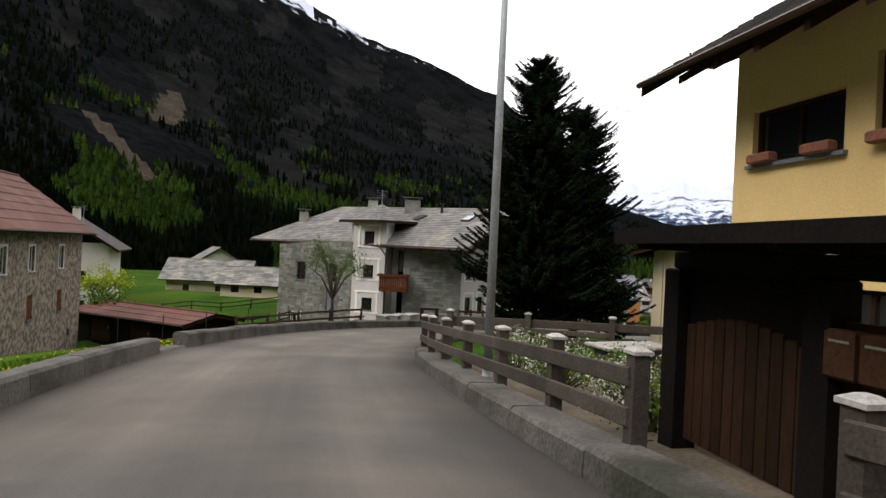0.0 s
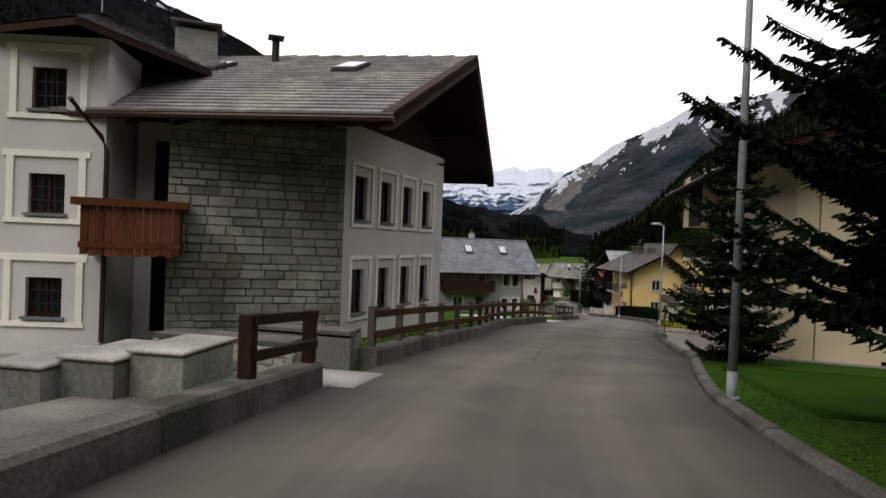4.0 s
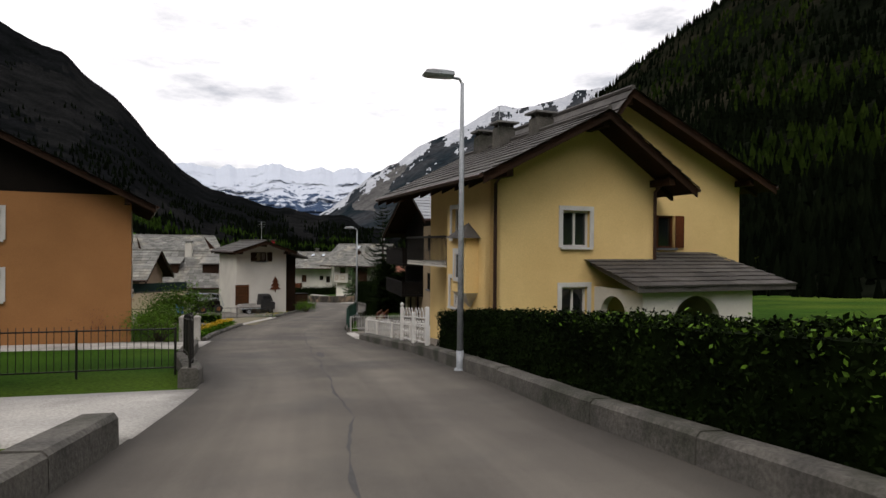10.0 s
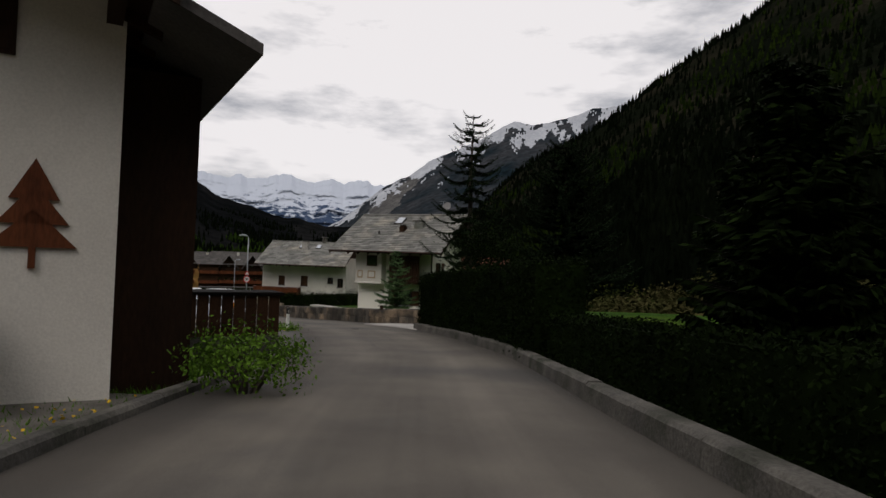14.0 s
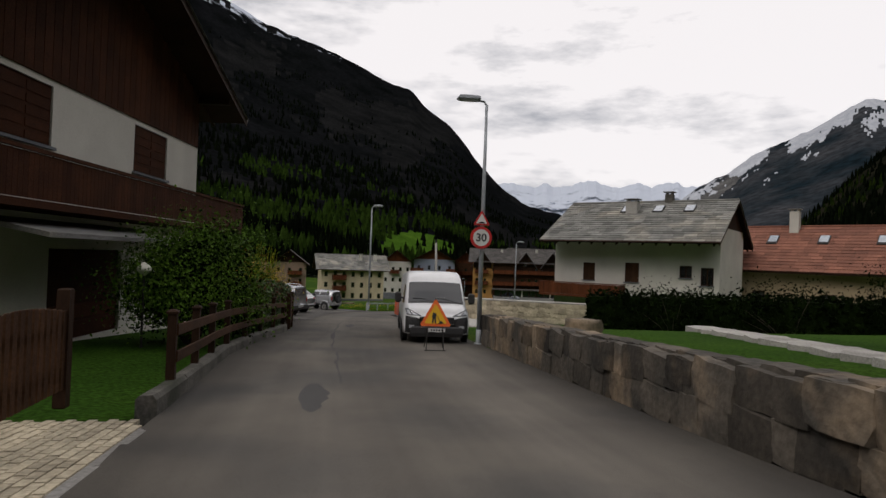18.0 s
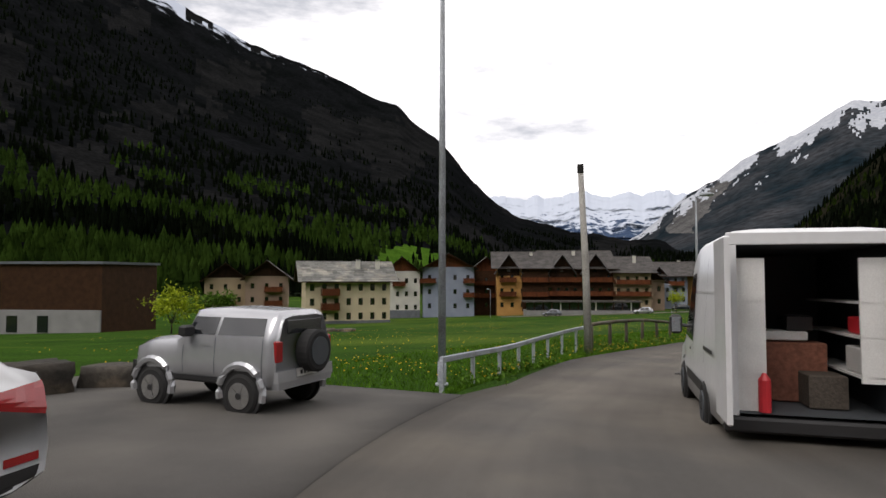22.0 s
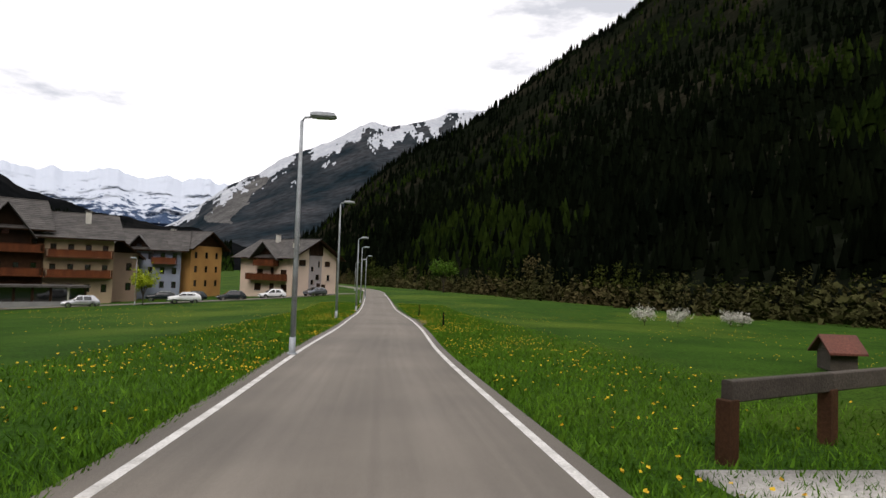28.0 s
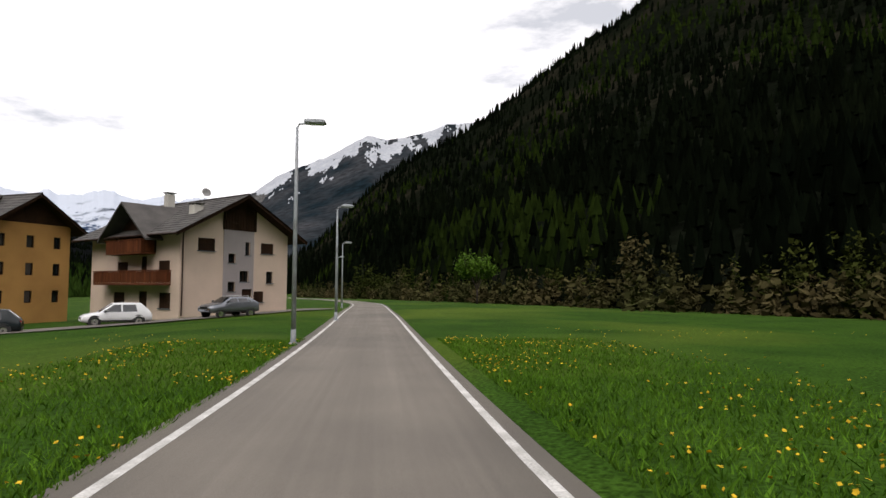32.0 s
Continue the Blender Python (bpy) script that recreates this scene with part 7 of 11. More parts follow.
# chimneys, vent, roof windows
for x, y, z, w in ((0.6, 37.2, 6.2, 1.3), (-3.0, 39.4, 6.2, 0.8), (-9.0, 39.2, 4.9, 0.7)):
    c = Mesh().box(x - w / 2, x + w / 2, y - w * 0.4, y + w * 0.4, z - 1.2, z + 1.0, 0.03).ob("chimney", STONEWORK, stone_house)
    Mesh().box(x - w / 2 - 0.15, x + w / 2 + 0.15, y - w * 0.4 - 0.15, y + w * 0.4 + 0.15, z + 1.15, z + 1.23).ob("cap", DARK_TILE, c)
    Mesh().box(x - w / 2 + 0.05, x - w / 2 + 0.2, y - 0.1, y + 0.1, z + 1.0, z + 1.16).box(x + w / 2 - 0.2, x + w / 2 - 0.05, y - 0.1, y + 0.1, z + 1.0, z + 1.16).ob("cap_post", STONEWORK, c)
Mesh().tube([(3.1, 35.6, 5.6), (3.1, 35.6, 6.9)], 0.12, 8).ob("vent_pipe", IRON, stone_house)
Mesh().box(2.85, 3.35, 35.35, 35.85, 6.9, 6.96).ob("vent_cap", IRON, stone_house)
for f, g in ((0.62, 0.18), (0.62, 0.42), (0.6, 0.74)):
    p = Vector(FR).lerp(Vector(FL), g).lerp(Vector(RR).lerp(Vector(RL), g), f)
    e, v = (Vector(FL) - Vector(FR)).normalized(), (Vector(RR).lerp(Vector(RL), g) - Vector(FR).lerp(Vector(FL), g)).normalized()
    q = [p - e * 0.38, p + e * 0.38, p + e * 0.38 + v * 1.0, p - e * 0.38 + v * 1.0]
    s_ = Mesh().slab([(c.x, c.y, c.z + 0.16) for c in q], 0.14).ob("skylight", IRON, stone_house)
    q = [p - e * 0.31 + v * 0.07, p + e * 0.31 + v * 0.07, p + e * 0.31 + v * 0.93, p - e * 0.31 + v * 0.93]
    Mesh().slab([(c.x, c.y, c.z + 0.185) for c in q], 0.02).ob("pane", SKYLIGHT, s_)
ae = Mesh().tube([(-1.75, 34.1, 6.4), (-1.75, 34.1, 7.7)], 0.02, 5)
for k in range(4):
    ae.tube([(-2.15, 34.1, 7.6 - 0.18 * k), (-1.35, 34.1, 7.6 - 0.18 * k)], 0.009, 4)
ae.ob("aerial", GALVANISED, stone_house)
# wooden entrance balcony, downpipe
bal = Mesh().box(-1.35, 0.75, 29.95, 31.2, 0.0, 0.14).ob("balcony", WOOD_RED, stone_house, "carved reddish wooden balcony over the entrance")
for k in range(13):
    Mesh().box(-1.3 + 0.158 * k, -1.165 + 0.158 * k, 29.97, 30.02, -0.15 - 0.03 * (k % 2), 0.95).ob("board", WOOD_RED, bal)
for x in (-1.33, 0.68):
    for k in range(7):
        Mesh().box(x, x + 0.05, 30.05 + 0.16 * k, 30.19 + 0.16 * k, -0.15, 0.95).ob("board", WOOD_RED, bal)
Mesh().box(-1.5, 0.9, 29.88, 30.08, 0.95, 1.12).ob("hand_rail", WOOD_RED, bal)
Mesh().box(-1.45, -1.25, 30.08, 31.2, 0.95, 1.12).ob("hand_rail", WOOD_RED, bal)
Mesh().box(0.65, 0.85, 30.08, 31.2, 0.95, 1.12).ob("hand_rail", WOOD_RED, bal)
Mesh().tube([(-1.6, 30.0, 3.3), (-1.1, 30.9, 2.6), (-1.0, 31.0, 2.3), (-1.0, 31.0, -2.3)], 0.06, 7).ob("downpipe", COPPER, stone_house)


def stone_face(parent, wp, length, z0, z1, holes, rng, single=300):
    """Roughly squared stones over a wall, the first as parts and the rest joined."""
    rest, count = Mesh(), 0
    z = z0
    while z < z1 - 0.05:
        h = rng.uniform(0.13, 0.3)
        u = -rng.random() * 0.3
        while u < length:
            w = rng.uniform(0.25, 0.75)
            a, b, c, d = max(0, u) + 0.008, min(length, u + w) - 0.008, z + 0.008, min(z1, z + h) - 0.008
            u += w
            if b - a < 0.06 or d - c < 0.04 or any(a < hu + hw / 2 and b > hu - hw / 2 and c < hz + hh and d > hz for hu, hz, hw, hh in holes):
                continue
            o = rng.uniform(0.025, 0.075)
            m = rest if count >= single else Mesh()
            k = 0.015
            vs = [wp(a, 0.001, c), wp(b, 0.001, c), wp(b, 0.001, d), wp(a, 0.001, d), wp(a + k, o, c + k), wp(b - k, o, c + k), wp(b - k, o + rng.uniform(-0.012, 0.012), d - k), wp(a + k, o, d - k)]
            m.add(vs, [(4, 5, 6, 7), (0, 1, 5, 4), (1, 2, 6, 5), (2, 3, 7, 6), (3, 0, 4, 7)])
            if m is not rest:
                m.ob("facing_stone", STONEWORK, parent)
            count += 1
        z += h
    if rest.v:
        tagged(rest.ob("stone_facing", STONEWORK, parent), kind="stuff")


stone_face(stone_house, rw_wp, rw_len, -3.0, 3.3, [], random.Random(3))
stone_face(stone_house, lw_wp, lw_len, -4.6, 3.3, [(2.0, -3.3, 0.9, 0.8), (5.6, -2.4, 1.0, 2.0), (5.6, 0.2, 0.9, 1.4), (2.4, 0.2, 0.9, 1.4)], random.Random(4), 60)


# ---- roadside furniture: lamps, signs, fences, stone walls ----
def beam(a, b, w, h, bevel=0.012):
    """A squared bar between two points: w across, h upright."""
    a, b = Vector(a), Vector(b)
    t = (b - a).normalized()
    side = t.cross(Vector((0, 0, 1)))
    side = side.normalized() if side.length > 1e-4 else Vector((1, 0, 0))
    up = side.cross(t)
    m = Mesh()
    c = min(bevel, w / 4, h / 4)
    sec = [(-w / 2 + c, -h / 2), (w / 2 - c, -h / 2), (w / 2, -h / 2 + c), (w / 2, h / 2 - c), (w / 2 - c, h / 2), (-w / 2 + c, h / 2), (-w / 2, h / 2 - c), (-w / 2, -h / 2 + c)]
    vs = [p + side * u + up * v for p in (a, b) for u, v in sec]
    m.add(vs, [tuple(range(8)), tuple(reversed(range(8, 16)))] + [(i, 8 + i, 8 + (i + 1) % 8, (i + 1) % 8) for i in range(8)])
    return m


def put(name, data, parent, at, turn=0.0, scale=(1, 1, 1), label=""):
    """A piece on shared mesh data, at a place in its parent's own frame."""
    o = new(name, data)
    o.parent = parent
    o.location = at
    o.rotation_euler = (0, 0, radians(turn))
    o.scale = scale
    return tagged(o, label)


def along(s0, s1, d, step, dz=0.0, on_ground=False):
    n = max(1, round((s1 - s0) / step))
    out = []
    for i in range(n + 1):
        s = s0 + (s1 - s0) * i / n
        x, y, z = road_pt(s, d(s) if callable(d) else d)
        out.append((x, y, (gz(x, y) if on_ground else z) + dz))
    return out


def between(a, b, step, dz=0.0):
    n = max(1, round(math.dist(a, b) / step))
    return [(a[0] + (b[0] - a[0]) * i / n, a[1] + (b[1] - a[1]) * i / n, gz(a[0] + (b[0] - a[0]) * i / n, a[1] + (b[1] - a[1]) * i / n) + dz) for i in range(n + 1)]


def fence(name, label, pts, post, post_h, rails, material, rail_mat=None, cap=None, round_rail=0.0, offset=0.0, group="", sink=0.15, category="fence", plumb=0.0):
    """Posts at the points with rails between them: rails are (height, thickness, width)."""
    base = thing(name, label, category, pts[0], 0, group)
    o = Vector(pts[0])
    loc = [Vector(p) - o for p in pts]
    if round_rail:
        pd = Mesh().tube([(0, 0, -sink), (0, 0, post_h * 0.5), (0, 0, post_h)], [post / 2, post * 0.47, post * 0.44], 9).data("post", material, True)
    else:
        pd = Mesh().box(-post / 2, post / 2, -post / 2, post / 2, -sink, post_h, 0.01).data("post", material)
    cd = Mesh().loft([((-post / 2 - 0.02,) * 2, (post / 2 + 0.02,) * 2, post_h), ((-post / 2 - 0.02,) * 2, (post / 2 + 0.02,) * 2, post_h + 0.03), ((-post / 4,) * 2, (post / 4,) * 2, post_h + 0.06)]).data("post_cap", cap) if cap else None
    for i, p in enumerate(loc):
        q = loc[min(i + 1, len(loc) - 1)] - loc[max(i - 1, 0)]
        a = math.degrees(math.atan2(q.y, q.x))
        k = put("post", pd, base, p, a)
        k.rotation_euler = (radians(random.uniform(-plumb, plumb)), radians(random.uniform(-plumb, plumb)), radians(a))
        if cd:
            put("post_cap", cd, base, p, a)
    for p, q in zip(loc, loc[1:]):
        t = (q - p).normalized()
        side = Vector((-t.y, t.x, 0)) * offset
        for z, w, h in rails:
            up = Vector((0, 0, z))
            wob = Vector((0, 0, random.uniform(-plumb, plumb) * 0.012))
            if round_rail:
                Mesh().tube([p + up - t * 0.04, (p + q) / 2 + up + wob, q + up + t * 0.04], [round_rail, round_rail * 0.93, round_rail * 0.98], 9).ob("rail", rail_mat or material, base, smooth=True)
            else:
                beam(p + up + side - t * 0.02, q + up + side + t * 0.02 + wob, w, h).ob("rail", rail_mat or material, base)
    return base


def railing(name, label, pts, height, bar_step, material, bar=0.016, lift=0.12, post=0.045, spike=0.0, group="", category="railing"):
    """An iron railing: posts, two rails, upright bars."""
    base = thing(name, label, category, pts[0], 0, group)
    o = Vector(pts[0])
    loc = [Vector(p) - o for p in pts]
    pd = Mesh().box(-post / 2, post / 2, -post / 2, post / 2, -0.05, height + 0.04, 0.006).data("post", material)
    bd = Mesh().tube([(0, 0, lift), (0, 0, height + spike)], bar / 2, 6).data("bar", material)
    for p in loc:
        put("post", pd, base, p)
    for p, q in zip(loc, loc[1:]):
        for z in (lift, height):
            beam(p + Vector((0, 0, z)), q + Vector((0, 0, z)), 0.035, 0.03, 0.005).ob("rail", material, base)
        n = max(2, round((q - p).length / bar_step))
        for i in range(1, n):
            put("bar", bd, base, p.lerp(q, i / n))
    return base


def street_lamp(x, y, top, facing, z0=None, label="tall galvanised street lamp with a flat head", group="street lamps along the road", arm=0.35, r=0.075):
    z = gz(x, y) if z0 is None else z0
    h = top - z
    b = thing("street_lamp", label, "street lamp", (x, y, z), facing, group)
    Mesh().tube([(0, 0, -0.2), (0, 0, 0.45)], r * 1.12, 12).disc((0, 0, 0.02), r * 1.7, "z", 0.05, 14).ob("base_collar", GALVANISED, b, smooth=True)
    Mesh().tube([(0, 0, 0.4), (0, 0, h * 0.6), (0, 0, h - 0.12)], [r, r * 0.8, r * 0.55], 12).ob("pole", GALVANISED, b, "grey galvanised pole", True)
    Mesh().tube([(0, 0, h - 0.15), (arm * 0.2, 0, h - 0.03), (arm, 0, h)], r * 0.45, 8).ob("arm", GALVANISED, b, smooth=True)
    hd = Mesh()
    hd.loft([((arm - 0.1, -0.11), (arm + 0.5, 0.11), h - 0.03), ((arm - 0.14, -0.15), (arm + 0.56, 0.15), h + 0.02), ((arm - 0.12, -0.14), (arm + 0.5, 0.14), h + 0.1), ((arm, -0.07), (arm + 0.32, 0.07), h + 0.14)])
    head = hd.ob("lamp_head", GALVANISED, b, "pale grey lamp head")
    Mesh().box(arm + 0.02, arm + 0.46, -0.09, 0.09, h - 0.045, h - 0.031).ob("diffuser", LAMP_CLEAR, head)
    return b


def facing_road(s, side):
    return road_turn(s) + (90 if side < 0 else -90)


for x, y, top, s, side in ((3.5, -5.8, 9.0, 9.5, -1), (9.6, 22.2, 6.5, 41, -1), (31.4, 51.0, 2.2, 76, -1), (41.2, 69.6, -0.5, 98, -1), (54.65, 98.95, -3.05, 130.5, -1), (72.12, 159.7, -6.4, 194, -1), (69.53, 189.37, -7.4, 223, 1),
                           (85.95, 207.75, -9.15, 245, 1), (99.06, 222.1, -10.6, 266.6, 1), (110.8, 232.8, 6.3, 282.5, 1), (126.75, 249.9, 7.4, 306, 1), (138.8, 261.4, 6.64, 324, 1), (153.0, 276.4, 6.95, 342, 1), (163.6, 287.0, 6.3, 361, 1), (182.0, 308.0, 6.5, 386, 1), (197, 326.5, 6.5, 410, 1)):
    street_lamp(x, y, top if s < 280 else gz(x, y) + top, facing_road(s, side))
for x, y, top in ((62.0, 299.0, -17.0), (98.0, 306.0, -16.5), (136.0, 300.0, -15.5)):
    street_lamp(x, y, top, 200, label="small dark street lamp by the hotels", group="small lamps by the hotels", r=0.05)

# the leaning pole in the meadow
pb = thing("utility_pole", "weathered concrete pole without wires in the meadow", "pole", (75.92, 197.9, gz(75.9, 197.9)))
Mesh().tube([(0, 0, -0.3), (-0.07, 0.04, 3), (-0.2, 0.12, 6.4)], [0.14, 0.12, 0.095], 12).ob("shaft", PALE_CONCRETE, pb, smooth=True)
Mesh().tube([(-0.195, 0.115, 6.15), (-0.2, 0.12, 6.45)], 0.11, 12).ob("iron_band", IRON, pb)


# ---- signs ----
def triangle(r, y, thick=0.02):
    pts = [(r * math.sin(2 * math.pi * k / 3), r * math.cos(2 * math.pi * k / 3)) for k in range(3)]
    out = []
    for i in range(3):
        p, a, b = Vector(pts[i]), Vector(pts[i - 1]), Vector(pts[(i + 1) % 3])
        out += [p + (a - p) * 0.06, p + (b - p) * 0.06]
    m = Mesh()
    return m.add([(p.x, y + dy, p.y) for dy in (-thick / 2, thick / 2) for p in out], [tuple(range(6)), tuple(reversed(range(6, 12)))] + [(i, 6 + i, 6 + (i + 1) % 6, (i + 1) % 6) for i in range(6)])


def lettering(text, size, at, material, parent, name="number", turn=0):
    """Raised characters facing -y in the parent's frame."""
    c = bpy.data.curves.new(name, "FONT")
    c.body, c.size, c.align_x, c.align_y, c.extrude = text, size, "CENTER", "CENTER", 0.003
    c.offset = size * 0.02
    tmp = bpy.data.objects.new(name, c)
    scene.collection.objects.link(tmp)
    me = bpy.data.meshes.new_from_object(tmp.evaluated_get(bpy.context.evaluated_depsgraph_get()))
    bpy.data.objects.remove(tmp)
    bpy.data.curves.remove(c)
    me.materials.clear()
    me.materials.append(material)
    o = new(name, me)
    o.parent = parent
    o.matrix_local = pose(*at, 90, 0, turn)
    return tagged(o)


turn30 = road_turn(188) - 90
s30 = thing("speed_sign", "round thirty speed limit sign below a hump warning triangle", "road sign", (72.06 + 0.06 * math.sin(radians(turn30)), 159.7 - 0.10, -13.77), turn30)
zc = 3.24
disc = Mesh().disc((0, -0.03, zc), 0.33, "y", 0.02, 32).ob("speed_disc", SIGN_RED, s30, "round red-rimmed white plate")
Mesh().disc((0, -0.043, zc), 0.25, "y", 0.008, 32).ob("white_field", SIGN_WHITE, disc)
lettering("30", 0.33, (0, -0.05, zc - 0.01), SIGN_BLACK, disc)
tri_p = triangle(0.30, -0.03)
tri_p.v = [(x, y, z + zc + 0.52) for x, y, z in tri_p.v]
tri_ob = tri_p.ob("warning_triangle", SIGN_RED, s30, "red-edged white triangle with a hump")
tw = triangle(0.205, -0.043, 0.008)
tw.v = [(x, y, z + zc + 0.52) for x, y, z in tw.v]
tw.ob("white_field", SIGN_WHITE, tri_ob)
hump = Mesh()
arc = [(-0.105 + 0.014 * k, 0.035 * math.sin(math.pi * k / 15)) for k in range(16)]
hump.add([(x, -0.051, zc + 0.44 + z) for x, z in arc] + [(x, -0.051, zc + 0.425) for x, z in reversed(arc)], [tuple(range(32))])
hump.ob("hump_symbol", SIGN_BLACK, tri_ob)
for z in (zc, zc + 0.5):
    Mesh().box(-0.09, 0.09, -0.02, 0.14, z - 0.02, z + 0.02).ob("clamp", GALVANISED, s30)

tb = road_turn(266) - 90
sb = thing("sign_backs", "grey backs of two road signs on a pole", "road sign", (99.06, 222.1, gz(99.06, 222.1)), tb)
tp = triangle(0.34, 0.1)
tp.v = [(x, y, z + 3.22) for x, y, z in tp.v]
tp.ob("triangle_plate", SIGN_GREY, sb)
Mesh().disc((0, 0.1, 2.68), 0.35, "y", 0.02, 28).ob("round_plate", SIGN_GREY, sb)
Mesh().box(-0.09, 0.09, -0.09, 0.095, 2.7, 2.78).ob("clamp", GALVANISED, sb)

# roadworks triangle on its folding stand
ws = thing("roadworks_sign", "orange roadworks triangle on a folding wire stand", "road sign", (70.52, 157.6, gz(70.52, 157.6)), road_turn(190) - 96)
wt = triangle(0.49, 0.0, 0.015)
wt.v = [(x, y + z * 0.18, z + 0.885) for x, y, z in wt.v]
wtri = wt.ob("triangle_plate", SIGN_ORANGE, ws, "orange-rimmed triangle")
wf = triangle(0.35, -0.012, 0.008)
wf.v = [(x, y + z * 0.18, z + 0.885) for x, y, z in wf.v]
wf.ob("yellow_field", SIGN_YELLOW, wtri)
sym = Mesh()
for poly in ([(-0.12, -0.16), (-0.08, -0.16), (-0.04, 0.02), (-0.09, 0.05)], [(-0.02, -0.16), (0.02, -0.16), (0.0, 0.0), (-0.06, 0.04)], [(-0.12, 0.02), (0.0, 0.0), (0.03, 0.12), (-0.08, 0.17)], [(0.03, 0.1), (0.05, 0.08), (0.15, -0.13), (0.13, -0.14)], [(0.08, -0.17), (0.24, -0.17), (0.2, -0.1), (0.14, -0.09)]):
    sym.add([(x * 0.85, -0.03 + z * 0.18, z * 0.85 + 0.86) for x, z in poly], [(0, 1, 2, 3)])
sym.ob("work_symbol", SIGN_BLACK, wtri)
Mesh().tube([(-0.23, -0.12, 0.02), (-0.2, 0.05, 0.7)], 0.012, 6).ob("front_leg", IRON, ws)
Mesh().tube([(0.23, -0.12, 0.02), (0.2, 0.05, 0.7)], 0.012, 6).ob("front_leg", IRON, ws)
Mesh().tube([(-0.28, -0.12, 0.02), (0.28, -0.12, 0.02)], 0.012, 6).ob("foot_bar", IRON, ws)
Mesh().tube([(-0.25, 0.45, 0.02), (-0.2, 0.06, 0.66)], 0.012, 6).ob("rear_leg", IRON, ws)
Mesh().tube([(0.25, 0.45, 0.02), (0.2, 0.06, 0.66)], 0.012, 6).ob("rear_leg", IRON, ws)

# orange barrier panels with a blue arrow sign before the second van
bz = gz(72, 180)
for k, (x, y, a) in enumerate(((71.5, 180.2, 4), (72.25, 180.08, -10), (71.08, 180.62, 100))):
    bp = thing("barrier_panel", "orange perforated plastic barrier panel closing the roadside", "barrier", (x, y, bz), a, "orange barrier panels")
    bp.scale = (0.78, 1, 1)
    Mesh().box(-0.52, 0.52, -0.015, 0.015, 0.12, 0.2).ob("bottom_bar", NET_ORANGE, bp)
    Mesh().box(-0.52, 0.52, -0.015, 0.015, 0.92, 1.02).ob("top_bar", NET_ORANGE, bp)
    for i in range(9):
        Mesh().box(-0.52, 0.52, -0.01, 0.01, 0.235 + 0.077 * i, 0.285 + 0.077 * i).ob("slat", NET_ORANGE, bp)
    for i in range(5):
        Mesh().box(-0.52 + 0.25 * i, -0.48 + 0.25 * i, -0.013, 0.013, 0.2, 0.92).ob("upright", NET_ORANGE, bp)
    for i in (-0.5, 0.5):
        Mesh().tube([(i, 0, 0), (i, 0, 1.08)], 0.018, 7).ob("post", GALVANISED, bp)
        Mesh().box(i - 0.05, i + 0.05, -0.25, 0.25, 0.0, 0.04, 0.01).ob("foot", RUBBER, bp)
ba = thing("arrow_sign", "round blue sign with a white arrow at the barrier", "road sign", (71.5, 179.95, bz), 5)
bd = Mesh().disc((0, 0, 0.88), 0.31, "y", 0.015, 28).ob("blue_disc", SIGN_BLUE, ba)
ar = Mesh()
ar.add([(x * 0.7071 - z * 0.7071, -0.012, 0.88 + x * 0.7071 + z * 0.7071) for x, z in ((0.2, 0.04), (-0.05, 0.04), (-0.05, 0.12), (-0.22, 0.0), (-0.05, -0.12), (-0.05, -0.04), (0.2, -0.04))], [tuple(range(7))])
ar.ob("white_arrow", SIGN_WHITE, bd)
Mesh().tube([(0, 0.03, 0.02), (0, 0.03, 1.1)], 0.015, 7).ob("post", GALVANISED, ba)
Mesh().box(-0.2, 0.2, -0.12, 0.18, 0, 0.04, 0.01).ob("foot", RUBBER, ba)

# ---- fences at the start ----
fence("garden_fence", "weathered grey wooden fence with capped posts on a low wall", along(4.9, 16.0, lambda s: -2.92 + 0.5 * min(1, max(0, (s - 7) / 9)), 1.85, 0.26), 0.15, 0.8, [(0.6, 0.05, 0.17), (0.25, 0.05, 0.17)], WOOD_GREY, cap=PALE_CONCRETE, offset=0.08)
fence("garden_fence", "weathered grey wooden fence beside the roofed gate", along(-9.5, 2.55, lambda s: -2.85, 1.75, 0.24), 0.15, 0.78, [(0.62, 0.05, 0.18), (0.26, 0.05, 0.18)], WOOD_GREY, cap=PALE_CONCRETE, offset=0.08)
fence("garden_fence", "second grey wooden fence behind the shrubs", between((3.1, 1.1), (13.0, -2.4), 2.25, 0.05), 0.14, 1.18, [(0.95, 0.05, 0.2), (0.55, 0.05, 0.17)], WOOD_GREY, cap=PALE_CONCRETE, offset=0.07)
fence("rail_fence", "short weathered plank rail by the spruces", between((4.0, 6.95), (8.6, 5.4), 2.4), 0.14, 0.78, [(0.72, 0.06, 0.18)], WOOD_GREY, offset=-0.09)
# roofed gate
gx, gy, ggz = road_pt(4.85, -3.9)
gate = thing("roofed_gate", "dark wooden garden gate under a small sheet roof", "gate", (gx, gy, ggz), road_turn(4.85))
for x in (-0.95, 0.95):
    Mesh().box(x - 0.13, x + 0.13, -0.13, 0.13, -0.1, 1.8, 0.02).ob("post", WOOD_BLACK, gate)
Mesh().box(-2.2, 1.0, -0.08, 0.08, 1.8, 1.98, 0.02).ob("lintel", WOOD_BLACK, gate)
for x in (-1.9, -1.1, -0.2, 0.7):
    Mesh().box(x - 0.05, x + 0.05, -0.6, 0.65, 1.98, 2.08).ob("rafter", WOOD_BLACK, gate)
Mesh().slab([(-2.6, 0.7, 2.15), (-2.6, -0.7, 2.22), (1.05, -0.7, 2.22), (1.05, 0.7, 2.15)], 0.07).ob("roof_sheet", GALVANISED, gate, "thin grey metal roof sheet")
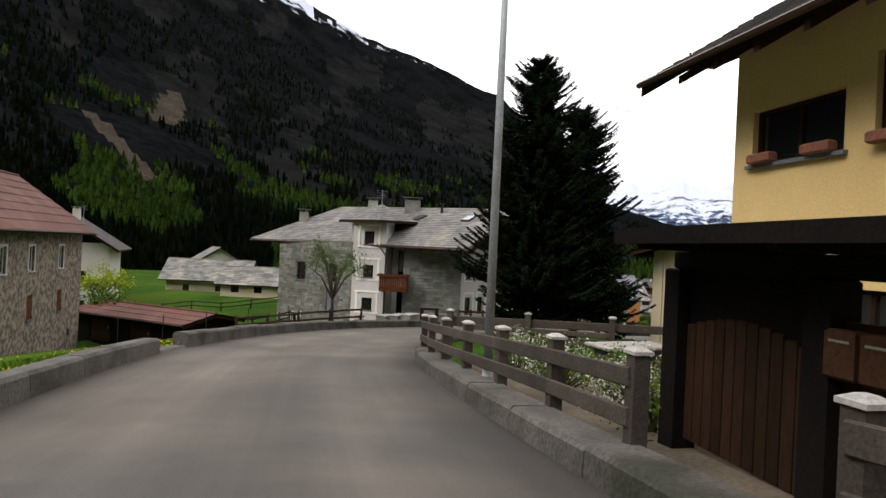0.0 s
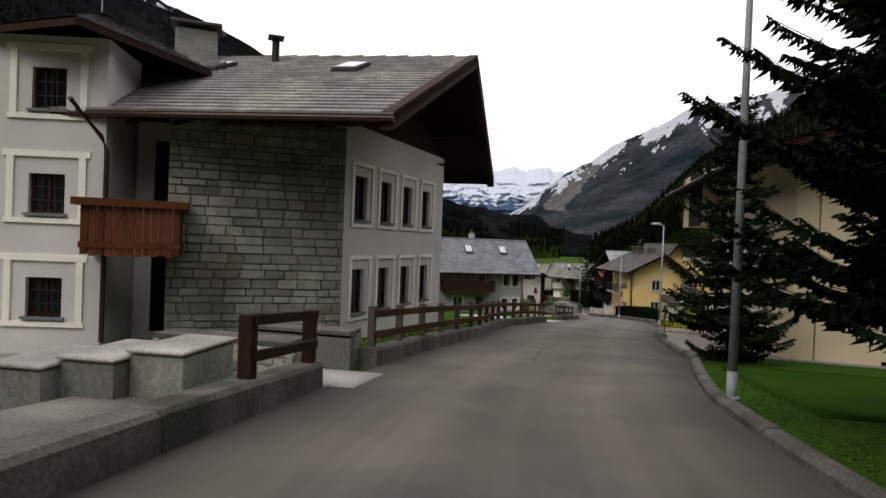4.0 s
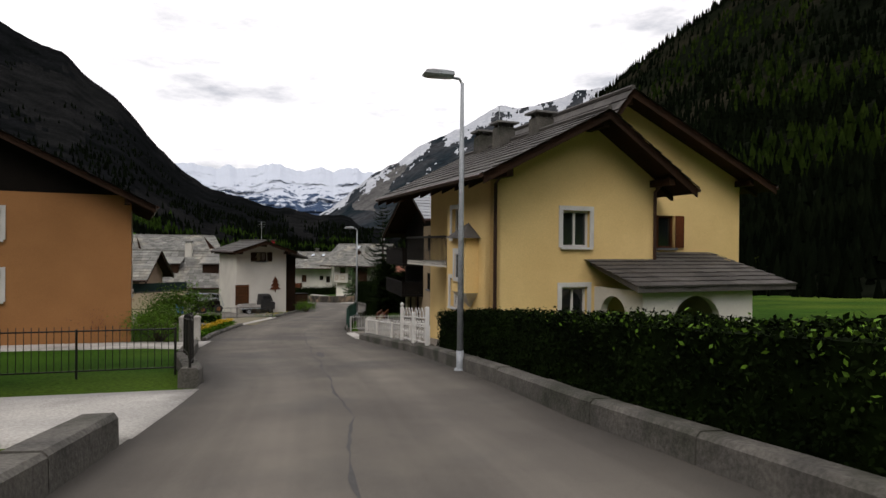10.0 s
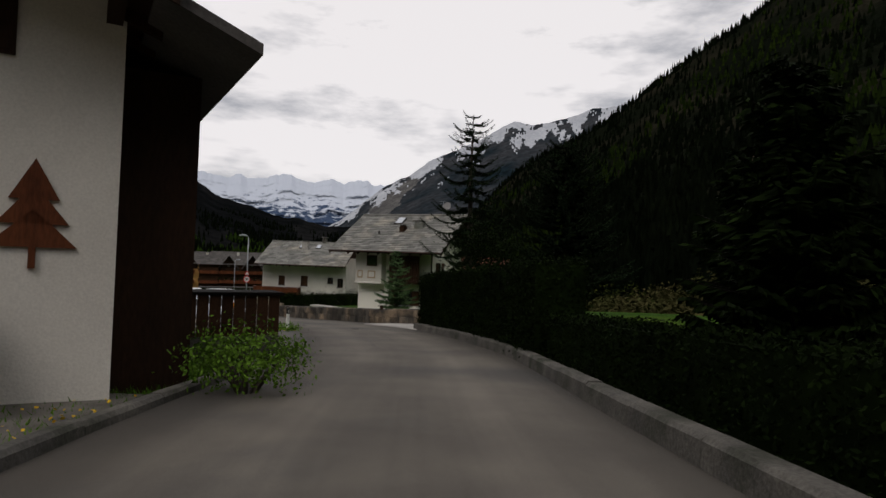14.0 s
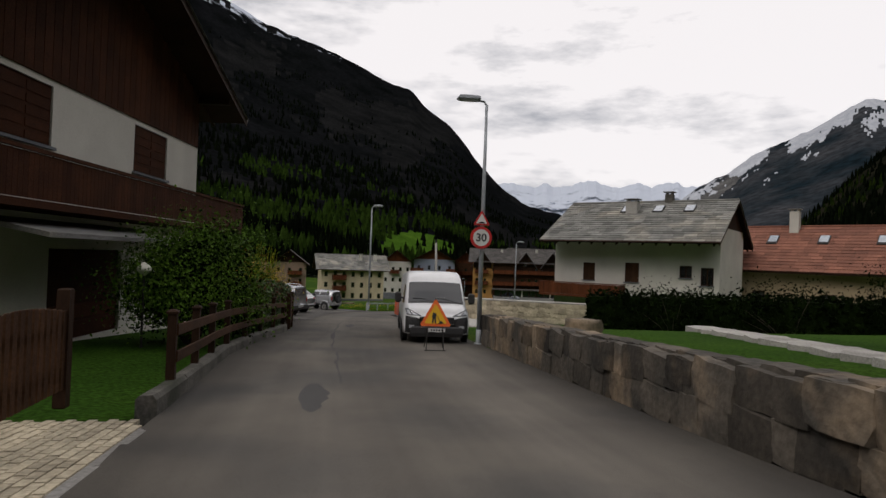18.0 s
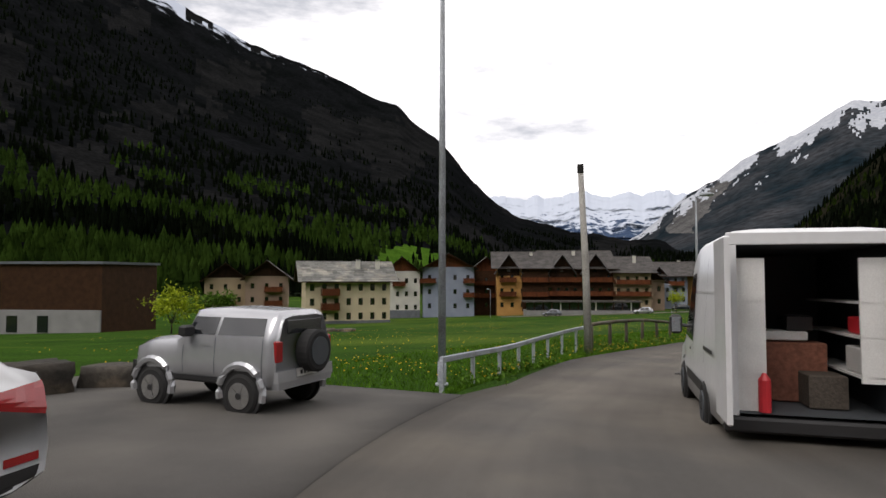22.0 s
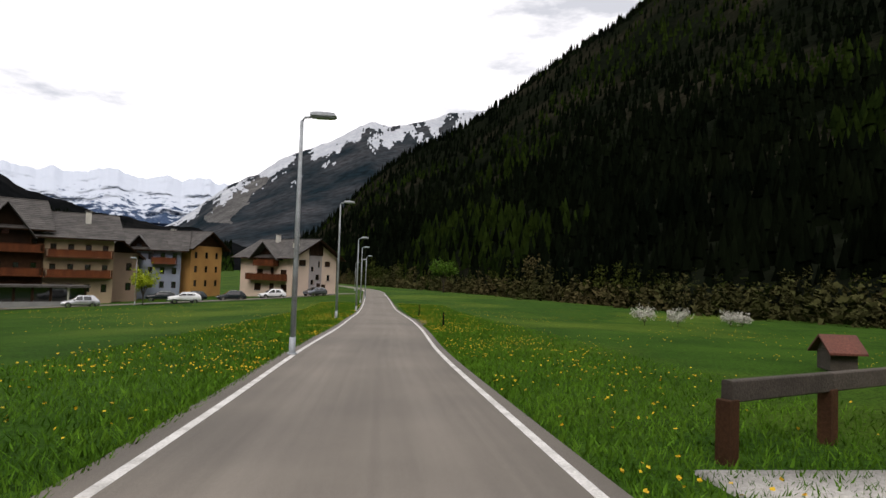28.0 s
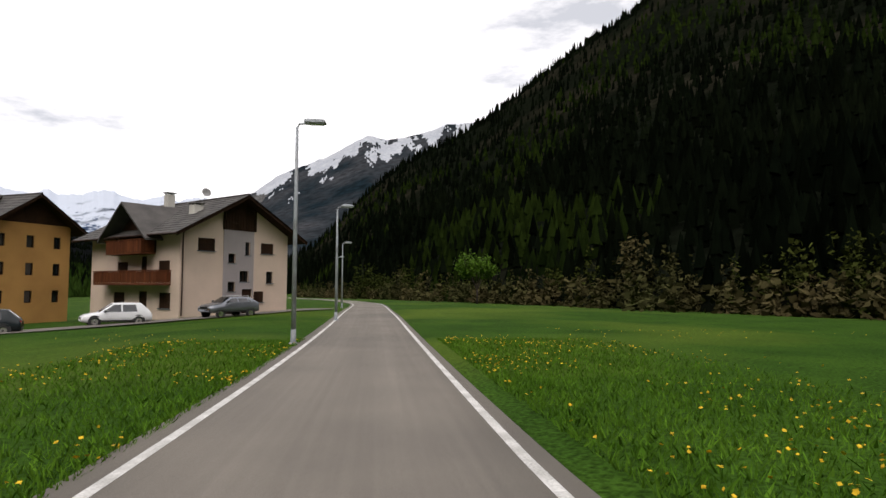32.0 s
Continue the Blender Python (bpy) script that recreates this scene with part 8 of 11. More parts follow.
Mesh().box(-2.62, 1.07, 0.7, 0.74, 2.03, 2.18).ob("fascia", WOOD_BLACK, gate)
# Black panel added over the opening for the shade under the gate roof.
Mesh().box(-0.82, 0.82, -0.05, -0.022, 1.2, 1.8).ob("transom_board", WOOD_BLACK, gate)
for k in range(11):
    Mesh().box(-0.8 + 0.147 * k, -0.67 + 0.147 * k, -0.02, 0.02, 0.08, 1.25 + 0.12 * math.sin(math.pi * k / 10), 0.008).ob("gate_board", WOOD_DARK, gate)
Mesh().box(-0.81, 0.82, -0.06, -0.021, 0.3, 0.42).ob("gate_rail", WOOD_BLACK, gate)
Mesh().box(-0.81, 0.82, -0.06, -0.021, 0.95, 1.07).ob("gate_rail", WOOD_BLACK, gate)
for k in (0, 1):
    mb = Mesh().box(-1.62 + 0.3 * k, -1.36 + 0.3 * k, 0.0, 0.16, 1.1, 1.45, 0.02).ob("mailbox", WOOD_BROWN, gate, "brown mailbox with a brass slot")
    Mesh().box(-1.58 + 0.3 * k, -1.4 + 0.3 * k, 0.161, 0.166, 1.36, 1.38).ob("slot", CHROME, mb)
Mesh().box(-1.66, -0.95, -0.06, -0.005, 0.0, 1.5).ob("mailbox_board", WOOD_DARK, gate)
# bench table in the gate garden
tx, ty = road_pt(11.5, -6.2)[:2]
tbl = thing("garden_table", "grey stone garden table beside the fence", "table", (tx, ty, gz(tx, ty)), 20)
Mesh().box(-0.8, 0.8, -0.4, 0.4, 0.68, 0.75, 0.02).ob("tabletop", PALE_CONCRETE, tbl)
for x in (-0.55, 0.55):
    Mesh().box(x - 0.1, x + 0.1, -0.25, 0.25, 0, 0.68, 0.02).ob("leg", CONCRETE, tbl)

# ---- first bend, left ----
brown = [(0.72, 0.05, 0.13), (0.3, 0.05, 0.13)]
fence("kerb_fence", "dark brown wooden fence on the concrete kerb", along(36.9, 38.7, lambda s: edge_left(s) + 0.2, 1.8, 0.34), 0.16, 0.78, brown, WOOD_DARK, offset=-0.1)
fence("kerb_fence", "dark brown wooden fence stepping down along the kerb", along(41.4, 67.3, lambda s: edge_left(s) + 0.2, 1.6, 0.32), 0.13, 0.8, [(0.66, 0.05, 0.15), (0.26, 0.05, 0.15)], WOOD_GREY, WOOD_BROWN, offset=-0.09)
fence("kerb_fence", "short brown wooden fence beside the drive", along(73.9, 80.3, lambda s: edge_left(s) + 0.18, 1.6, 0.28), 0.13, 0.8, [(0.66, 0.05, 0.15), (0.26, 0.05, 0.15)], WOOD_GREY, WOOD_BROWN, offset=-0.09)
fence("log_fence", "dark log fence in the sunken meadow", between((-8.6, 20.3), (-1.5, 20.6), 1.75), 0.14, 1.1, [(0.95, 0, 0), (0.55, 0, 0)], WOOD_DARK, round_rail=0.06, plumb=2)
fence("log_fence", "dark log fence crossing the meadow", between((-8.6, 20.3), (-8.0, 31.0), 2.6), 0.14, 1.1, [(0.95, 0, 0), (0.55, 0, 0)], WOOD_DARK, round_rail=0.06, plumb=2)
fence("log_fence", "far log fence beyond the sheds", between((-24.0, 46.0), (-6.0, 44.0), 3.0), 0.14, 1.1, [(0.95, 0, 0), (0.55, 0, 0)], WOOD_DARK, round_rail=0.06, plumb=2)
for k in range(5):
    x, y = -12.5 + 1.9 * k, 14.6 + 0.6 * k
    mp = thing("fence_stake", "thin dark metal stake in the meadow", "stake", (x, y, gz(x, y)), 0, "meadow stakes")
    Mesh().tube([(0, 0, -0.2), (0, 0, 1.25)], 0.02, 6).ob("rod", IRON, mp)


# ---- rubble walls ----
def pebble(seed, n=3):
    """A rough rounded stone filling the unit cube."""
    r = random.Random(seed)
    m = Mesh()
    idx = {}
    for axis in range(3):
        for sgn in (-1, 1):
            for i in range(n):
                for j in range(n):
                    quad = []
                    for a, b in ((i, j), (i + 1, j), (i + 1, j + 1), (i, j + 1)):
                        key = [0, 0, 0]
                        key[axis] = sgn * n
                        key[(axis + 1) % 3], key[(axis + 2) % 3] = 2 * a - n, 2 * b - n
                        key = tuple(key)
                        if key not in idx:
                            v = Vector(key) / n
                            w = v * (0.60 + 0.40 / max(v.length, 1)) * 0.5 * 1.12
                            idx[key] = len(m.v)
                            m.v.append(tuple(max(-0.5, min(0.5, c + r.uniform(-0.05, 0.05))) for c in w))
                        quad.append(idx[key])
                    m.f.append(tuple(quad) if sgn > 0 else tuple(reversed(quad)))
    return m


STONE_SHAPES = {}


def stone_data(material, k):
    key = (material.name, k % 7)
    if key not in STONE_SHAPES:
        STONE_SHAPES[key] = pebble(100 + k % 7).data("stone", material)
    return STONE_SHAPES[key]


def rubble_wall(name, label, pts, height, thick, size, material, inward, cap=None, both=False, seed=1, limit=300):
    """A dry wall of single stones round a mortar core along a line; inward is the side (+1 left of the line, -1 right) that is not seen."""
    r = random.Random(seed)
    base = thing(name, label, "stone wall", pts[0], 0, kind="structure")
    o = Vector(pts[0])
    loc = [Vector(p) - o for p in pts]
    count = 0
    for p, q in zip(loc, loc[1:]):
        t = q - p
        ln = t.length
        t.normalize()
        flat = Vector((t.x, t.y, 0)).normalized()
        nrm = Vector((-flat.y, flat.x, 0)) * inward
        a0, a1 = p + nrm * 0.08, p + nrm * thick
        b0, b1 = q + nrm * 0.08, q + nrm * thick
        lo, hi = Vector((0, 0, -0.3)), Vector((0, 0, height * 0.93))
        Mesh().add([a0 + lo, b0 + lo, b1 + lo, a1 + lo, a0 + hi, b0 + hi, b1 + hi, a1 + hi], [(3, 2, 1, 0), (4, 5, 6, 7), (0, 1, 5, 4), (1, 2, 6, 5), (2, 3, 7, 6), (3, 0, 4, 7)]).ob("wall_core", MORTAR, base)
        ang = math.degrees(math.atan2(flat.y, flat.x))
        rows = max(1, round(height / size))
        for row in range(rows):
            x = -r.uniform(0, size * 0.5)
            hh = height / rows
            while x < ln:
                w = r.uniform(0.7, 1.9) * size
                c = p + t * (x + w / 2) + nrm * (thick * 0.2 + r.uniform(-0.03, 0.02)) + Vector((0, 0, hh * (row + 0.5) + r.uniform(-0.02, 0.02)))
                k = put("stone", stone_data(material, r.randrange(7)), base, c, ang + r.choice((0, 180)), (w * 1.08, thick * 0.55, hh * r.uniform(1.0, 1.2)))
                k.rotation_euler = (r.uniform(-0.06, 0.06), r.uniform(-0.07, 0.07), k.rotation_euler[2])
                count += 1
                x += w
        if cap:
            beam(p + nrm * thick * 0.5 + Vector((0, 0, height + 0.04)), q + nrm * thick * 0.5 + Vector((0, 0, height + 0.04)), thick + 0.08, 0.08).ob("coping", cap, base)
        else:
            x = 0
            while x < ln:
                w = r.uniform(0.8, 1.8) * size
                c = p + t * (x + w / 2) + nrm * thick * 0.62 + Vector((0, 0, height * 0.95))
                put("stone", stone_data(material, r.randrange(7)), base, c, ang, (w, thick * 0.8, size * 0.5))
                x += w
    return base


rubble_wall("granite_wall", "low retaining wall of big irregular granite stones", [(72.95, 128.9, gz(72.95, 128.9)), (72.75, 131.4, gz(72.75, 131.4))] + along(169.0, 193.2, lambda s: -edge_right(s) - 0.02, 2.3), 0.84, 0.5, 0.42, GRANITE, -1, seed=4)
rubble_wall("rubble_wall", "pale rubble stone block wall with a flat top by the apron", [(75.4, 183.5, gz(75.4, 183.5)), (83.6, 180.6, gz(83.6, 180.6))], 1.32, 0.9, 0.3, PALE_RUBBLE, 1, cap=PALE_CONCRETE, seed=7)
rubble_wall("rubble_wall", "pale rubble stone block end wall", [(76.3, 186.6, gz(76.3, 186.6)), (75.42, 183.6, gz(75.42, 183.6))], 1.32, 0.6, 0.3, PALE_RUBBLE, 1, cap=PALE_CONCRETE, seed=8)
rubble_wall("garden_wall", "low rubble garden wall with grey coping slabs", along(230.5, 249.5, -3.95, 3.2), 0.45, 0.34, 0.15, GARDEN_STONE, -1, cap=SLATE, seed=9)
# upright stones on the garden wall
for k, (s, h, w) in enumerate(((231.0, 1.25, 0.5), (234.6, 1.35, 0.62), (239.0, 1.3, 0.5), (242.7, 1.25, 0.5), (247.5, 1.3, 0.55), (249.8, 1.15, 0.45))):
    x, y, z = road_pt(s, -3.85)
    st = thing("standing_stone", "rough upright grey stone set in the garden wall", "stone", (x, y, z), road_turn(s), "standing stones in the wall")
    m = Mesh()
    r = random.Random(k)
    rings = 7
    for i in range(rings):
        v = i / (rings - 1)
        ww = w * (0.55 - 0.16 * v + r.uniform(-0.05, 0.05)) * (0.65 if i == rings - 1 else 1)
        ox, oy = r.uniform(-0.05, 0.05), r.uniform(-0.03, 0.03)
        m.v += [(ox + ww * math.cos(a * math.pi / 4 + 0.3) * r.uniform(0.85, 1.1), oy + 0.62 * ww * math.sin(a * math.pi / 4 + 0.3) * r.uniform(0.85, 1.1), -0.1 + (h + 0.1) * v) for a in range(8)]
    for i in range(rings - 1):
        m.f += [(i * 8 + a, i * 8 + (a + 1) % 8, i * 8 + 8 + (a + 1) % 8, i * 8 + 8 + a) for a in range(8)]
    m.f += [tuple(reversed(range(8))), tuple(range(len(m.v) - 8, len(m.v)))]
    m.ob("stone_body", GARDEN_STONE, st)
# piers and steps at the stone house's ramp
for k, (s, d, L, h) in enumerate(((38.75, 3.4, 0.8, 0.55), (41.4, 3.3, 0.8, 0.6))):
    a, b = road_pt(s, d), road_pt(s + 0.02, d + 2.2)
    rubble_wall("ramp_pier", "low stacked-stone wall with a flat slab beside the ramp", [a, b], h, 0.5, 0.14, STONEWORK, 1 if k else -1, cap=CONCRETE, seed=20 + k)
for k in range(3):
    x, y, z = road_pt(37.6 - 0.25 * k, 4.35 + 0.72 * k)
    st = thing("stone_step", "block of layered grey stones under a pale slab", "step", (x, y, z), road_turn(38.5), "stone steps by the house")
    Mesh().box(-0.6, 0.6, -0.35, 0.35, -0.2, 0.6 - 0.1 * k, 0.03).ob("step_body", STONEWORK, st)
    Mesh().box(-0.64, 0.64, -0.38, 0.38, 0.604 - 0.1 * k, 0.66 - 0.1 * k, 0.02).ob("step_slab", PALE_CONCRETE, st)

# ---- iron and painted railings in the village ----
railing("iron_gate", "black iron gate with knobbed bars before the cream house", [(21.95, 38.95, -3.65), (24.25, 37.35, -3.65)], 1.35, 0.15, IRON, spike=0.12, category="gate")
railing("iron_fence", "black iron fence with pointed bars on the kerb", along(97.4, 108.6, lambda s: edge_left(s) + 0.2, 1.25, 0.3), 0.95, 0.13, IRON, spike=0.1, category="fence")
for s, d in ((109.1, 4.25), (112.4, 4.4), (112.7, 5.0)):
    x, y, z = road_pt(s, d)
    gp = thing("gate_post", "square grey stone gate post", "gate post", (x, y, z), road_turn(s), "stone gate posts")
    Mesh().box(-0.14, 0.14, -0.14, 0.14, -0.2, 1.0, 0.02).ob("shaft", PALE_CONCRETE, gp)
    Mesh().loft([((-0.16, -0.16), (0.16, 0.16), 1.0), ((-0.16, -0.16), (0.16, 0.16), 1.05), ((-0.04, -0.04), (0.04, 0.04), 1.13)]).ob("cap", PALE_CONCRETE, gp)
railing("railing", "low grey railing along the parking place", between((39.6, 103.6), (49.5, 102.2), 2.4), 0.8, 0.45, IRON, category="railing")
railing("white_fence", "white painted steel bar fence on the kerb", along(103.2, 112.2, lambda s: -edge_right(s) - 0.45, 2.25, 0.02), 0.79, 0.15, PAINT_WHITE, bar=0.02, post=0.07, spike=0.13, lift=0.15, category="fence")
railing("white_fence", "white steel bar fence across the yard, greyed for shade", between((47.68, 86.84), (55.0, 84.1), 1.95, 0.02), 0.76, 0.14, PAINT_WHITE_SHADED, bar=0.018, post=0.06, spike=0.1, lift=0.18, category="fence")
railing("green_railing", "dark green iron railing along the yard", along(117.4, 131.2, lambda s: -edge_right(s) - 0.13, 1.97, 0.18), 0.92, 0.12, IRON_GREEN, bar=0.02, post=0.06, spike=0.06)
# white ornamental gate with scrolls
wx, wy, wz = road_pt(101.9, -edge_right(101.9) - 0.12, 0.3)
we = road_pt(105.3, -edge_right(105.3) - 0.12, 0.3)
wg = thing("ornamental_gate", "white cast gate with scrollwork and an arched top", "gate", (wx, wy, wz), math.degrees(math.atan2(we[1] - wy, we[0] - wx)))
L = math.dist((wx, wy), we[:2])
fall = we[2] - wz
for x in (0.0, L / 2 - 0.03, L / 2 + 0.03, L):
    Mesh().box(x - 0.05, x + 0.05, -0.05, 0.05, fall * x / L, fall * x / L + (1.15 if x in (0.0, L) else 0.98), 0.01).ob("post", PAINT_WHITE, wg)
for a, b in ((0.05, L / 2 - 0.08), (L / 2 + 0.08, L - 0.05)):
    for z in (0.1, 0.82):
        beam((a, 0, z + fall * a / L), (b, 0, z + fall * b / L), 0.03, 0.04).ob("rail", PAINT_WHITE, wg)
    n = 5
    for k in range(n):
        x0 = a + (b - a) * (k + 0.5) / n
        for z0, sg in ((0.3, 1), (0.62, -1)):
            pts = []
            for i in range(15):
                th = i / 14 * 2.6 * math.pi
                rr = 0.135 * (1 - i / 17)
                pts.append((x0 + sg * rr * math.cos(th) * 0.9, 0, z0 + fall * x0 / L + rr * math.sin(th)))
            Mesh().tube(pts, 0.013, 5).ob("scroll", PAINT_WHITE, wg)
    for k in range(4):
        xa = a + (b - a) * k / 4
        xb = a + (b - a) * (k + 1) / 4
        Mesh().tube([(xa + (xb - xa) * i / 8, 0, 0.84 + fall * xa / L + 0.26 * math.sin(math.pi * i / 8)) for i in range(9)], 0.012, 5).ob("arch_bar", PAINT_WHITE, wg)
Mesh().tube([(L, 0, fall + 1.15), (L, 0, fall + 1.2), (L, 0, fall + 1.26), (L, 0, fall + 1.31)], [0.03, 0.06, 0.06, 0.02], 10).ob("ball_finial", PAINT_WHITE, wg, smooth=True)
# meadow rails with dark green posts
fence("field_rail", "dark green tube rail at the meadow corner", between((33.74, 52.44), (35.02, 55.13), 4.2), 0.11, 0.78, [(0.7, 0, 0)], IRON_GREEN, round_rail=0.035)
# garden fence of the timber house
fence("garden_fence", "red-brown plank fence on a pale kerb before the garden", along(184.8, 206.0, lambda s: edge_left(s) + 0.16, 1.9, 0.22), 0.12, 0.95, [(0.72, 0.035, 0.16), (0.34, 0.035, 0.16)], WOOD_DARK, WOOD_BROWN, cap=WOOD_DARK, offset=-0.07)


def slat_gate(s, d, width, label):
    x, y, z = road_pt(s, d, 0.1)
    g = thing("slat_gate", label, "gate", (x, y, z), road_turn(s))
    for u in (0, width):
        Mesh().box(u - 0.07, u + 0.07, -0.07, 0.07, -0.15, 1.25, 0.015).ob("post", WOOD_DARK, g)
    n = round(width / 0.15)
    for k in range(n):
        u = 0.1 + (width - 0.2) * k / (n - 1)
        Mesh().box(u - 0.045, u + 0.045, -0.045, -0.015, 0.08, 1.0 + 0.1 * math.sin(math.pi * k / (n - 1)), 0.008).ob("slat", WOOD_BROWN, g)
    for z0 in (0.3, 0.82):
        Mesh().box(0.07, width - 0.07, -0.013, 0.02, z0 - 0.05, z0 + 0.05).ob("rail", WOOD_BROWN, g)


slat_gate(181.0, 2.95, 2.4, "brown slatted drive gate beside the timber house")
slat_gate(199.3, edge_left(199.3) - 0.02, 1.1, "red-brown slatted garden gate in the fence")
# opal globe lamp and brown letter board
x, y = 63.3, 157.4
gl = thing("globe_lamp", "white opal globe on a thin dark garden post", "lamp", (x, y, gz(x, y)))
Mesh().tube([(0, 0, 0), (0, 0, 1.75)], 0.03, 8).ob("post", IRON, gl)
m = Mesh()
m.tube([(0, 0, 1.74 + 0.34 * k / 10) for k in range(11)], [max(0.02, 0.17 * math.sin(math.pi * k / 10)) for k in range(11)], 16)
m.ob("globe", GLOBE, gl, smooth=True)
# rails of the road in the wide meadow
def meadow_line(s0, s1, step):
    out = []
    for s in np.linspace(s0, s1, round((s1 - s0) / step) + 1):
        x, y, z = road_pt(s, float(np.interp(s, (223, 226, 229, 233, 238, 246), (1.85, 1.85, 2.2, 2.8, 3.2, 3.3))))
        out.append((x, y, z + float(np.interp(s, (226, 231, 236, 241, 246), (0.0, 0.1, 0.28, 0.33, 0.15)))))
    return out


fence("metal_rail", "grey tube guard rail on flat posts along the meadow edge", meadow_line(222.2, 234.8, 1.65), 0.07, 0.55, [(0.56, 0.07, 0.11)], GALVANISED, sink=0.9)
fence("log_rail", "weathered round log rail on posts along the meadow", meadow_line(234.8, 245.6, 2.16), 0.15, 0.6, [(0.62, 0, 0)], WOOD_SILVER, round_rail=0.075, plumb=2, sink=0.9)
fence("board_fence", "dark stained board fence behind the lawn", between((96.5, 209.5), (107.5, 200.5), 2.2), 0.16, 1.15, [(0.95, 0.05, 0.16), (0.6, 0.05, 0.16), (0.25, 0.05, 0.16)], WOOD_DARK, offset=0.09)
fence("log_fence", "brown log fence turning away from the road", between((101.7, 215.2), (104.3, 212.6), 1.8), 0.16, 1.08, [(0.9, 0, 0), (0.42, 0, 0)], WOOD_BROWN, round_rail=0.065)
fence("log_fence", "brown log fence with turned posts along the road", between((105.7, 219.3), (101.7, 215.2), 1.95), 0.16, 1.08, [(0.9, 0, 0), (0.42, 0, 0)], WOOD_BROWN, round_rail=0.065)
fence("plank_rail", "thick weathered plank rail on brown posts beside the path", between((107.6, 221.2), (119.2, 217.6), 2.05), 0.16, 0.62, [(0.7, 0.12, 0.22)], WOOD_BROWN, WOOD_GREY)
for x, y in ((126.3, 240.6), (143.6, 258.0), (136.6, 251.7)):
    fp = thing("field_post", "short dark wooden field post in the grass", "post", (x, y, gz(x, y)), random.uniform(0, 90), "field posts")
    Mesh().tube([(0, 0, -0.2), (0.01, 0, 0.32 if 136 < x < 136.9 else 0.75)], [0.055, 0.045], 7).ob("shaft", WOOD_BLACK, fp)
# delineator
x, y = 63.95, 129.0
dl = thing("delineator", "white roadside marker post with a black band", "marker post", (x, y, gz(x, y)), 20)
Mesh().loft([((-0.06, -0.05), (0.06, 0.05), -0.1), ((-0.06, -0.05), (0.06, 0.05), 0.7)]).ob("white_shaft", SIGN_WHITE, dl)
Mesh().loft([((-0.062, -0.052), (0.062, 0.052), 0.7), ((-0.062, -0.052), (0.062, 0.052), 0.93), ((-0.05, -0.02), (0.05, 0.05), 0.99)]).ob("black_band", SIGN_BLACK, dl)
Mesh().box(-0.02, 0.02, -0.056, -0.0525, 0.75, 0.9).ob("reflector", SIGN_WHITE, dl)
fence("log_rail", "grey log rail on thin posts beside the parked cars", between((64.2, 131.5), (65.2, 139.0), 2.5), 0.09, 0.75, [(0.72, 0, 0)], WOOD_GREY, round_rail=0.045)
for x, y, h in ((72.05, 134.1, 1.1), (72.2, 128.5, 1.0)):
    wp = thing("drive_post", "rough brown wooden post at the drive's edge", "post", (x, y, gz(x, y)), 15, "drive posts")
    Mesh().tube([(0, 0, -0.2), (0.02, 0.0, h * 0.6), (0, 0.01, h)], [0.12, 0.11, 0.1], 9).ob("shaft", WOOD_DARK, wp)
# playground
x, y = 104.6, 209.8
sw = thing("swing", "dark wooden swing frame with two seats in the garden", "swing", (x, y, gz(x, y)), 150)
for u in (-1.3, 1.3):
    for v in (-0.8, 0.8):
        Mesh().tube([(u, v, 0), (u, 0, 2.15)], 0.06, 8).ob("leg", WOOD_DARK, sw)
Mesh().tube([(-1.6, 0, 2.17), (1.6, 0, 2.17)], 0.07, 8).ob("crossbar", WOOD_DARK, sw)
for u in (-0.6, 0.6):
    st = Mesh().box(u - 0.22, u + 0.22, -0.09, 0.09, 0.5, 0.54, 0.01).ob("seat", RED_PLASTIC, sw)
    for v in (-0.2, 0.2):
        Mesh().tube([(u + v, 0, 0.54), (u + v, 0, 2.12)], 0.012, 5).ob("rope", IRON, st)
x, y = 101.8, 207.7
sl = thing("slide", "small red plastic children's slide", "slide", (x, y, gz(x, y)), 35)
Mesh().add([(-1.1 + 2.0 * i / 8, sx * 0.25, 1.25 * (1 - i / 8) ** 1.25 + 0.12 + (0.12 if e else 0)) for i in range(9) for sx, e in ((-1, 1), (-0.9, 0), (0.9, 0), (1, 1))], [(4 * i + k, 4 * i + 4 + k, 4 * i + 5 + k, 4 * i + 1 + k) for i in range(8) for k in range(3)]).ob("chute", RED_PLASTIC, sl)
for sx in (-0.22, 0.22):
    Mesh().tube([(-1.55, sx, 0), (-1.1, sx, 1.35)], 0.03, 7).ob("ladder_side", RED_PLASTIC, sl)
for k in range(4):
    Mesh().tube([(-1.46 + 0.1 * k, -0.22, 0.28 + 0.3 * k), (-1.46 + 0.1 * k, 0.22, 0.28 + 0.3 * k)], 0.02, 6).ob("rung", IRON, sl)
PINK = glowless("pink_plastic", (0.62, 0.16, 0.2), 0.5)


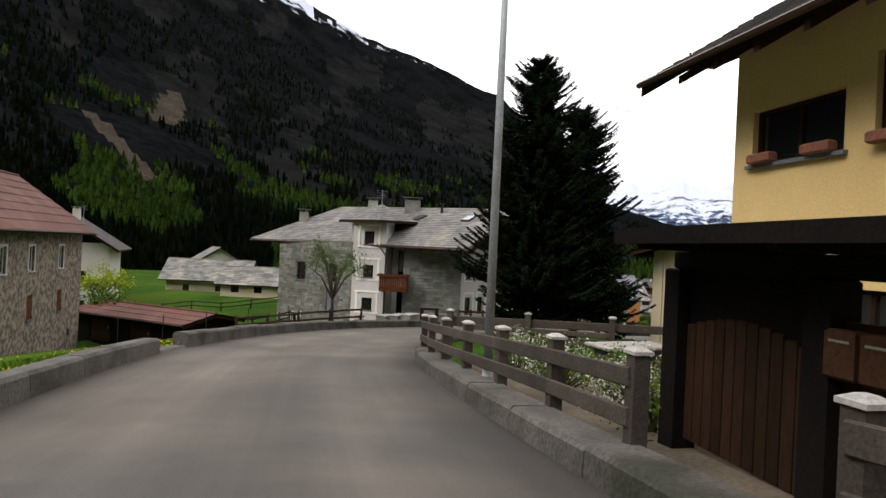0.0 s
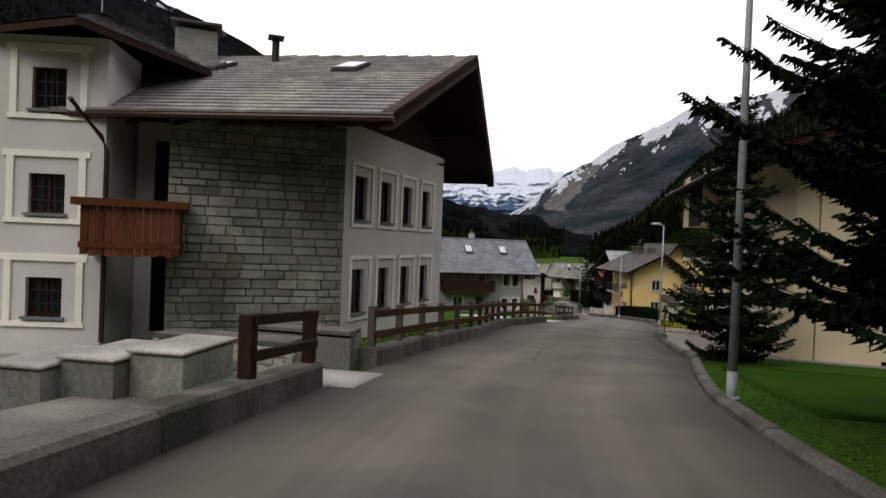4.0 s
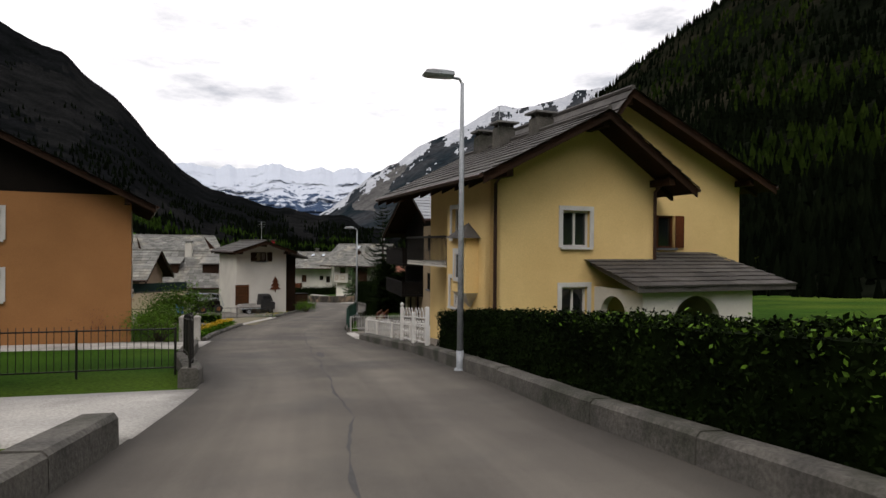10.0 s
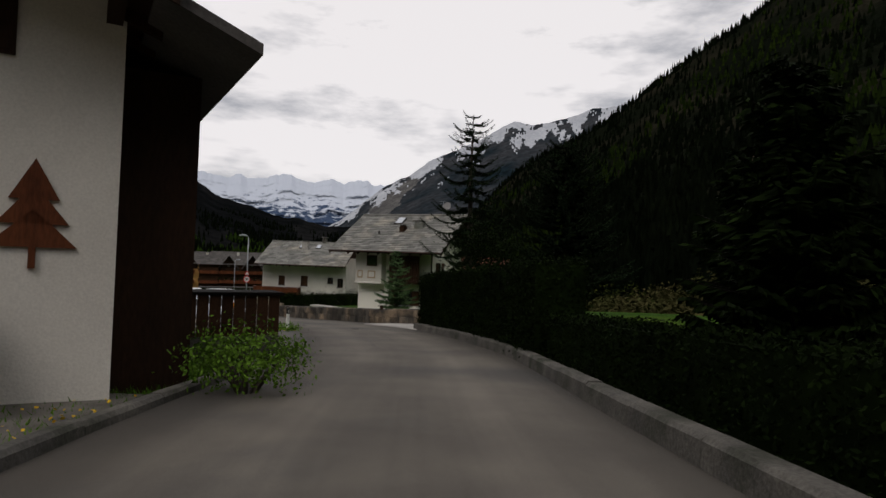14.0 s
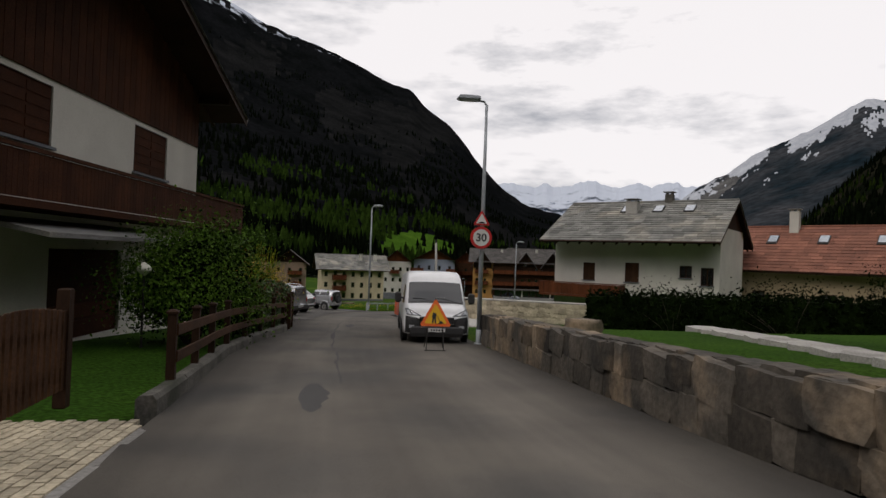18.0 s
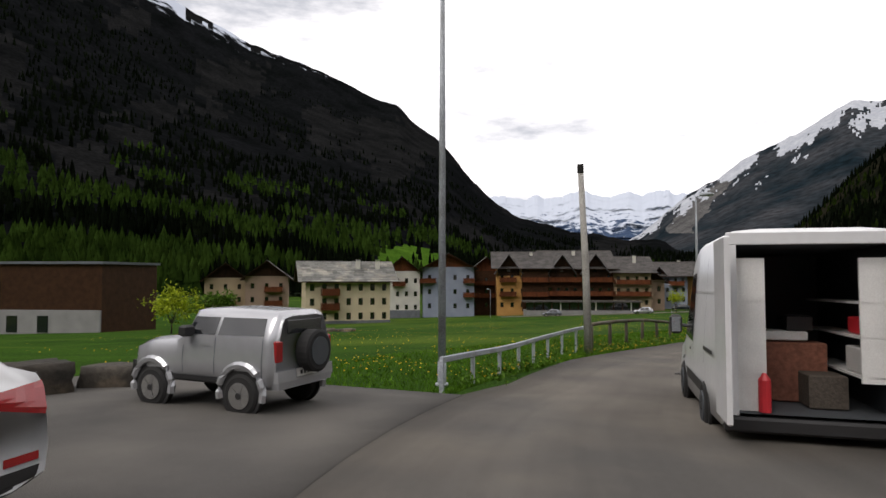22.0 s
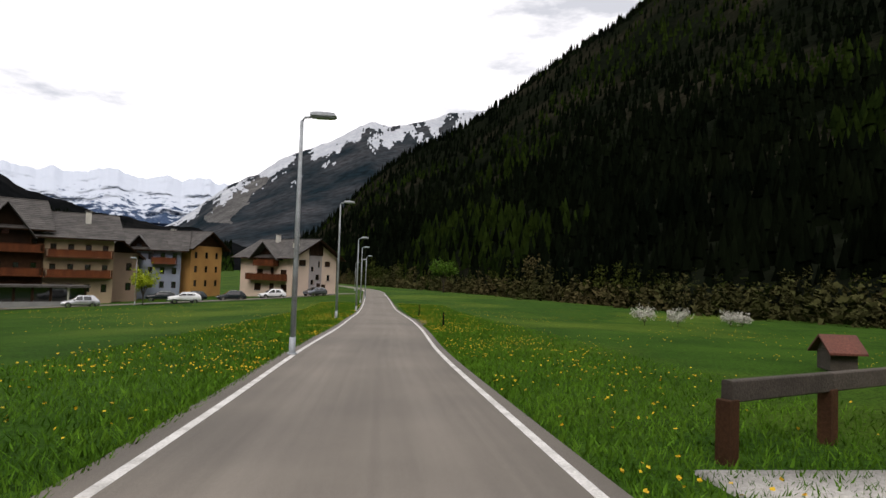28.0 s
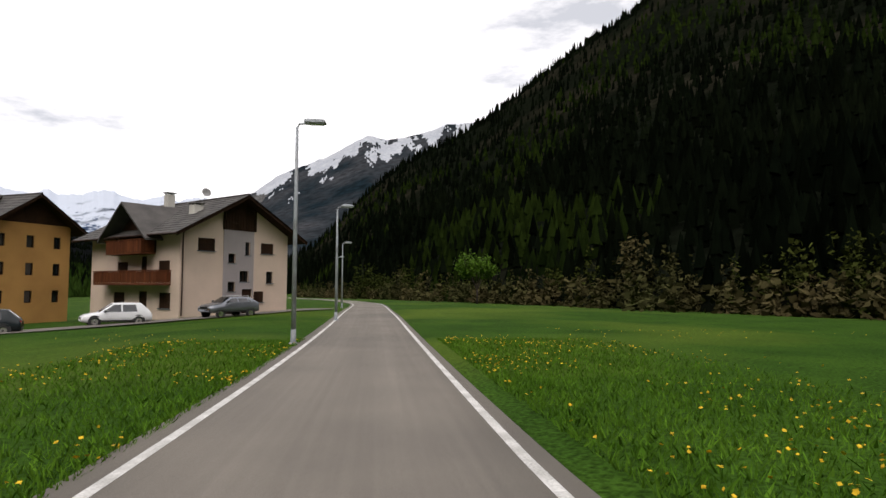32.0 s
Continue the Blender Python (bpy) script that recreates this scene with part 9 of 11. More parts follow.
def little_house(name, label, x, y, turn, w, dpt, h, wall, roof):
    b = thing(name, label, "shed", (x, y, gz(x, y)), turn)
    Mesh().box(-w / 2, w / 2, -dpt / 2, dpt / 2, 0, h, 0.02).ob("body", wall, b)
    Mesh().box(-w * 0.16, w * 0.16, -dpt / 2 - 0.02, -dpt / 2 - 0.002, 0.02, h * 0.8).ob("door", WOOD_DARK, b)
    for sg in (-1, 1):
        q = [(-w / 2 - 0.15, sg * (dpt / 2 + 0.2), h - 0.04), (w / 2 + 0.15, sg * (dpt / 2 + 0.2), h - 0.04), (w / 2 + 0.15, 0, h + 0.42), (-w / 2 - 0.15, 0, h + 0.42)]
        Mesh().slab(q if sg < 0 else q[::-1], 0.06).ob("roof_side", roof, b)
    Mesh().add([(-w / 2, -dpt / 2, h), (-w / 2, dpt / 2, h), (-w / 2, 0, h + 0.36), (w / 2, -dpt / 2, h), (w / 2, dpt / 2, h), (w / 2, 0, h + 0.36)], [(0, 2, 1), (3, 4, 5), (0, 1, 4, 3), (0, 3, 5, 2), (1, 2, 5, 4)]).ob("gables", wall, b)


little_house("playhouse", "small playhouse with a pink roof in the garden", 101.0, 210.4, 40, 1.3, 1.2, 1.1, WOOD_GREY, PINK)
little_house("feeder_shed", "small grey feeding shed with a rusty roof in the meadow", 121.0, 222.0, 130, 0.75, 0.6, 0.55, WOOD_GREY, RUST_ROOF)
# mailboxes on the garden fence, boulders and a rubble heap
for k, (x, y, w) in enumerate(((63.6, 189.6, 0.45), (62.6, 188.7, 0.6), (61.2, 188.3, 0.45), (74.2, 156.6, 0.4))):
    bo = put("boulder", pebble(300 + k, 4).data("boulder", GRANITE, True), None, (x, y, gz(x, y) + w * 0.3), 40 * k, (w * 2.0, w * 1.5, w * 1.1))
    tagged(bo, "rounded grey boulder at the edge of the parking", "boulder", "boulders by the parking")
heap = Mesh()
rr = random.Random(5)
bx, by = 61.5, 236.0
for k in range(150):
    u, v = rr.gauss(0, 2.4), rr.gauss(0, 0.8)
    hh = max(0, 1.1 - 0.1 * u * u - 0.5 * v * v)
    st = pebble(rr.randrange(1000), 2)
    s = rr.uniform(0.3, 0.75)
    heap.add([(x * s * 1.4 + u, y * s + v, z * s * 0.7 + hh * rr.uniform(0.3, 1)) for x, y, z in st.v], st.f)
hp = heap.ob("rubble_heap", GRANITE)
hp.location = (bx, by, gz(bx, by))
tagged(hp, "long heap of pale broken stones in the meadow", "stones", kind="stuff")
# drain covers and gratings
for s, d, w, l in ((160.9, -0.2, 0.34, 0.42), (167.8, 0.9, 0.4, 0.5), (77.0, -2.35, 0.35, 0.75), (228.6, -1.9, 0.7, 0.8)):
    x, y, z = road_pt(s, d)
    mh = thing("drain_cover", "flat grey iron drain cover set in the asphalt", "drain cover", (x, y, z + 0.004), road_turn(s), "drain covers", kind="structure")
    mh.rotation_euler = (0, radians(4.6), radians(road_turn(s)))
    Mesh().box(-l / 2, l / 2, -w / 2, w / 2, -0.02, 0.008).ob("frame", PATCH, mh)
    Mesh().box(-l / 2 + 0.05, l / 2 - 0.05, -w / 2 + 0.05, w / 2 - 0.05, 0.008, 0.013).ob("plate", ASPHALT, mh)
# red flower tub by the stone house
x, y = -2.0, 25.2
ft = thing("flower_tub", "stone tub with red flowers on the house forecourt", "planter", (x, y, gz(x, y)))
Mesh().tube([(0, 0, 0), (0, 0, 0.35)], [0.35, 0.5], 14).ob("tub", CONCRETE, ft)
fl = Mesh()
for k in range(120):
    a, q = rr.uniform(0, 6.28), rr.uniform(0, 0.5)
    c = Vector((q * math.cos(a), q * math.sin(a), 0.4 + rr.uniform(0, 0.25)))
    fl.add([c + Vector((rr.uniform(-0.06, 0.06), rr.uniform(-0.06, 0.06), rr.uniform(-0.05, 0.05))) for _ in range(4)], [(0, 1, 2, 3)])
fl.ob("flowers", LEAF_RED, ft, "red flowers")

# stepping slabs over the chalet lawn
for k in range(19):
    v = k / 18
    x, y = 75.4 + 4.6 * v + 0.3 * math.sin(3 * v), 145.2 + 19.0 * v
    sp = thing("stepping_slab", "pale flat stone slab laid in the lawn", "paving slab", (x, y, gz(x, y)), 60 + 17 * (k % 3), "stepping slabs in the lawn")
    Mesh().prism([(0.66 * math.cos(a * 1.047 + 0.2 * (k % 4)) * (1.25 if a % 3 else 0.95), 0.55 * math.sin(a * 1.047 + 0.2 * (k % 4))) for a in range(6)], -0.2, 0.08).ob("slab", PALE_CONCRETE, sp)
# hollow log trough and two plain garden figures behind the green railing
x, y = 55.3, 96.3
tg = thing("log_trough", "long brown hollowed log trough on the yard", "trough", (x, y, gz(x, y)), road_turn(128) - 8)
m = Mesh()
prof = [(-0.3, 0.25), (-0.26, 0.08), (0, 0.0), (0.26, 0.08), (0.3, 0.25), (0.28, 0.45), (0.2, 0.45), (0.15, 0.25), (-0.15, 0.25), (-0.2, 0.45), (-0.28, 0.45)]
m.v = [(x0, a, b + 0.12) for x0 in (-1.4, 1.4) for a, b in prof]
m.f = [(k, (k + 1) % 11, 11 + (k + 1) % 11, 11 + k) for k in range(11)] + [tuple(reversed(range(11))), tuple(range(11, 22))]
m.ob("log_body", WOOD_RED, tg)
for u in (-1.0, 1.0):
    Mesh().box(u - 0.08, u + 0.08, -0.3, 0.3, 0, 0.13).ob("support", WOOD_DARK, tg)
for x, y, h in ((53.7, 94.0, 0.45), (53.4, 93.4, 0.5)):
    fig = Mesh().tube([(0, 0, 0.0), (0, 0, h * 0.25), (0.02, 0, h * 0.55), (0.08, 0, h * 0.72), (0.1, 0, h * 0.85), (0.1, 0, h)], [0.1, 0.15, 0.13, 0.07, 0.08, 0.02], 12).ob("garden_figure", SANDY, None, smooth=True)
    fig.location = (x, y, gz(x, y) + 0.02)
    tagged(fig, "plain brownish garden figure standing behind the railing", "figure", "garden figures")

railing("iron_fence", "black iron fence running away from the road beside the drive", [road_pt(99.6, 3.2, 0.05), road_pt(99.5, 5.2, 0.05), road_pt(99.4, 7.2, 0.05), road_pt(99.3, 9.2, 0.05)], 1.0, 0.14, IRON, spike=0.1, category="fence")
# loader and barrel beside the white gable house
x, y = 45.6, 112.6
bl = thing("barrel", "blue plastic barrel beside the wagon", "barrel", (x, y, gz(x, y)))
Mesh().tube([(0, 0, 0), (0, 0, 0.1), (0, 0, 0.45), (0, 0, 0.85), (0, 0, 0.9)], [0.26, 0.29, 0.31, 0.29, 0.27], 16).ob("drum", SIGN_BLUE, bl, smooth=True)
bw = thing("boundary_wall", "low cream plastered wall below a dark green screen", "wall", (40.0, 114.6, -10.6), 14, kind="structure")
Mesh().box(0, 7.4, 0, 0.25, -0.5, 2.13, 0.02).ob("wall_body", PLASTER_CREAM, bw)
Mesh().box(-0.05, 7.45, -0.04, 0.29, 2.132, 2.2, 0.01).ob("coping", CONCRETE, bw)
scr = thing("garden_screen", "dark green tarpaulin screen on posts above the wall", "screen", (40.0, 114.6, -10.6), 14)
Mesh().box(0.05, 7.35, 0.1, 0.13, 2.22, 2.92).ob("sheet", TARP, scr)
for u in (0.1, 1.9, 3.7, 5.5, 7.3):
    Mesh().tube([(u, 0.16, 2.2), (u, 0.16, 3.0)], 0.03, 6).ob("post", IRON, scr)
x, y = 48.0, 113.2
fl = thing("farm_loader", "dark farm loader with long steel arms beside the white gable house", "machine", (x, y, gz(x, y)), 6)
Mesh().box(-0.9, 0.9, -0.5, 0.5, 0.35, 1.05, 0.05).ob("body", WOOD_BLACK, fl)
for sg in (-1, 1):
    Mesh().tube([(-1.8, sg * 0.45, 1.75), (0.9, sg * 0.45, 1.6), (1.25, sg * 0.45, 0.55)], 0.045, 6).ob("arm", GALVANISED, fl)
    Mesh().tube([(-1.5, sg * 0.42, 1.3), (0.95, sg * 0.42, 1.22)], 0.035, 6).ob("strut", GALVANISED, fl)
    for u in (-0.65, 0.7):
        Mesh().disc((u, sg * 0.58, 0.36), 0.36, "y", 0.16, 18).ob("tyre", RUBBER, fl)
        Mesh().disc((u, sg * 0.67, 0.36), 0.16, "y", 0.03, 14).ob("rim", WOOD_ORANGE, fl)
x, y = 57.2, 116.0
lm = thing("firewood_store", "brown boarded lean-to beside the white gable house", "shed", (x, y, gz(x, y)), -6)
Mesh().box(-1.1, 1.1, -0.5, 0.5, 0, 0.55, 0.02).ob("stone_base", CONCRETE, lm)
for k in range(8):
    Mesh().box(-1.08 + 0.27 * k, -0.83 + 0.27 * k, -0.52, -0.48, 0.55, 1.5).ob("board", WOOD_BROWN, lm)
Mesh().box(-1.15, 1.15, -0.6, 0.55, 1.5, 1.58, 0.01).ob("top", WOOD_BLACK, lm)


# ---- trees, hedges, shrubs, grass and flowers ----
def quad_mesh(name, V, material, parent=None, label="", smooth=False):
    """Many loose quads (n, 4, 3) as one mesh."""
    V = np.asarray(V, float)
    n = len(V)
    me = bpy.data.meshes.new(name)
    me.vertices.add(4 * n)
    me.vertices.foreach_set("co", V.reshape(-1))
    me.loops.add(4 * n)
    me.loops.foreach_set("vertex_index", np.arange(4 * n, dtype=np.int32))
    me.polygons.add(n)
    me.polygons.foreach_set("loop_start", np.arange(0, 4 * n, 4, dtype=np.int32))
    me.update(calc_edges=True)
    me.materials.append(material)
    o = new(name, me)
    if parent is not None:
        o.parent = parent
    return tagged(o, label)


def leaves(centres, size, rs, outward=None, flat=0.5, ratio=0.55, vary=0.4):
    """Pointed leaf quads about the centres; outward vectors tilt them to face away from the plant."""
    c = np.asarray(centres, float)
    n = len(c)
    nrm = rs.normal(size=(n, 3))
    if outward is not None:
        nrm = nrm * flat + outward
    nrm /= np.linalg.norm(nrm, axis=1)[:, None] + 1e-9
    a = np.cross(nrm, rs.normal(size=(n, 3)))
    a /= np.linalg.norm(a, axis=1)[:, None] + 1e-9
    b = np.cross(nrm, a)
    s = size * (1 + rs.uniform(-vary, vary, n))[:, None]
    return np.stack([c - a * s, c + b * s * ratio - a * s * 0.1, c + a * s, c - b * s * ratio - a * s * 0.1], 1)


def spruce(x, y, h, r, label, needles=NEEDLES, seed=1, group="", whorl=0.36, clear=0.06, dense=1.0, shape=0.85, sag=0.25, at_z=None, name="spruce", category="conifer", skirt=0.45):
    rs = np.random.RandomState(seed)
    z = gz(x, y) if at_z is None else at_z
    t = thing(name, label, category, (x, y, z), 0, group)
    Mesh().tube([(0, 0, -0.3), (0.03, 0, h * 0.3), (-0.02, 0.03, h * 0.7), (0, 0, h * 0.985)], [h * 0.021, h * 0.016, h * 0.008, 0.01], 9).ob("trunk", BARK, t, smooth=True)
    Q, limbs = [], Mesh()
    lev = h * clear
    while lev < h * 0.985:
        v = lev / h
        L0 = r * (1 - v) ** shape * min(1, skirt + (v - clear) * 4) + 0.12
        for _ in range(int((8 + 6 * (1 - v)) * dense)):
            az = rs.uniform(0, 2 * math.pi)
            L = L0 * rs.uniform(0.5, 1.12) * (1 + 0.16 * math.sin(3 * az + lev * 1.3) + 0.1 * math.sin(lev * 2.9 + az))
            n = max(4, int(L / 0.08 * dense))
            u = np.linspace(0.12, 1, n)
            d = np.array([math.cos(az), math.sin(az), 0])
            side = np.array([-d[1], d[0], 0])
            lift = rs.uniform(-0.1, 0.12) + 0.35 * v
            pz = lev + L * (lift * u - sag * np.sin(u * math.pi * 0.85) * 0.8 + 0.06 * u**3)
            P = d * (L * u)[:, None] + np.array([0, 0, 1]) * pz[:, None]
            if L > 0.8:
                limbs.tube([P[0], P[n // 4], P[n // 2], P[3 * n // 4], P[-1]], [0.016, 0.013, 0.01, 0.007, 0.004], 4, False)
            wid = (0.11 + 0.11 * L / max(r, 1)) * (1.15 - 0.75 * u) * (1 + 0.3 * rs.normal(size=n)) + 0.05
            for sg in (-1, 1):
                tip = P + side * (sg * wid * rs.uniform(0.7, 1.3, n))[:, None] + d * (wid * 0.7)[:, None] + np.array([0, 0, -1]) * (wid * rs.uniform(0.1, 0.75, n))[:, None]
                mid = (P + tip) / 2
                dw = np.cross(tip - P, rs.normal(size=(n, 3)))
                dw /= np.linalg.norm(dw, axis=1)[:, None] + 1e-9
                Q.append(np.stack([P, mid + dw * (wid * 0.2)[:, None], tip, mid - dw * (wid * 0.2)[:, None]], 1))
            hang = P + np.array([0, 0, -1]) * (wid * rs.uniform(0.4, 1.0, n))[:, None] + side * (wid * rs.uniform(-0.3, 0.3, n))[:, None]
            w2 = (d + side * 0.4) * (wid * 0.17)[:, None]
            Q.append(np.stack([P - w2, P + w2, hang + w2 * 0.5, hang - w2 * 0.4], 1))
        lev += whorl * (0.7 + 0.5 * (1 - v)) * rs.uniform(0.8, 1.2)
    limbs.ob("limb_work", WOOD_BLACK, t)
    quad_mesh("crown", np.concatenate(Q), needles, t)
    return t


def bush(name, label, x, y, rx, ry, h, size, n, material, seed=1, group="", category="bush", clumps=40, at_z=None, inner=None, lift=0.0):
    """A rounded shrub: stems and leaves gathered in many clumps with gaps."""
    rs = np.random.RandomState(seed)
    z = gz(x, y) if at_z is None else at_z
    t = thing(name, label, category, (x, y, z), 0, group)
    th, ph = rs.uniform(0, 2 * math.pi, clumps), np.arccos(rs.uniform(-0.25, 1, clumps))
    q = rs.uniform(0.55, 1.0, clumps) ** 0.6
    C = np.stack([rx * q * np.sin(ph) * np.cos(th), ry * q * np.sin(ph) * np.sin(th), lift + (h - lift) * (0.42 + 0.58 * q * np.cos(ph))], 1)
    stems = Mesh()
    for c in C[:: max(1, clumps // 14)]:
        stems.tube([(c[0] * 0.1, c[1] * 0.1, -0.1), (c[0] * 0.45, c[1] * 0.45, c[2] * 0.5), tuple(c)], [0.035, 0.02, 0.006], 5, False)
    stems.ob("stem_work", BARK, t)
    k = rs.randint(0, clumps, n)
    spread = (rx * ry * h) ** (1 / 3) * 0.30
    P = C[k] + rs.normal(size=(n, 3)) * spread * np.array([1, 1, 0.85]) * rs.uniform(0.4, 1.0, (n, 1))
    P[:, 2] = np.maximum(P[:, 2], 0.03)
    out = P - np.array([0, 0, h * 0.35])
    out /= np.linalg.norm(out, axis=1)[:, None] + 1e-9
    quad_mesh("foliage", leaves(P, size, rs, out, 0.9), material, t)
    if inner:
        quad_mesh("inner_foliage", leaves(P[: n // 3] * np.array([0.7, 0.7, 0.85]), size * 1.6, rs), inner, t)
    return t


def hedge(name, label, pts, height, width, size, per_m2, material, inward, seed=1, core=LEAF_HEDGE, group="", ragged_top=0.06, category="hedge", tips=None):
    """A clipped hedge along a line: a dense core and loose leaves over its faces; inward is the side it grows to (+1 left)."""
    rs = np.random.RandomState(seed)
    t = thing(name, label, category, pts[0], 0, group)
    o = np.array(pts[0])
    L = [np.array(p) - o for p in pts]
    m = Mesh()
    Pall, Oall = [], []
    for p, q in zip(L, L[1:]):
        d = q - p
        ln = np.linalg.norm(d)
        f = np.array([d[0], d[1], 0]) / np.hypot(d[0], d[1])
        nr = np.array([-f[1], f[0], 0]) * inward
        up = np.array([0, 0, 1.0])
        a, b, c = 0.09, width - 0.09, height - 0.1
        vs = [p + nr * a, q + nr * a, q + nr * b, p + nr * b]
        m.add([tuple(v - up * 0.1) for v in vs] + [tuple(v + up * c) for v in vs], [(3, 2, 1, 0), (4, 5, 6, 7), (0, 1, 5, 4), (1, 2, 6, 5), (2, 3, 7, 6), (3, 0, 4, 7)])
        for area, mk, out in ((ln * height, lambda u, w: p + d * u[:, None] + up * (height * w)[:, None], -nr), (ln * width, lambda u, w: p + d * u[:, None] + nr * (width * w)[:, None] + up * height, up), (ln * height * 0.5, lambda u, w: p + d * u[:, None] + nr * width + up * (height * w)[:, None], nr)):
            n = int(area * per_m2)
            X = mk(rs.uniform(0, 1, n), rs.uniform(0, 1, n))
            lump = np.array([noise.noise(Vector(v * 1.4)) for v in (X + o)]) * 0.09
            X = X + out * (lump + rs.normal(0, ragged_top * 0.7, n) - 0.03)[:, None]
            Pall.append(X)
            Oall.append(np.tile(out, (n, 1)))
    for end, sg in ((L[0], -1), (L[-1], 1)):
        d = (L[1] - L[0]) if sg < 0 else (L[-1] - L[-2])
        f = np.array([d[0], d[1], 0]) / np.hypot(d[0], d[1])
        nr = np.array([-f[1], f[0], 0]) * inward
        n = int(width * height * per_m2)
        Pall.append(end + nr * (width * rs.uniform(0, 1, n))[:, None] + np.array([0, 0, 1]) * (height * rs.uniform(0, 1, n))[:, None] + f * sg * rs.normal(0, 0.04, n)[:, None])
        Oall.append(np.tile(f * sg, (n, 1)))
    # Plain box in a dark leaf colour stands for the shade inside.
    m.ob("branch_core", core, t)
    P, O = np.concatenate(Pall), np.concatenate(Oall)
    if tips:
        pick = rs.uniform(0, 1, len(P)) < 0.24 * np.clip(P[:, 2] - L[0][2] - height * 0.3, 0, 2)
        quad_mesh("young_shoots", leaves(P[pick], size, rs, O[pick], 0.9), tips, t, "reddish young leaves")
        P, O = P[~pick], O[~pick]
    quad_mesh("foliage", leaves(P, size, rs, O, 0.9), material, t)
    return t


def leafy_tree(name, label, x, y, h, spread, trunk_h, n, size, material, seed=1, stems=1, group="", at_z=None, category="tree", limbs=9, flat=1.0):
    """Tapered trunk, forking limbs, leaves round the twigs."""
    rs = np.random.RandomState(seed)
    z = gz(x, y) if at_z is None else at_z
    t = thing(name, label, category, (x, y, z), 0, group)
    Mesh().tube([(0, 0, -0.2), (0.02, 0.01, trunk_h * 0.6), (0, 0, trunk_h)], [h * 0.022, h * 0.017, h * 0.015], 8).ob("trunk", BARK, t, smooth=True)
    wood, tips = Mesh(), []
    for i in range(limbs * stems):
        az = 2 * math.pi * (i + rs.uniform(-0.3, 0.3)) / limbs * 1.618
        q = rs.uniform(0.45, 1.0)
        end = np.array([spread * q * math.cos(az), spread * q * math.sin(az), trunk_h + (h - trunk_h) * (1 - 0.5 * q**2) * rs.uniform(0.65, 1.0) * flat])
        mid = np.array([end[0] * 0.4, end[1] * 0.4, trunk_h + (end[2] - trunk_h) * 0.6])
        wood.tube([(0, 0, trunk_h * 0.9), tuple(mid), tuple(end)], [h * 0.011, h * 0.007, 0.006], 6, False)
        for j in range(7):
            v = rs.uniform(0.3, 1.0)
            b0 = mid + (end - mid) * v
            e2 = b0 + rs.normal(size=3) * spread * 0.22 + np.array([0, 0, 0.15 * spread * flat])
            wood.tube([tuple(b0), tuple((b0 + e2) / 2 + rs.normal(size=3) * 0.03), tuple(e2)], [h * 0.004, h * 0.003, 0.003], 4, False)
            tips += [b0, (b0 + e2) / 2, e2, e2]
    wood.ob("limb_work", BARK, t)
    tips = np.array(tips)
    k = rs.randint(0, len(tips), n)
    P = tips[k] + rs.normal(size=(n, 3)) * spread * 0.11
    quad_mesh("crown", leaves(P, size, rs), material, t)
    return t


spruce(7.36, 14.57, 14.0, 3.9, "tall dark spruce on the lawn in the bend", seed=3, dense=2.0, whorl=0.26, shape=0.5, group="spruces in the bend", clear=0.1)
spruce(10.44, 18.47, 13.2, 3.6, "tall dark spruce on the lawn in the bend", seed=4, dense=1.9, whorl=0.27, shape=0.5, group="spruces in the bend", clear=0.15, skirt=1.0)
spruce(15.5, 28.2, 7.6, 2.1, "dark spruce beside the kerb", seed=5, dense=1.3, shape=0.7, clear=0.04)
spruce(74.6, 136.6, 4.3, 1.6, "young blue-green spruce before the chalet", NEEDLES_BLUE, seed=6, whorl=0.3, dense=1.1, shape=0.9, clear=0.03, sag=0.1)
spruce(76.0, 130.6, 12.5, 3.8, "tall dark pine with open hanging branches", seed=7, whorl=0.6, dense=0.95, shape=0.5, clear=0.16, sag=0.3, name="pine")
spruce(80.5, 127.0, 10.5, 4.0, "tall dark pine behind the hedge", seed=8, whorl=0.42, dense=1.6, shape=0.4, clear=0.1, name="pine")
bush("conifer_bush", "tall rounded dark conifer bush at the drive", 72.4, 124.4, 1.6, 1.6, 5.2, 0.06, 11000, LEAF_HEDGE, 9, clumps=120)
for k, (x, y, h, r) in enumerate(((60.6, 104.6, 4.6, 1.1), (62.2, 106.0, 4.0, 1.0), (61.7, 103.6, 3.6, 0.9))):
    spruce(x, y, h, r, "dense dark thuja in the roadside group", LEAF_HEDGE, seed=12 + k, dense=1.6, shape=0.45, clear=0.01, sag=0.02, whorl=0.24, group="thujas by the road", name="thuja")
for k, (x, y, h) in enumerate(((87.5, 159.5, 2.4), (84.5, 162.5, 2.2), (92.0, 156.0, 2.6), (81.5, 165.5, 2.0), (89.8, 158, 2.9))):
    bush("garden_shrub", "dark green garden shrub along the lawn's far side", x, y, 1.8, 1.6, h, 0.052, 3000, LEAF_HEDGE, 30 + k, "shrubs behind the lawn")
hedge("lawn_hedge", "loose dark hedge behind the chalet lawn", between((78.5, 167.5), (96.0, 152.0), 4.0), 1.7, 1.4, 0.1, 90, LEAF_HEDGE, 1, 60, ragged_top=0.16)
leafy_tree("young_tree", "young tree with thin stems and sparse spring leaves", -3.3, 21.2, 5.8, 2.2, 1.9, 2500, 0.045, LEAF_MID, 3, stems=1, limbs=10)
leafy_tree("small_tree", "small tree in fresh leaf beside the farmhouse", -30.0, 46.0, 4.5, 2.2, 1.4, 1800, 0.12, LEAF_BRIGHT, 4)
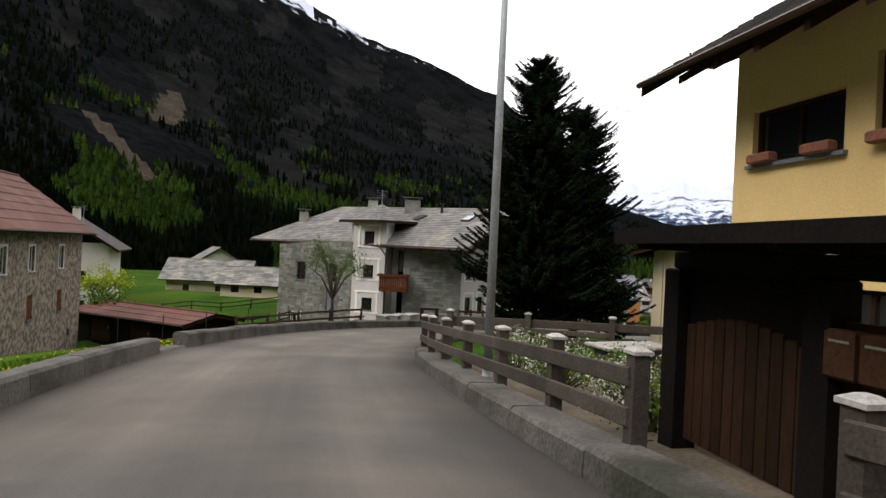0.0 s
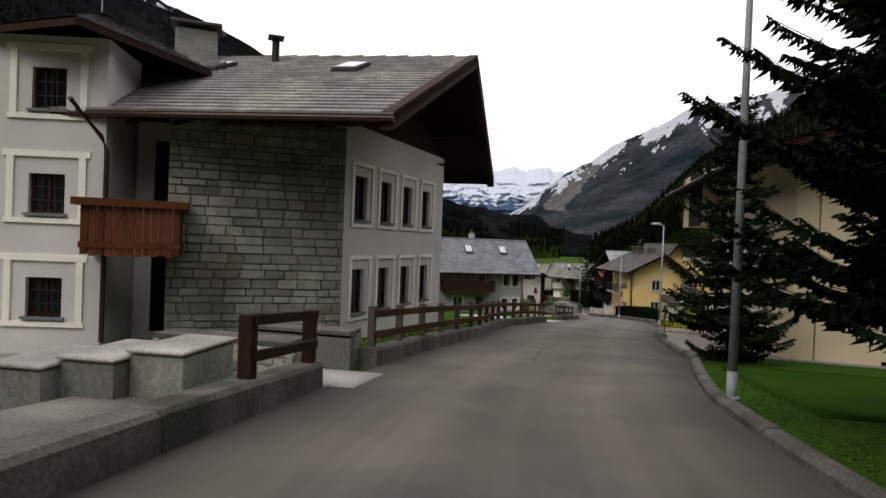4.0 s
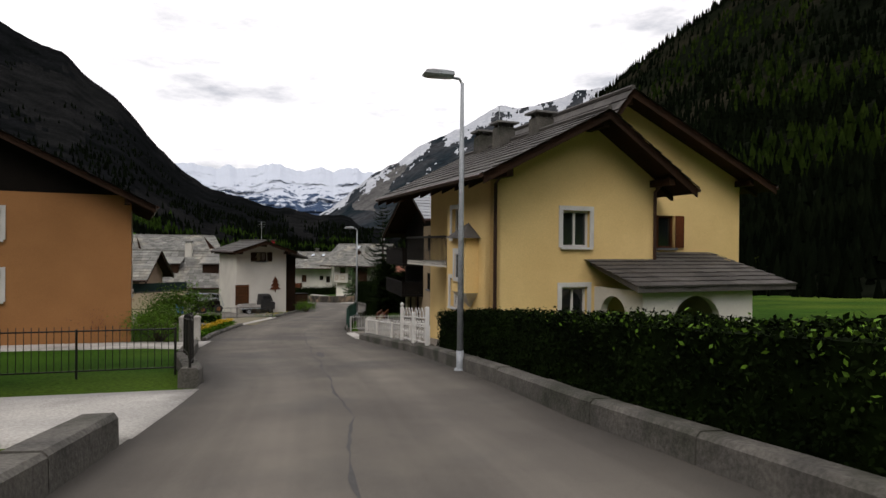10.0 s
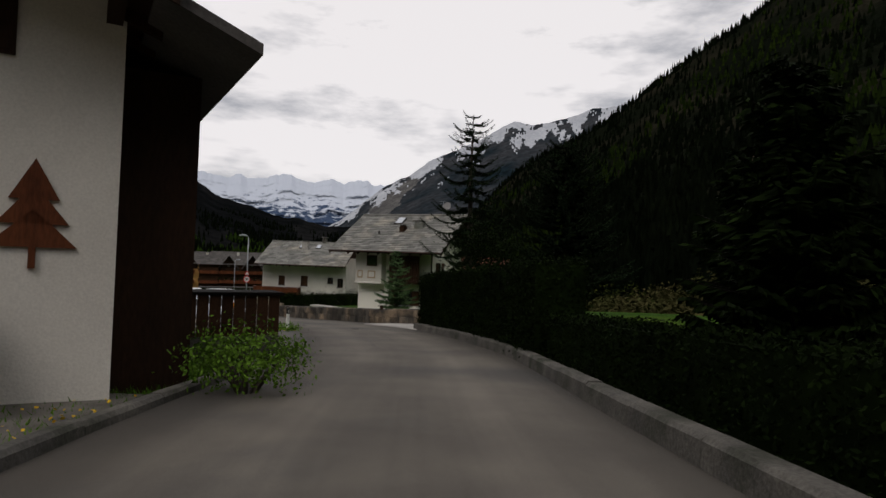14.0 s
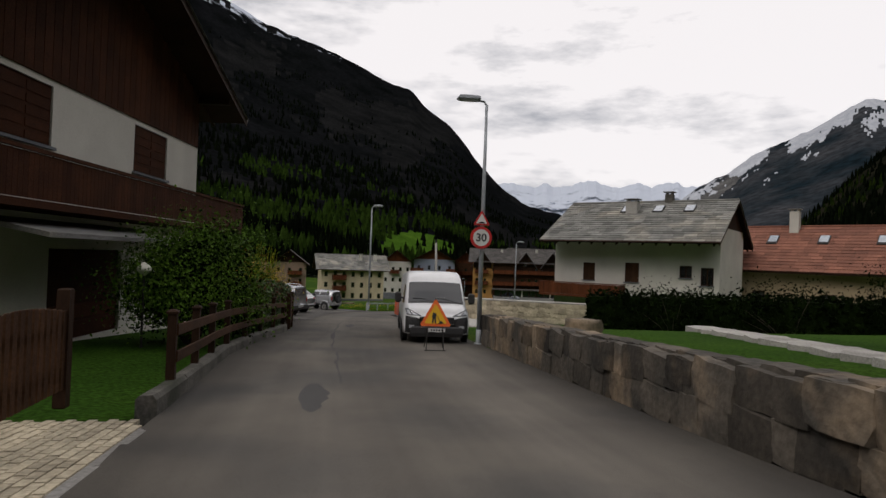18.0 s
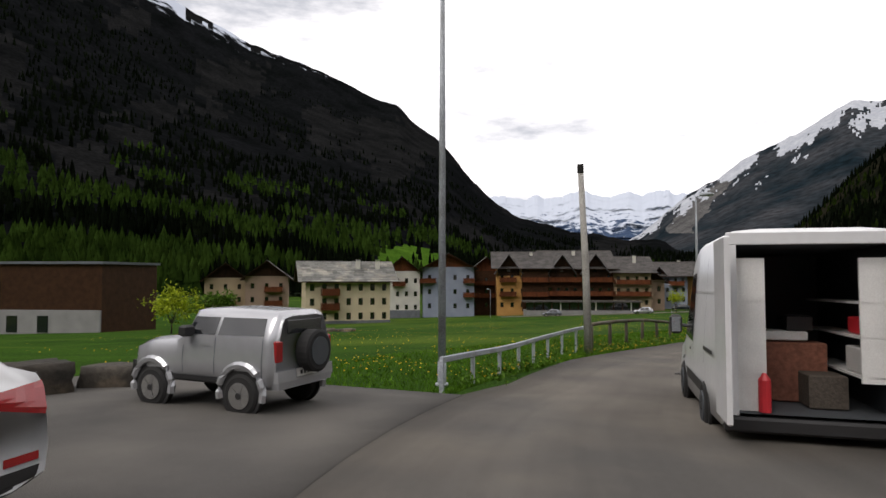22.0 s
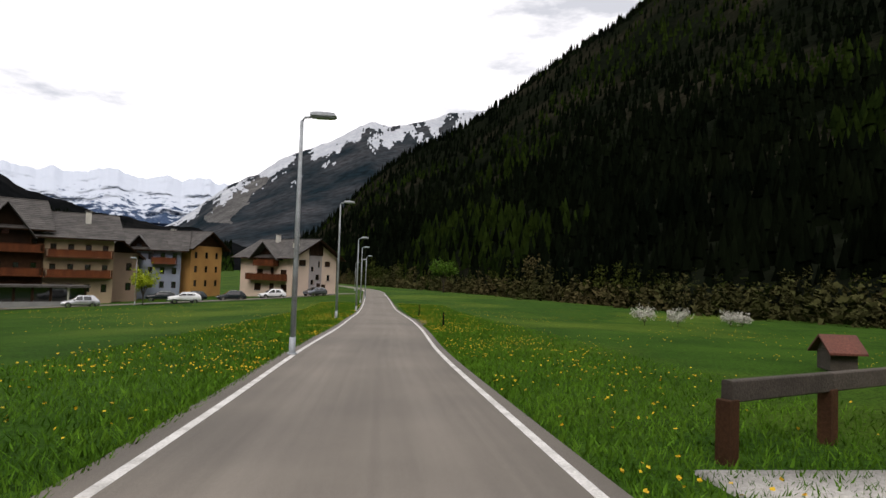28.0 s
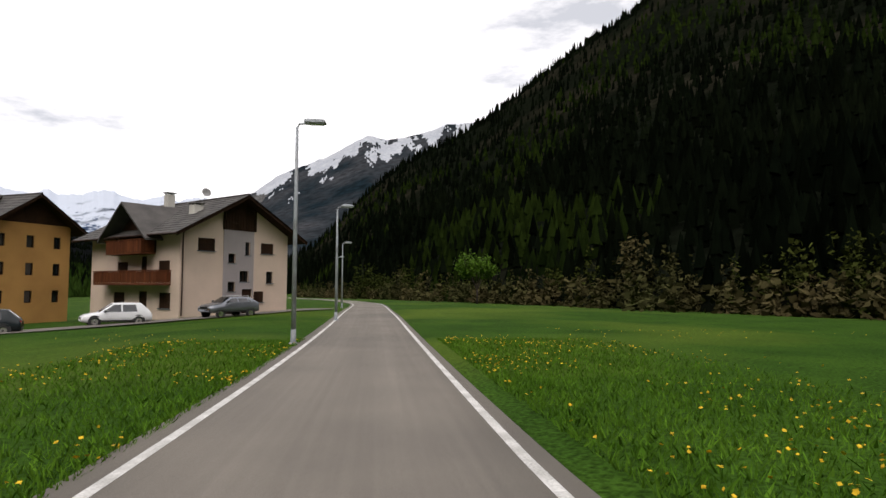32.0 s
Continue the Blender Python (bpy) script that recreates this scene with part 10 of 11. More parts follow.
leafy_tree("small_tree", "small tree in fresh leaf before the sheds", -24.5, 36.0, 3.6, 1.8, 1.0, 1500, 0.11, LEAF_MID, 5)
leafy_tree("pruned_tree", "low flat-pruned tree by the parking place", 41.75, 96.9, 2.15, 1.75, 0.75, 3800, 0.06, LEAF_MID, 6, limbs=11, flat=0.8)
leafy_tree("forest_edge_tree", "pale green tree at the forest's foot", 227.0, 325.0, 9.5, 3.4, 2.5, 2400, 0.26, LEAF_MID, 7)
leafy_tree("small_tree", "pale green tree by the school", 50.5, 243.0, 4.0, 2.4, 1.0, 2600, 0.12, LEAF_BRIGHT, 8)
leafy_tree("small_tree", "round green tree by the school", 54.0, 247.0, 4.6, 2.2, 1.3, 2200, 0.14, LEAF_MID, 9)
leafy_tree("small_tree", "young pale tree before the hotels", 137.0, 300.0, 4.2, 2.0, 1.2, 1300, 0.14, LEAF_BRIGHT, 10)
for k, (x, y, h) in enumerate(((149.8, 239.0, 2.0), (152.0, 237.1, 1.8), (157.0, 234.4, 1.7), (158.4, 233.8, 1.5))):
    leafy_tree("blossoming_shrub", "white-blossomed shrub at the edge of the wood", x, y, h * 0.72, h * 0.5, 0.15, 900, 0.07, BLOSSOM, 20 + k, group="blossoming shrubs")
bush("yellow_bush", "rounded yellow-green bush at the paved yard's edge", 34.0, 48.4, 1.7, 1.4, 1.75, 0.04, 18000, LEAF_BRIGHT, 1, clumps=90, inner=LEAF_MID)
hedge("red_hedge", "low reddish hedge behind the paved yard", between((35.5, 47.0), (43.5, 43.0), 4.0), 0.95, 0.9, 0.06, 220, LEAF_MID, 1, 2, ragged_top=0.12, tips=LEAF_RED)
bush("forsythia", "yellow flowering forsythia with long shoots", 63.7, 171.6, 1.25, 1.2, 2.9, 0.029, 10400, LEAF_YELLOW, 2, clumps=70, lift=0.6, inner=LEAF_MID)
sh = Mesh()
for k in range(46):
    a, q = random.uniform(0, 6.28), random.uniform(0.2, 1.0)
    sh.tube([(63.7 + q * math.cos(a), 171.6 + q * math.sin(a), gz(63.7, 171.6) + 1.5), (63.7 + 1.25 * q * math.cos(a), 171.6 + 1.25 * q * math.sin(a), gz(63.7, 171.6) + random.uniform(2.6, 3.8))], [0.016, 0.006], 4)
tagged(sh.ob("forsythia_shoots", LEAF_BRIGHT), "long upright green shoots of the forsythia", "bush", kind="stuff")
# Inner leaves in a near-black green put the shade inside the bush into colour.
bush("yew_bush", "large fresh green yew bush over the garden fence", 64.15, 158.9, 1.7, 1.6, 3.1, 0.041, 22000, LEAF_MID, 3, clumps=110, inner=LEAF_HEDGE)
bush("garden_bush", "low green bush at the iron fence", 38.6, 87.2, 1.1, 1.1, 1.5, 0.035, 7000, LEAF_MID, 5)
bush("garden_bush", "brownish shrub beside the ochre house", 36.5, 88.5, 1.0, 1.0, 1.9, 0.029, 4400, LEAF_RED, 6)
bush("garden_bush", "small green bush at the white gable house", 55.8, 110.4, 0.8, 0.8, 0.9, 0.035, 3000, LEAF_MID, 7)
for k in range(9):
    x, y = road_pt(6.5 + 1.0 * k, -4.1 - 0.35 * (k % 3))[:2]
    bush("fence_shrub", "low pale flowering shrub behind the fence", x, y, 0.6, 0.6, 0.75, 0.023, 1600, BLOSSOM if k % 3 == 1 else LEAF_MID, 40 + k, "shrubs behind the fence", clumps=26)
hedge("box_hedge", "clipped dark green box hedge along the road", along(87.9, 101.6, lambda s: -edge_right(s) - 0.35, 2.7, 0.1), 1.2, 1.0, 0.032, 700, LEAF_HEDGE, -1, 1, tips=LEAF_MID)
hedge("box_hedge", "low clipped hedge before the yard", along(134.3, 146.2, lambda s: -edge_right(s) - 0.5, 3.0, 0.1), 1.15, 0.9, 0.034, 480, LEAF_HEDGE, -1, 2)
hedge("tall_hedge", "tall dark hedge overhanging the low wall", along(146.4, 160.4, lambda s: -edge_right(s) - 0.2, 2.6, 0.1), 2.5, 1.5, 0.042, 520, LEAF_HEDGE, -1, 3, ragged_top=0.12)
hedge("laurel_hedge", "glossy laurel hedge with red young leaves over the fence", along(195.2, 206.4, lambda s: edge_left(s) + 0.32, 2.2, 0.15), 1.5, 0.9, 0.05, 620, LEAF_LAUREL, 1, 4, ragged_top=0.09, tips=LEAF_RED)
hedge("back_hedge", "dark hedge behind the parked cars", between((60.5, 176.5), (60.8, 166.0), 3.5), 2.2, 1.2, 0.08, 120, LEAF_HEDGE, -1, 5, ragged_top=0.12)
hedge("box_hedge", "low hedge at the house below the chalet", between((45.0, 99.5), (40.5, 101.5), 2.5), 0.6, 0.6, 0.05, 160, LEAF_MID, 1, 6)

hedge("bed_hedge", "low dark hedge along the vegetable beds", between((58.0, 64.0), (66.0, 63.0), 4.0), 0.95, 1.0, 0.09, 140, LEAF_HEDGE, 1, 71, ragged_top=0.15)
hedge("meadow_hedge", "low ragged dark hedge beside the porch", between((41.5, 61.3), (48.5, 60.0), 3.5), 0.75, 1.3, 0.06, 240, LEAF_HEDGE, 1, 72, ragged_top=0.15)
bush("tall_bush", "pale green bush behind the wooden shelter", 67.5, 64.5, 1.7, 1.5, 2.9, 0.07, 4200, LEAF_MID, 73)
wsx, wsy = 63.4, 61.9
ws_ = thing("wood_shelter", "rusty brown open shelter in the meadow", "shelter", (wsx, wsy, gz(wsx, wsy)), -28)
Mesh().box(-1.5, 1.5, 0.55, 0.6, 0.05, 1.85).ob("back_board", WOOD_DARK, ws_)
Mesh().slab([(-1.65, -0.8, 1.75), (1.65, -0.8, 1.75), (1.65, 0.75, 1.95), (-1.65, 0.75, 1.95)], 0.06).ob("roof_sheet", RUST_ROOF, ws_)
for u in (-1.45, 0.0, 1.45):
    Mesh().box(u - 0.05, u + 0.05, -0.65, -0.55, -0.1, 1.75).ob("post", WOOD_DARK, ws_)
for k, (x, y, r) in enumerate(((53.5, 61.4, 0.5), (54.4, 60.9, 0.6), (55.6, 60.6, 0.4), (52.2, 62.6, 0.35))):
    bo = thing("boulder", "pale grey boulder in the meadow grass", "boulder", (x, y, gz(x, y)), 40 * k, "meadow boulders")
    o = put("stone", stone_data(PALE_RUBBLE, k), bo, Vector((0, 0, r * 0.3)), 0, (r * 1.6, r * 1.2, r))

# ---- grass and flowers ----
AREAS = [(-12, 20, 3.9, 9.5, 1), (22.5, 47, -6.5, -2.9, 0), (16, 35, 3.8, 6.5, 1), (44, 66, 3.6, 5.0, 1), (76, 89, 3.2, 6.0, 1), (77.3, 100, -9.5, -3.2, 1), (132, 148, 3.5, 5.5, 1), (158, 165, 2.8, 5.0, 1), (222, 262, 1.7, 6.5, 2), (262, 345, 2.45, 7.5, 2), (262, 345, -8.0, -2.1, 2), (169.5, 193, -7.0, -4.6, 0), (231, 250, -6.5, -4.4, 0)]
rs = np.random.RandomState(11)
blades, yellow, stalks = [], [], []
for s0, s1, d0, d1, kind in AREAS:
    area = (s1 - s0) * (d1 - d0)
    n = int(area * (260 if kind == 2 else 150 if kind == 1 else 50))
    S, D = rs.uniform(s0, s1, n), d0 + (d1 - d0) * rs.uniform(0, 1, n) ** (1.6 if d0 > 0 else 1 / 1.6)
    near = np.where(D > 0, np.interp(S, *zip(*LEFT_EDGE)), np.interp(S, *zip(*RIGHT_EDGE)))
    ok = np.abs(D) > near + 0.05
    S, D = S[ok], D[ok]
    P = np.array([road_pt(s, d) for s, d in zip(S, D)])
    P[:, 2] = lie(P[:, 0], P[:, 1])[0] - 0.05
    n = len(P)
    hgt = rs.uniform(0.05, 0.18, n) * (0.8 if kind == 2 else 0.85 if kind == 1 else 0.4)
    lean = rs.normal(size=(n, 3)) * 0.5 * hgt[:, None]
    lean[:, 2] = hgt
    w = rs.normal(size=(n, 3)) * 0.007
    w[:, 2] = 0
    blades.append(np.stack([P - w, P + w, P + lean * 0.6 + w * 0.7, P + lean], 1))
    if kind:
        f = rs.uniform(0, 1, n) < (0.014 if kind == 2 else 0.028) * np.clip(np.array([noise.noise(Vector((p[0] * 0.3, p[1] * 0.3, 0))) for p in P]) * 4 + 1.0, 0, 3)
        yellow.append(P[f] + np.array([0, 0, 1]) * (hgt[f] + 0.03)[:, None])
quad_mesh("grass_blades", np.concatenate(blades), BLADES)
tagged(bpy.data.objects["grass_blades"], "long fresh grass blades along the verges", "grass", kind="stuff")
# dandelions also further out in the meadows
far = []
for s0, s1, d0, d1, n in ((222, 350, 6, 45, 5200), (255, 350, -38, -7, 2600), (77, 100, -30, -3.5, 5200), (-12, 22, 8, 22, 900)):
    S, D = rs.uniform(s0, s1, n), rs.uniform(d0, d1, n)
    P = np.array([road_pt(s, d) for s, d in zip(S, D)])
    P[:, 2] = lie(P[:, 0], P[:, 1])[0] + 0.06
    keep = np.array([noise.noise(Vector((p[0] * 0.12, p[1] * 0.12, 4.0))) for p in P]) > -0.02
    far.append(P[keep])
Y = np.concatenate(yellow + far)
up = np.tile([0.0, 0.0, 1.0], (len(Y), 1))
quad_mesh("dandelions", np.concatenate([leaves(Y, 0.026, rs, up, 0.35, 0.95, 0.3), leaves(Y + [0, 0, 0.006], 0.023, rs, up, 0.5, 0.95, 0.3)]), DANDELION)
tagged(bpy.data.objects["dandelions"], "yellow dandelion flowers scattered through the grass", "flowers", kind="stuff")
# daffodil bed on the left
bed = [road_pt(s, edge_left(s) + 0.55 + 0.5 * rs.uniform()) for s in rs.uniform(113.3, 123, 230)]
bed = np.array(bed)
quad_mesh("daffodil_leaves", leaves(np.repeat(bed, 8, 0) + rs.normal(size=(1840, 3)) * [0.12, 0.12, 0.05] + [0, 0, 0.2], 0.16, rs, None, 1, 0.16), BLADES)
tagged(bpy.data.objects["daffodil_leaves"], "green leaves of the roadside flower bed", "flowers", kind="stuff")
quad_mesh("daffodils", leaves(np.repeat(bed, 2, 0) + rs.normal(size=(460, 3)) * [0.08, 0.08, 0.04] + [0, 0, 0.38], 0.045, rs, None, 1, 0.9), DANDELION)
tagged(bpy.data.objects["daffodils"], "yellow daffodils in the roadside bed", "flowers", kind="stuff")
# broad-leaved weeds at the verge
W = []
for s in rs.uniform(223, 262, 170):
    W.append(road_pt(s, edge_left(s) + abs(rs.normal(0.3, 0.5)), 0.05))
for s in rs.uniform(158, 164, 60):
    W.append(road_pt(s, edge_left(s) + abs(rs.normal(0.4, 0.6)), 0.05))
W = np.array(W)
W = np.repeat(W, 12, 0) + rs.normal(size=(len(W) * 12, 3)) * [0.16, 0.16, 0.08] + [0, 0, 0.08]
quad_mesh("verge_weeds", leaves(W, 0.05, rs, np.tile([0.0, 0.0, 0.8], (len(W), 1)), 0.8, 0.4), LEAF_MID)
tagged(bpy.data.objects["verge_weeds"], "broad-leaved green weeds along the road's edge", "weeds", kind="stuff")


# ---- block paving ----
def paving(label, s0, s1, d0, d1, a, b, near, material=PAVER):
    """Paving blocks laid in rows: the near rows one by one, the rest joined."""
    r = random.Random(3)
    base = thing("block_paving", label, "paving", road_pt(s0, d0), 0, kind="structure")
    o = Vector(road_pt(s0, d0))
    joined = Mesh()
    rows = int(abs(d1 - d0) / b)
    count = 0
    for i in range(rows):
        d = d0 + (d1 - d0) * (i + 0.5) / rows
        n = int((s1 - s0) / a)
        for k in range(n):
            s = s0 + a * (k + 0.5 + 0.5 * (i % 2))
            if s > s1:
                continue
            if abs(d) < (edge_right(s) if d < 0 else edge_left(s)) + 0.06:
                continue
            x, y, z = road_pt(s, d)
            z = gz(x, y) if abs(d) > 5.5 else z
            t = radians(road_turn(s))
            c, q = math.cos(t), math.sin(t)
            u, w, h = a / 2 - 0.006, b / 2 - 0.006, 0.014 + r.uniform(-0.003, 0.004)
            pts = [(u, w), (-u, w), (-u, -w), (u, -w)]
            zz = z - o.z
            sl = float(np.interp(s + 0.5, S_AT, LZ) - np.interp(s - 0.5, S_AT, LZ))
            m = joined if count >= near else Mesh()
            m.add([(x - o.x + c * p - q * v, y - o.y + q * p + c * v, zz + sl * p - 0.03) for p, v in pts] + [(x - o.x + c * p * 0.97 - q * v * 0.95, y - o.y + q * p * 0.97 + c * v * 0.95, zz + sl * p + h) for p, v in pts], [(4, 5, 6, 7), (0, 1, 5, 4), (1, 2, 6, 5), (2, 3, 7, 6), (3, 0, 4, 7)])
            if count < near:
                m.ob("paving_block", material, base)
            count += 1
    k = joined.ob("paving_blocks", material, base)
    k = tagged(k, "paving blocks further from the road", "", "", "stuff")


paving("brownish block paving of the yard beside the road", 66.4, 76.6, -2.6, -13.0, 0.22, 0.12, 150)
paving("beige block paving of the house drive", 178.4, 183.2, 1.9, 8.0, 0.2, 0.11, 90, PALE_RUBBLE)


# ---- vehicles ----
class Body:
    """A car body lofted from cross sections along x (front is -x): stations are (x, sill z, belt z, roof z, half width at sill, belt, roof)."""

    def __init__(self, stations):
        self.st = stations

    def at(self, x):
        s = np.array(self.st)
        return [float(np.interp(x, s[:, 0], s[:, k])) for k in range(1, 7)]

    def ring(self, x):
        z0, zb, z1, w0, wb, w1 = self.at(x)
        zm = (z0 + zb) / 2
        wm = max(w0, wb) + 0.02
        e = min(0.1, (z1 - zb) * 0.35 + 0.02)
        half = [(w0 * 0.75, z0), (w0, z0 + 0.06), (wm, zm), (wb, zb), (w1 + (wb - w1) * 0.12, z1 - e), (w1 * 0.93, z1 - e * 0.25), (w1 * 0.6, z1)]
        return [(y, z) for y, z in half] + [(-y, z) for y, z in reversed(half)]

    def side(self, x, z):
        """Half width of the body at x and height z."""
        r = self.ring(x)[:7]
        return float(np.interp(z, [p[1] for p in r], [p[0] for p in r]))

    def inside(self, x, y, z):
        return z <= self.at(x)[2] and abs(y) <= self.side(x, z)

    def end_patch(self, corners, rear=False, out=0.012, n=5):
        """A patch on the nose or tail: corners (y, z) in order low left, low right, high right, high left."""
        (ay, az), (by, bz_), (cy, cz), (dy, dz) = corners
        a, c = self.st[0][0], (self.st[0][0] + self.st[-1][0]) / 2
        if rear:
            a = self.st[-1][0]
        m = Mesh()
        for i in range(n + 1):
            for j in range(n + 1):
                u, v = i / n, j / n
                y = (ay * (1 - u) + by * u) * (1 - v) + (dy * (1 - u) + cy * u) * v
                z = (az * (1 - u) + bz_ * u) * (1 - v) + (dz * (1 - u) + cz * u) * v
                o, k = a, c
                for _ in range(11):
                    h = (o + k) / 2
                    o, k = (o, h) if self.inside(h, y, z) else (h, k)
                m.v.append((k + (out if rear else -out), y * (1 + 0.3 * out), z + 0.3 * out))
        m.f = [(i * (n + 1) + j, (i + 1) * (n + 1) + j, (i + 1) * (n + 1) + j + 1, i * (n + 1) + j + 1) for i in range(n) for j in range(n)]
        return m

    def mesh(self, fine=26, rear_cap=True):
        xs = sorted(set([s[0] for s in self.st] + list(np.linspace(self.st[0][0], self.st[-1][0], fine))))
        m = Mesh()
        for x in xs:
            m.v += [(x, y, z) for y, z in self.ring(x)]
        for i in range(len(xs) - 1):
            m.f += [(i * 14 + k, i * 14 + (k + 1) % 14, i * 14 + 14 + (k + 1) % 14, i * 14 + 14 + k) for k in range(14)]
        m.f += [tuple(range(14))] + ([tuple(reversed(range(len(m.v) - 14, len(m.v))))] if rear_cap else [])
        return m

    def pane(self, corners, out=0.008, sgn=1, n=6):
        """A patch on the flank: corners (x, z) in order low front, low rear, high rear, high front."""
        m = Mesh()
        (ax, az), (bx, bz), (cx, cz), (dx, dz) = corners
        for i in range(n + 1):
            for j in range(n + 1):
                u, v = i / n, j / n
                x = (ax * (1 - u) + bx * u) * (1 - v) + (dx * (1 - u) + cx * u) * v
                z = (az * (1 - u) + bz * u) * (1 - v) + (dz * (1 - u) + cz * u) * v
                m.v.append((x, sgn * (self.side(x, z) + out), z))
        m.f = [(i * (n + 1) + j, (i + 1) * (n + 1) + j, (i + 1) * (n + 1) + j + 1, i * (n + 1) + j + 1) for i in range(n) for j in range(n)]
        if sgn > 0:
            m.f = [tuple(reversed(q)) for q in m.f]
        return m

    def screen(self, x0, x1, inset=0.08, out=0.01, n=8):
        """A front or rear window lying on the upper skin between two stations."""
        m = Mesh()
        for i in range(n + 1):
            x = x0 + (x1 - x0) * i / n
            z0, zb, z1, w0, wb, w1 = self.at(x)
            d = 1 if x1 > x0 else -1
            for j in range(n + 1):
                v = -1 + 2 * j / n
                w = max(0.2, w1 * (0.98 if i else 1.0) - inset)
                m.v.append((x - d * out, v * w, z1 + out * 0.8 - 0.03 * abs(v) ** 3))
        m.f = [(i * (n + 1) + j, (i + 1) * (n + 1) + j, (i + 1) * (n + 1) + j + 1, i * (n + 1) + j + 1) for i in range(n) for j in range(n)]
        return m


def wheel(parent, x, y, r, w, side, rim=CHROME, arch=True, far=False):
    if arch:
        Mesh().disc((x, y - side * 0.005, r + 0.03), r * 1.22, "y", 0.035, 24).ob("wheel_arch", BLACK_PLASTIC, parent)
    t = Mesh().tube([(x, y - side * (w * 0.7), r), (x, y - side * (w * 0.62), r), (x, y + side * 0.02, r), (x, y + side * 0.045, r)], [r * 0.9, r, r, r * 0.86], 26).ob("wheel", RUBBER, parent, "black tyre")
    Mesh().disc((x, y + side * 0.05, r), r * 0.62, "y", 0.02, 22).ob("rim", rim, t)
    for k in range(0 if far else 5):
        a = 2 * math.pi * k / 5
        Mesh().add([(x + r * q * math.cos(a + e), y + side * 0.065, r + r * q * math.sin(a + e)) for q, e in ((0.12, -0.5), (0.56, -0.13), (0.56, 0.13), (0.12, 0.5))], [(0, 1, 2, 3)]).ob("spoke", rim, t)
    Mesh().disc((x, y + side * 0.062, r), r * 0.16, "y", 0.02, 12).ob("hub", BLACK_PLASTIC, t)


def plate(parent, x, z, w=0.5, h=0.11, face=-1):
    p = Mesh().box(x - 0.008, x + 0.008, -w / 2, w / 2, z - h / 2, z + h / 2).ob("number_plate", PLATE, parent, "white number plate with dark bars")
    for k in range(5):
        Mesh().box(x + face * 0.009 - 0.002, x + face * 0.009 + 0.002, -w * 0.36 + k * w * 0.155, -w * 0.36 + k * w * 0.155 + w * 0.1, z - h * 0.25, z + h * 0.25).ob("plate_bar", SIGN_BLACK, p)


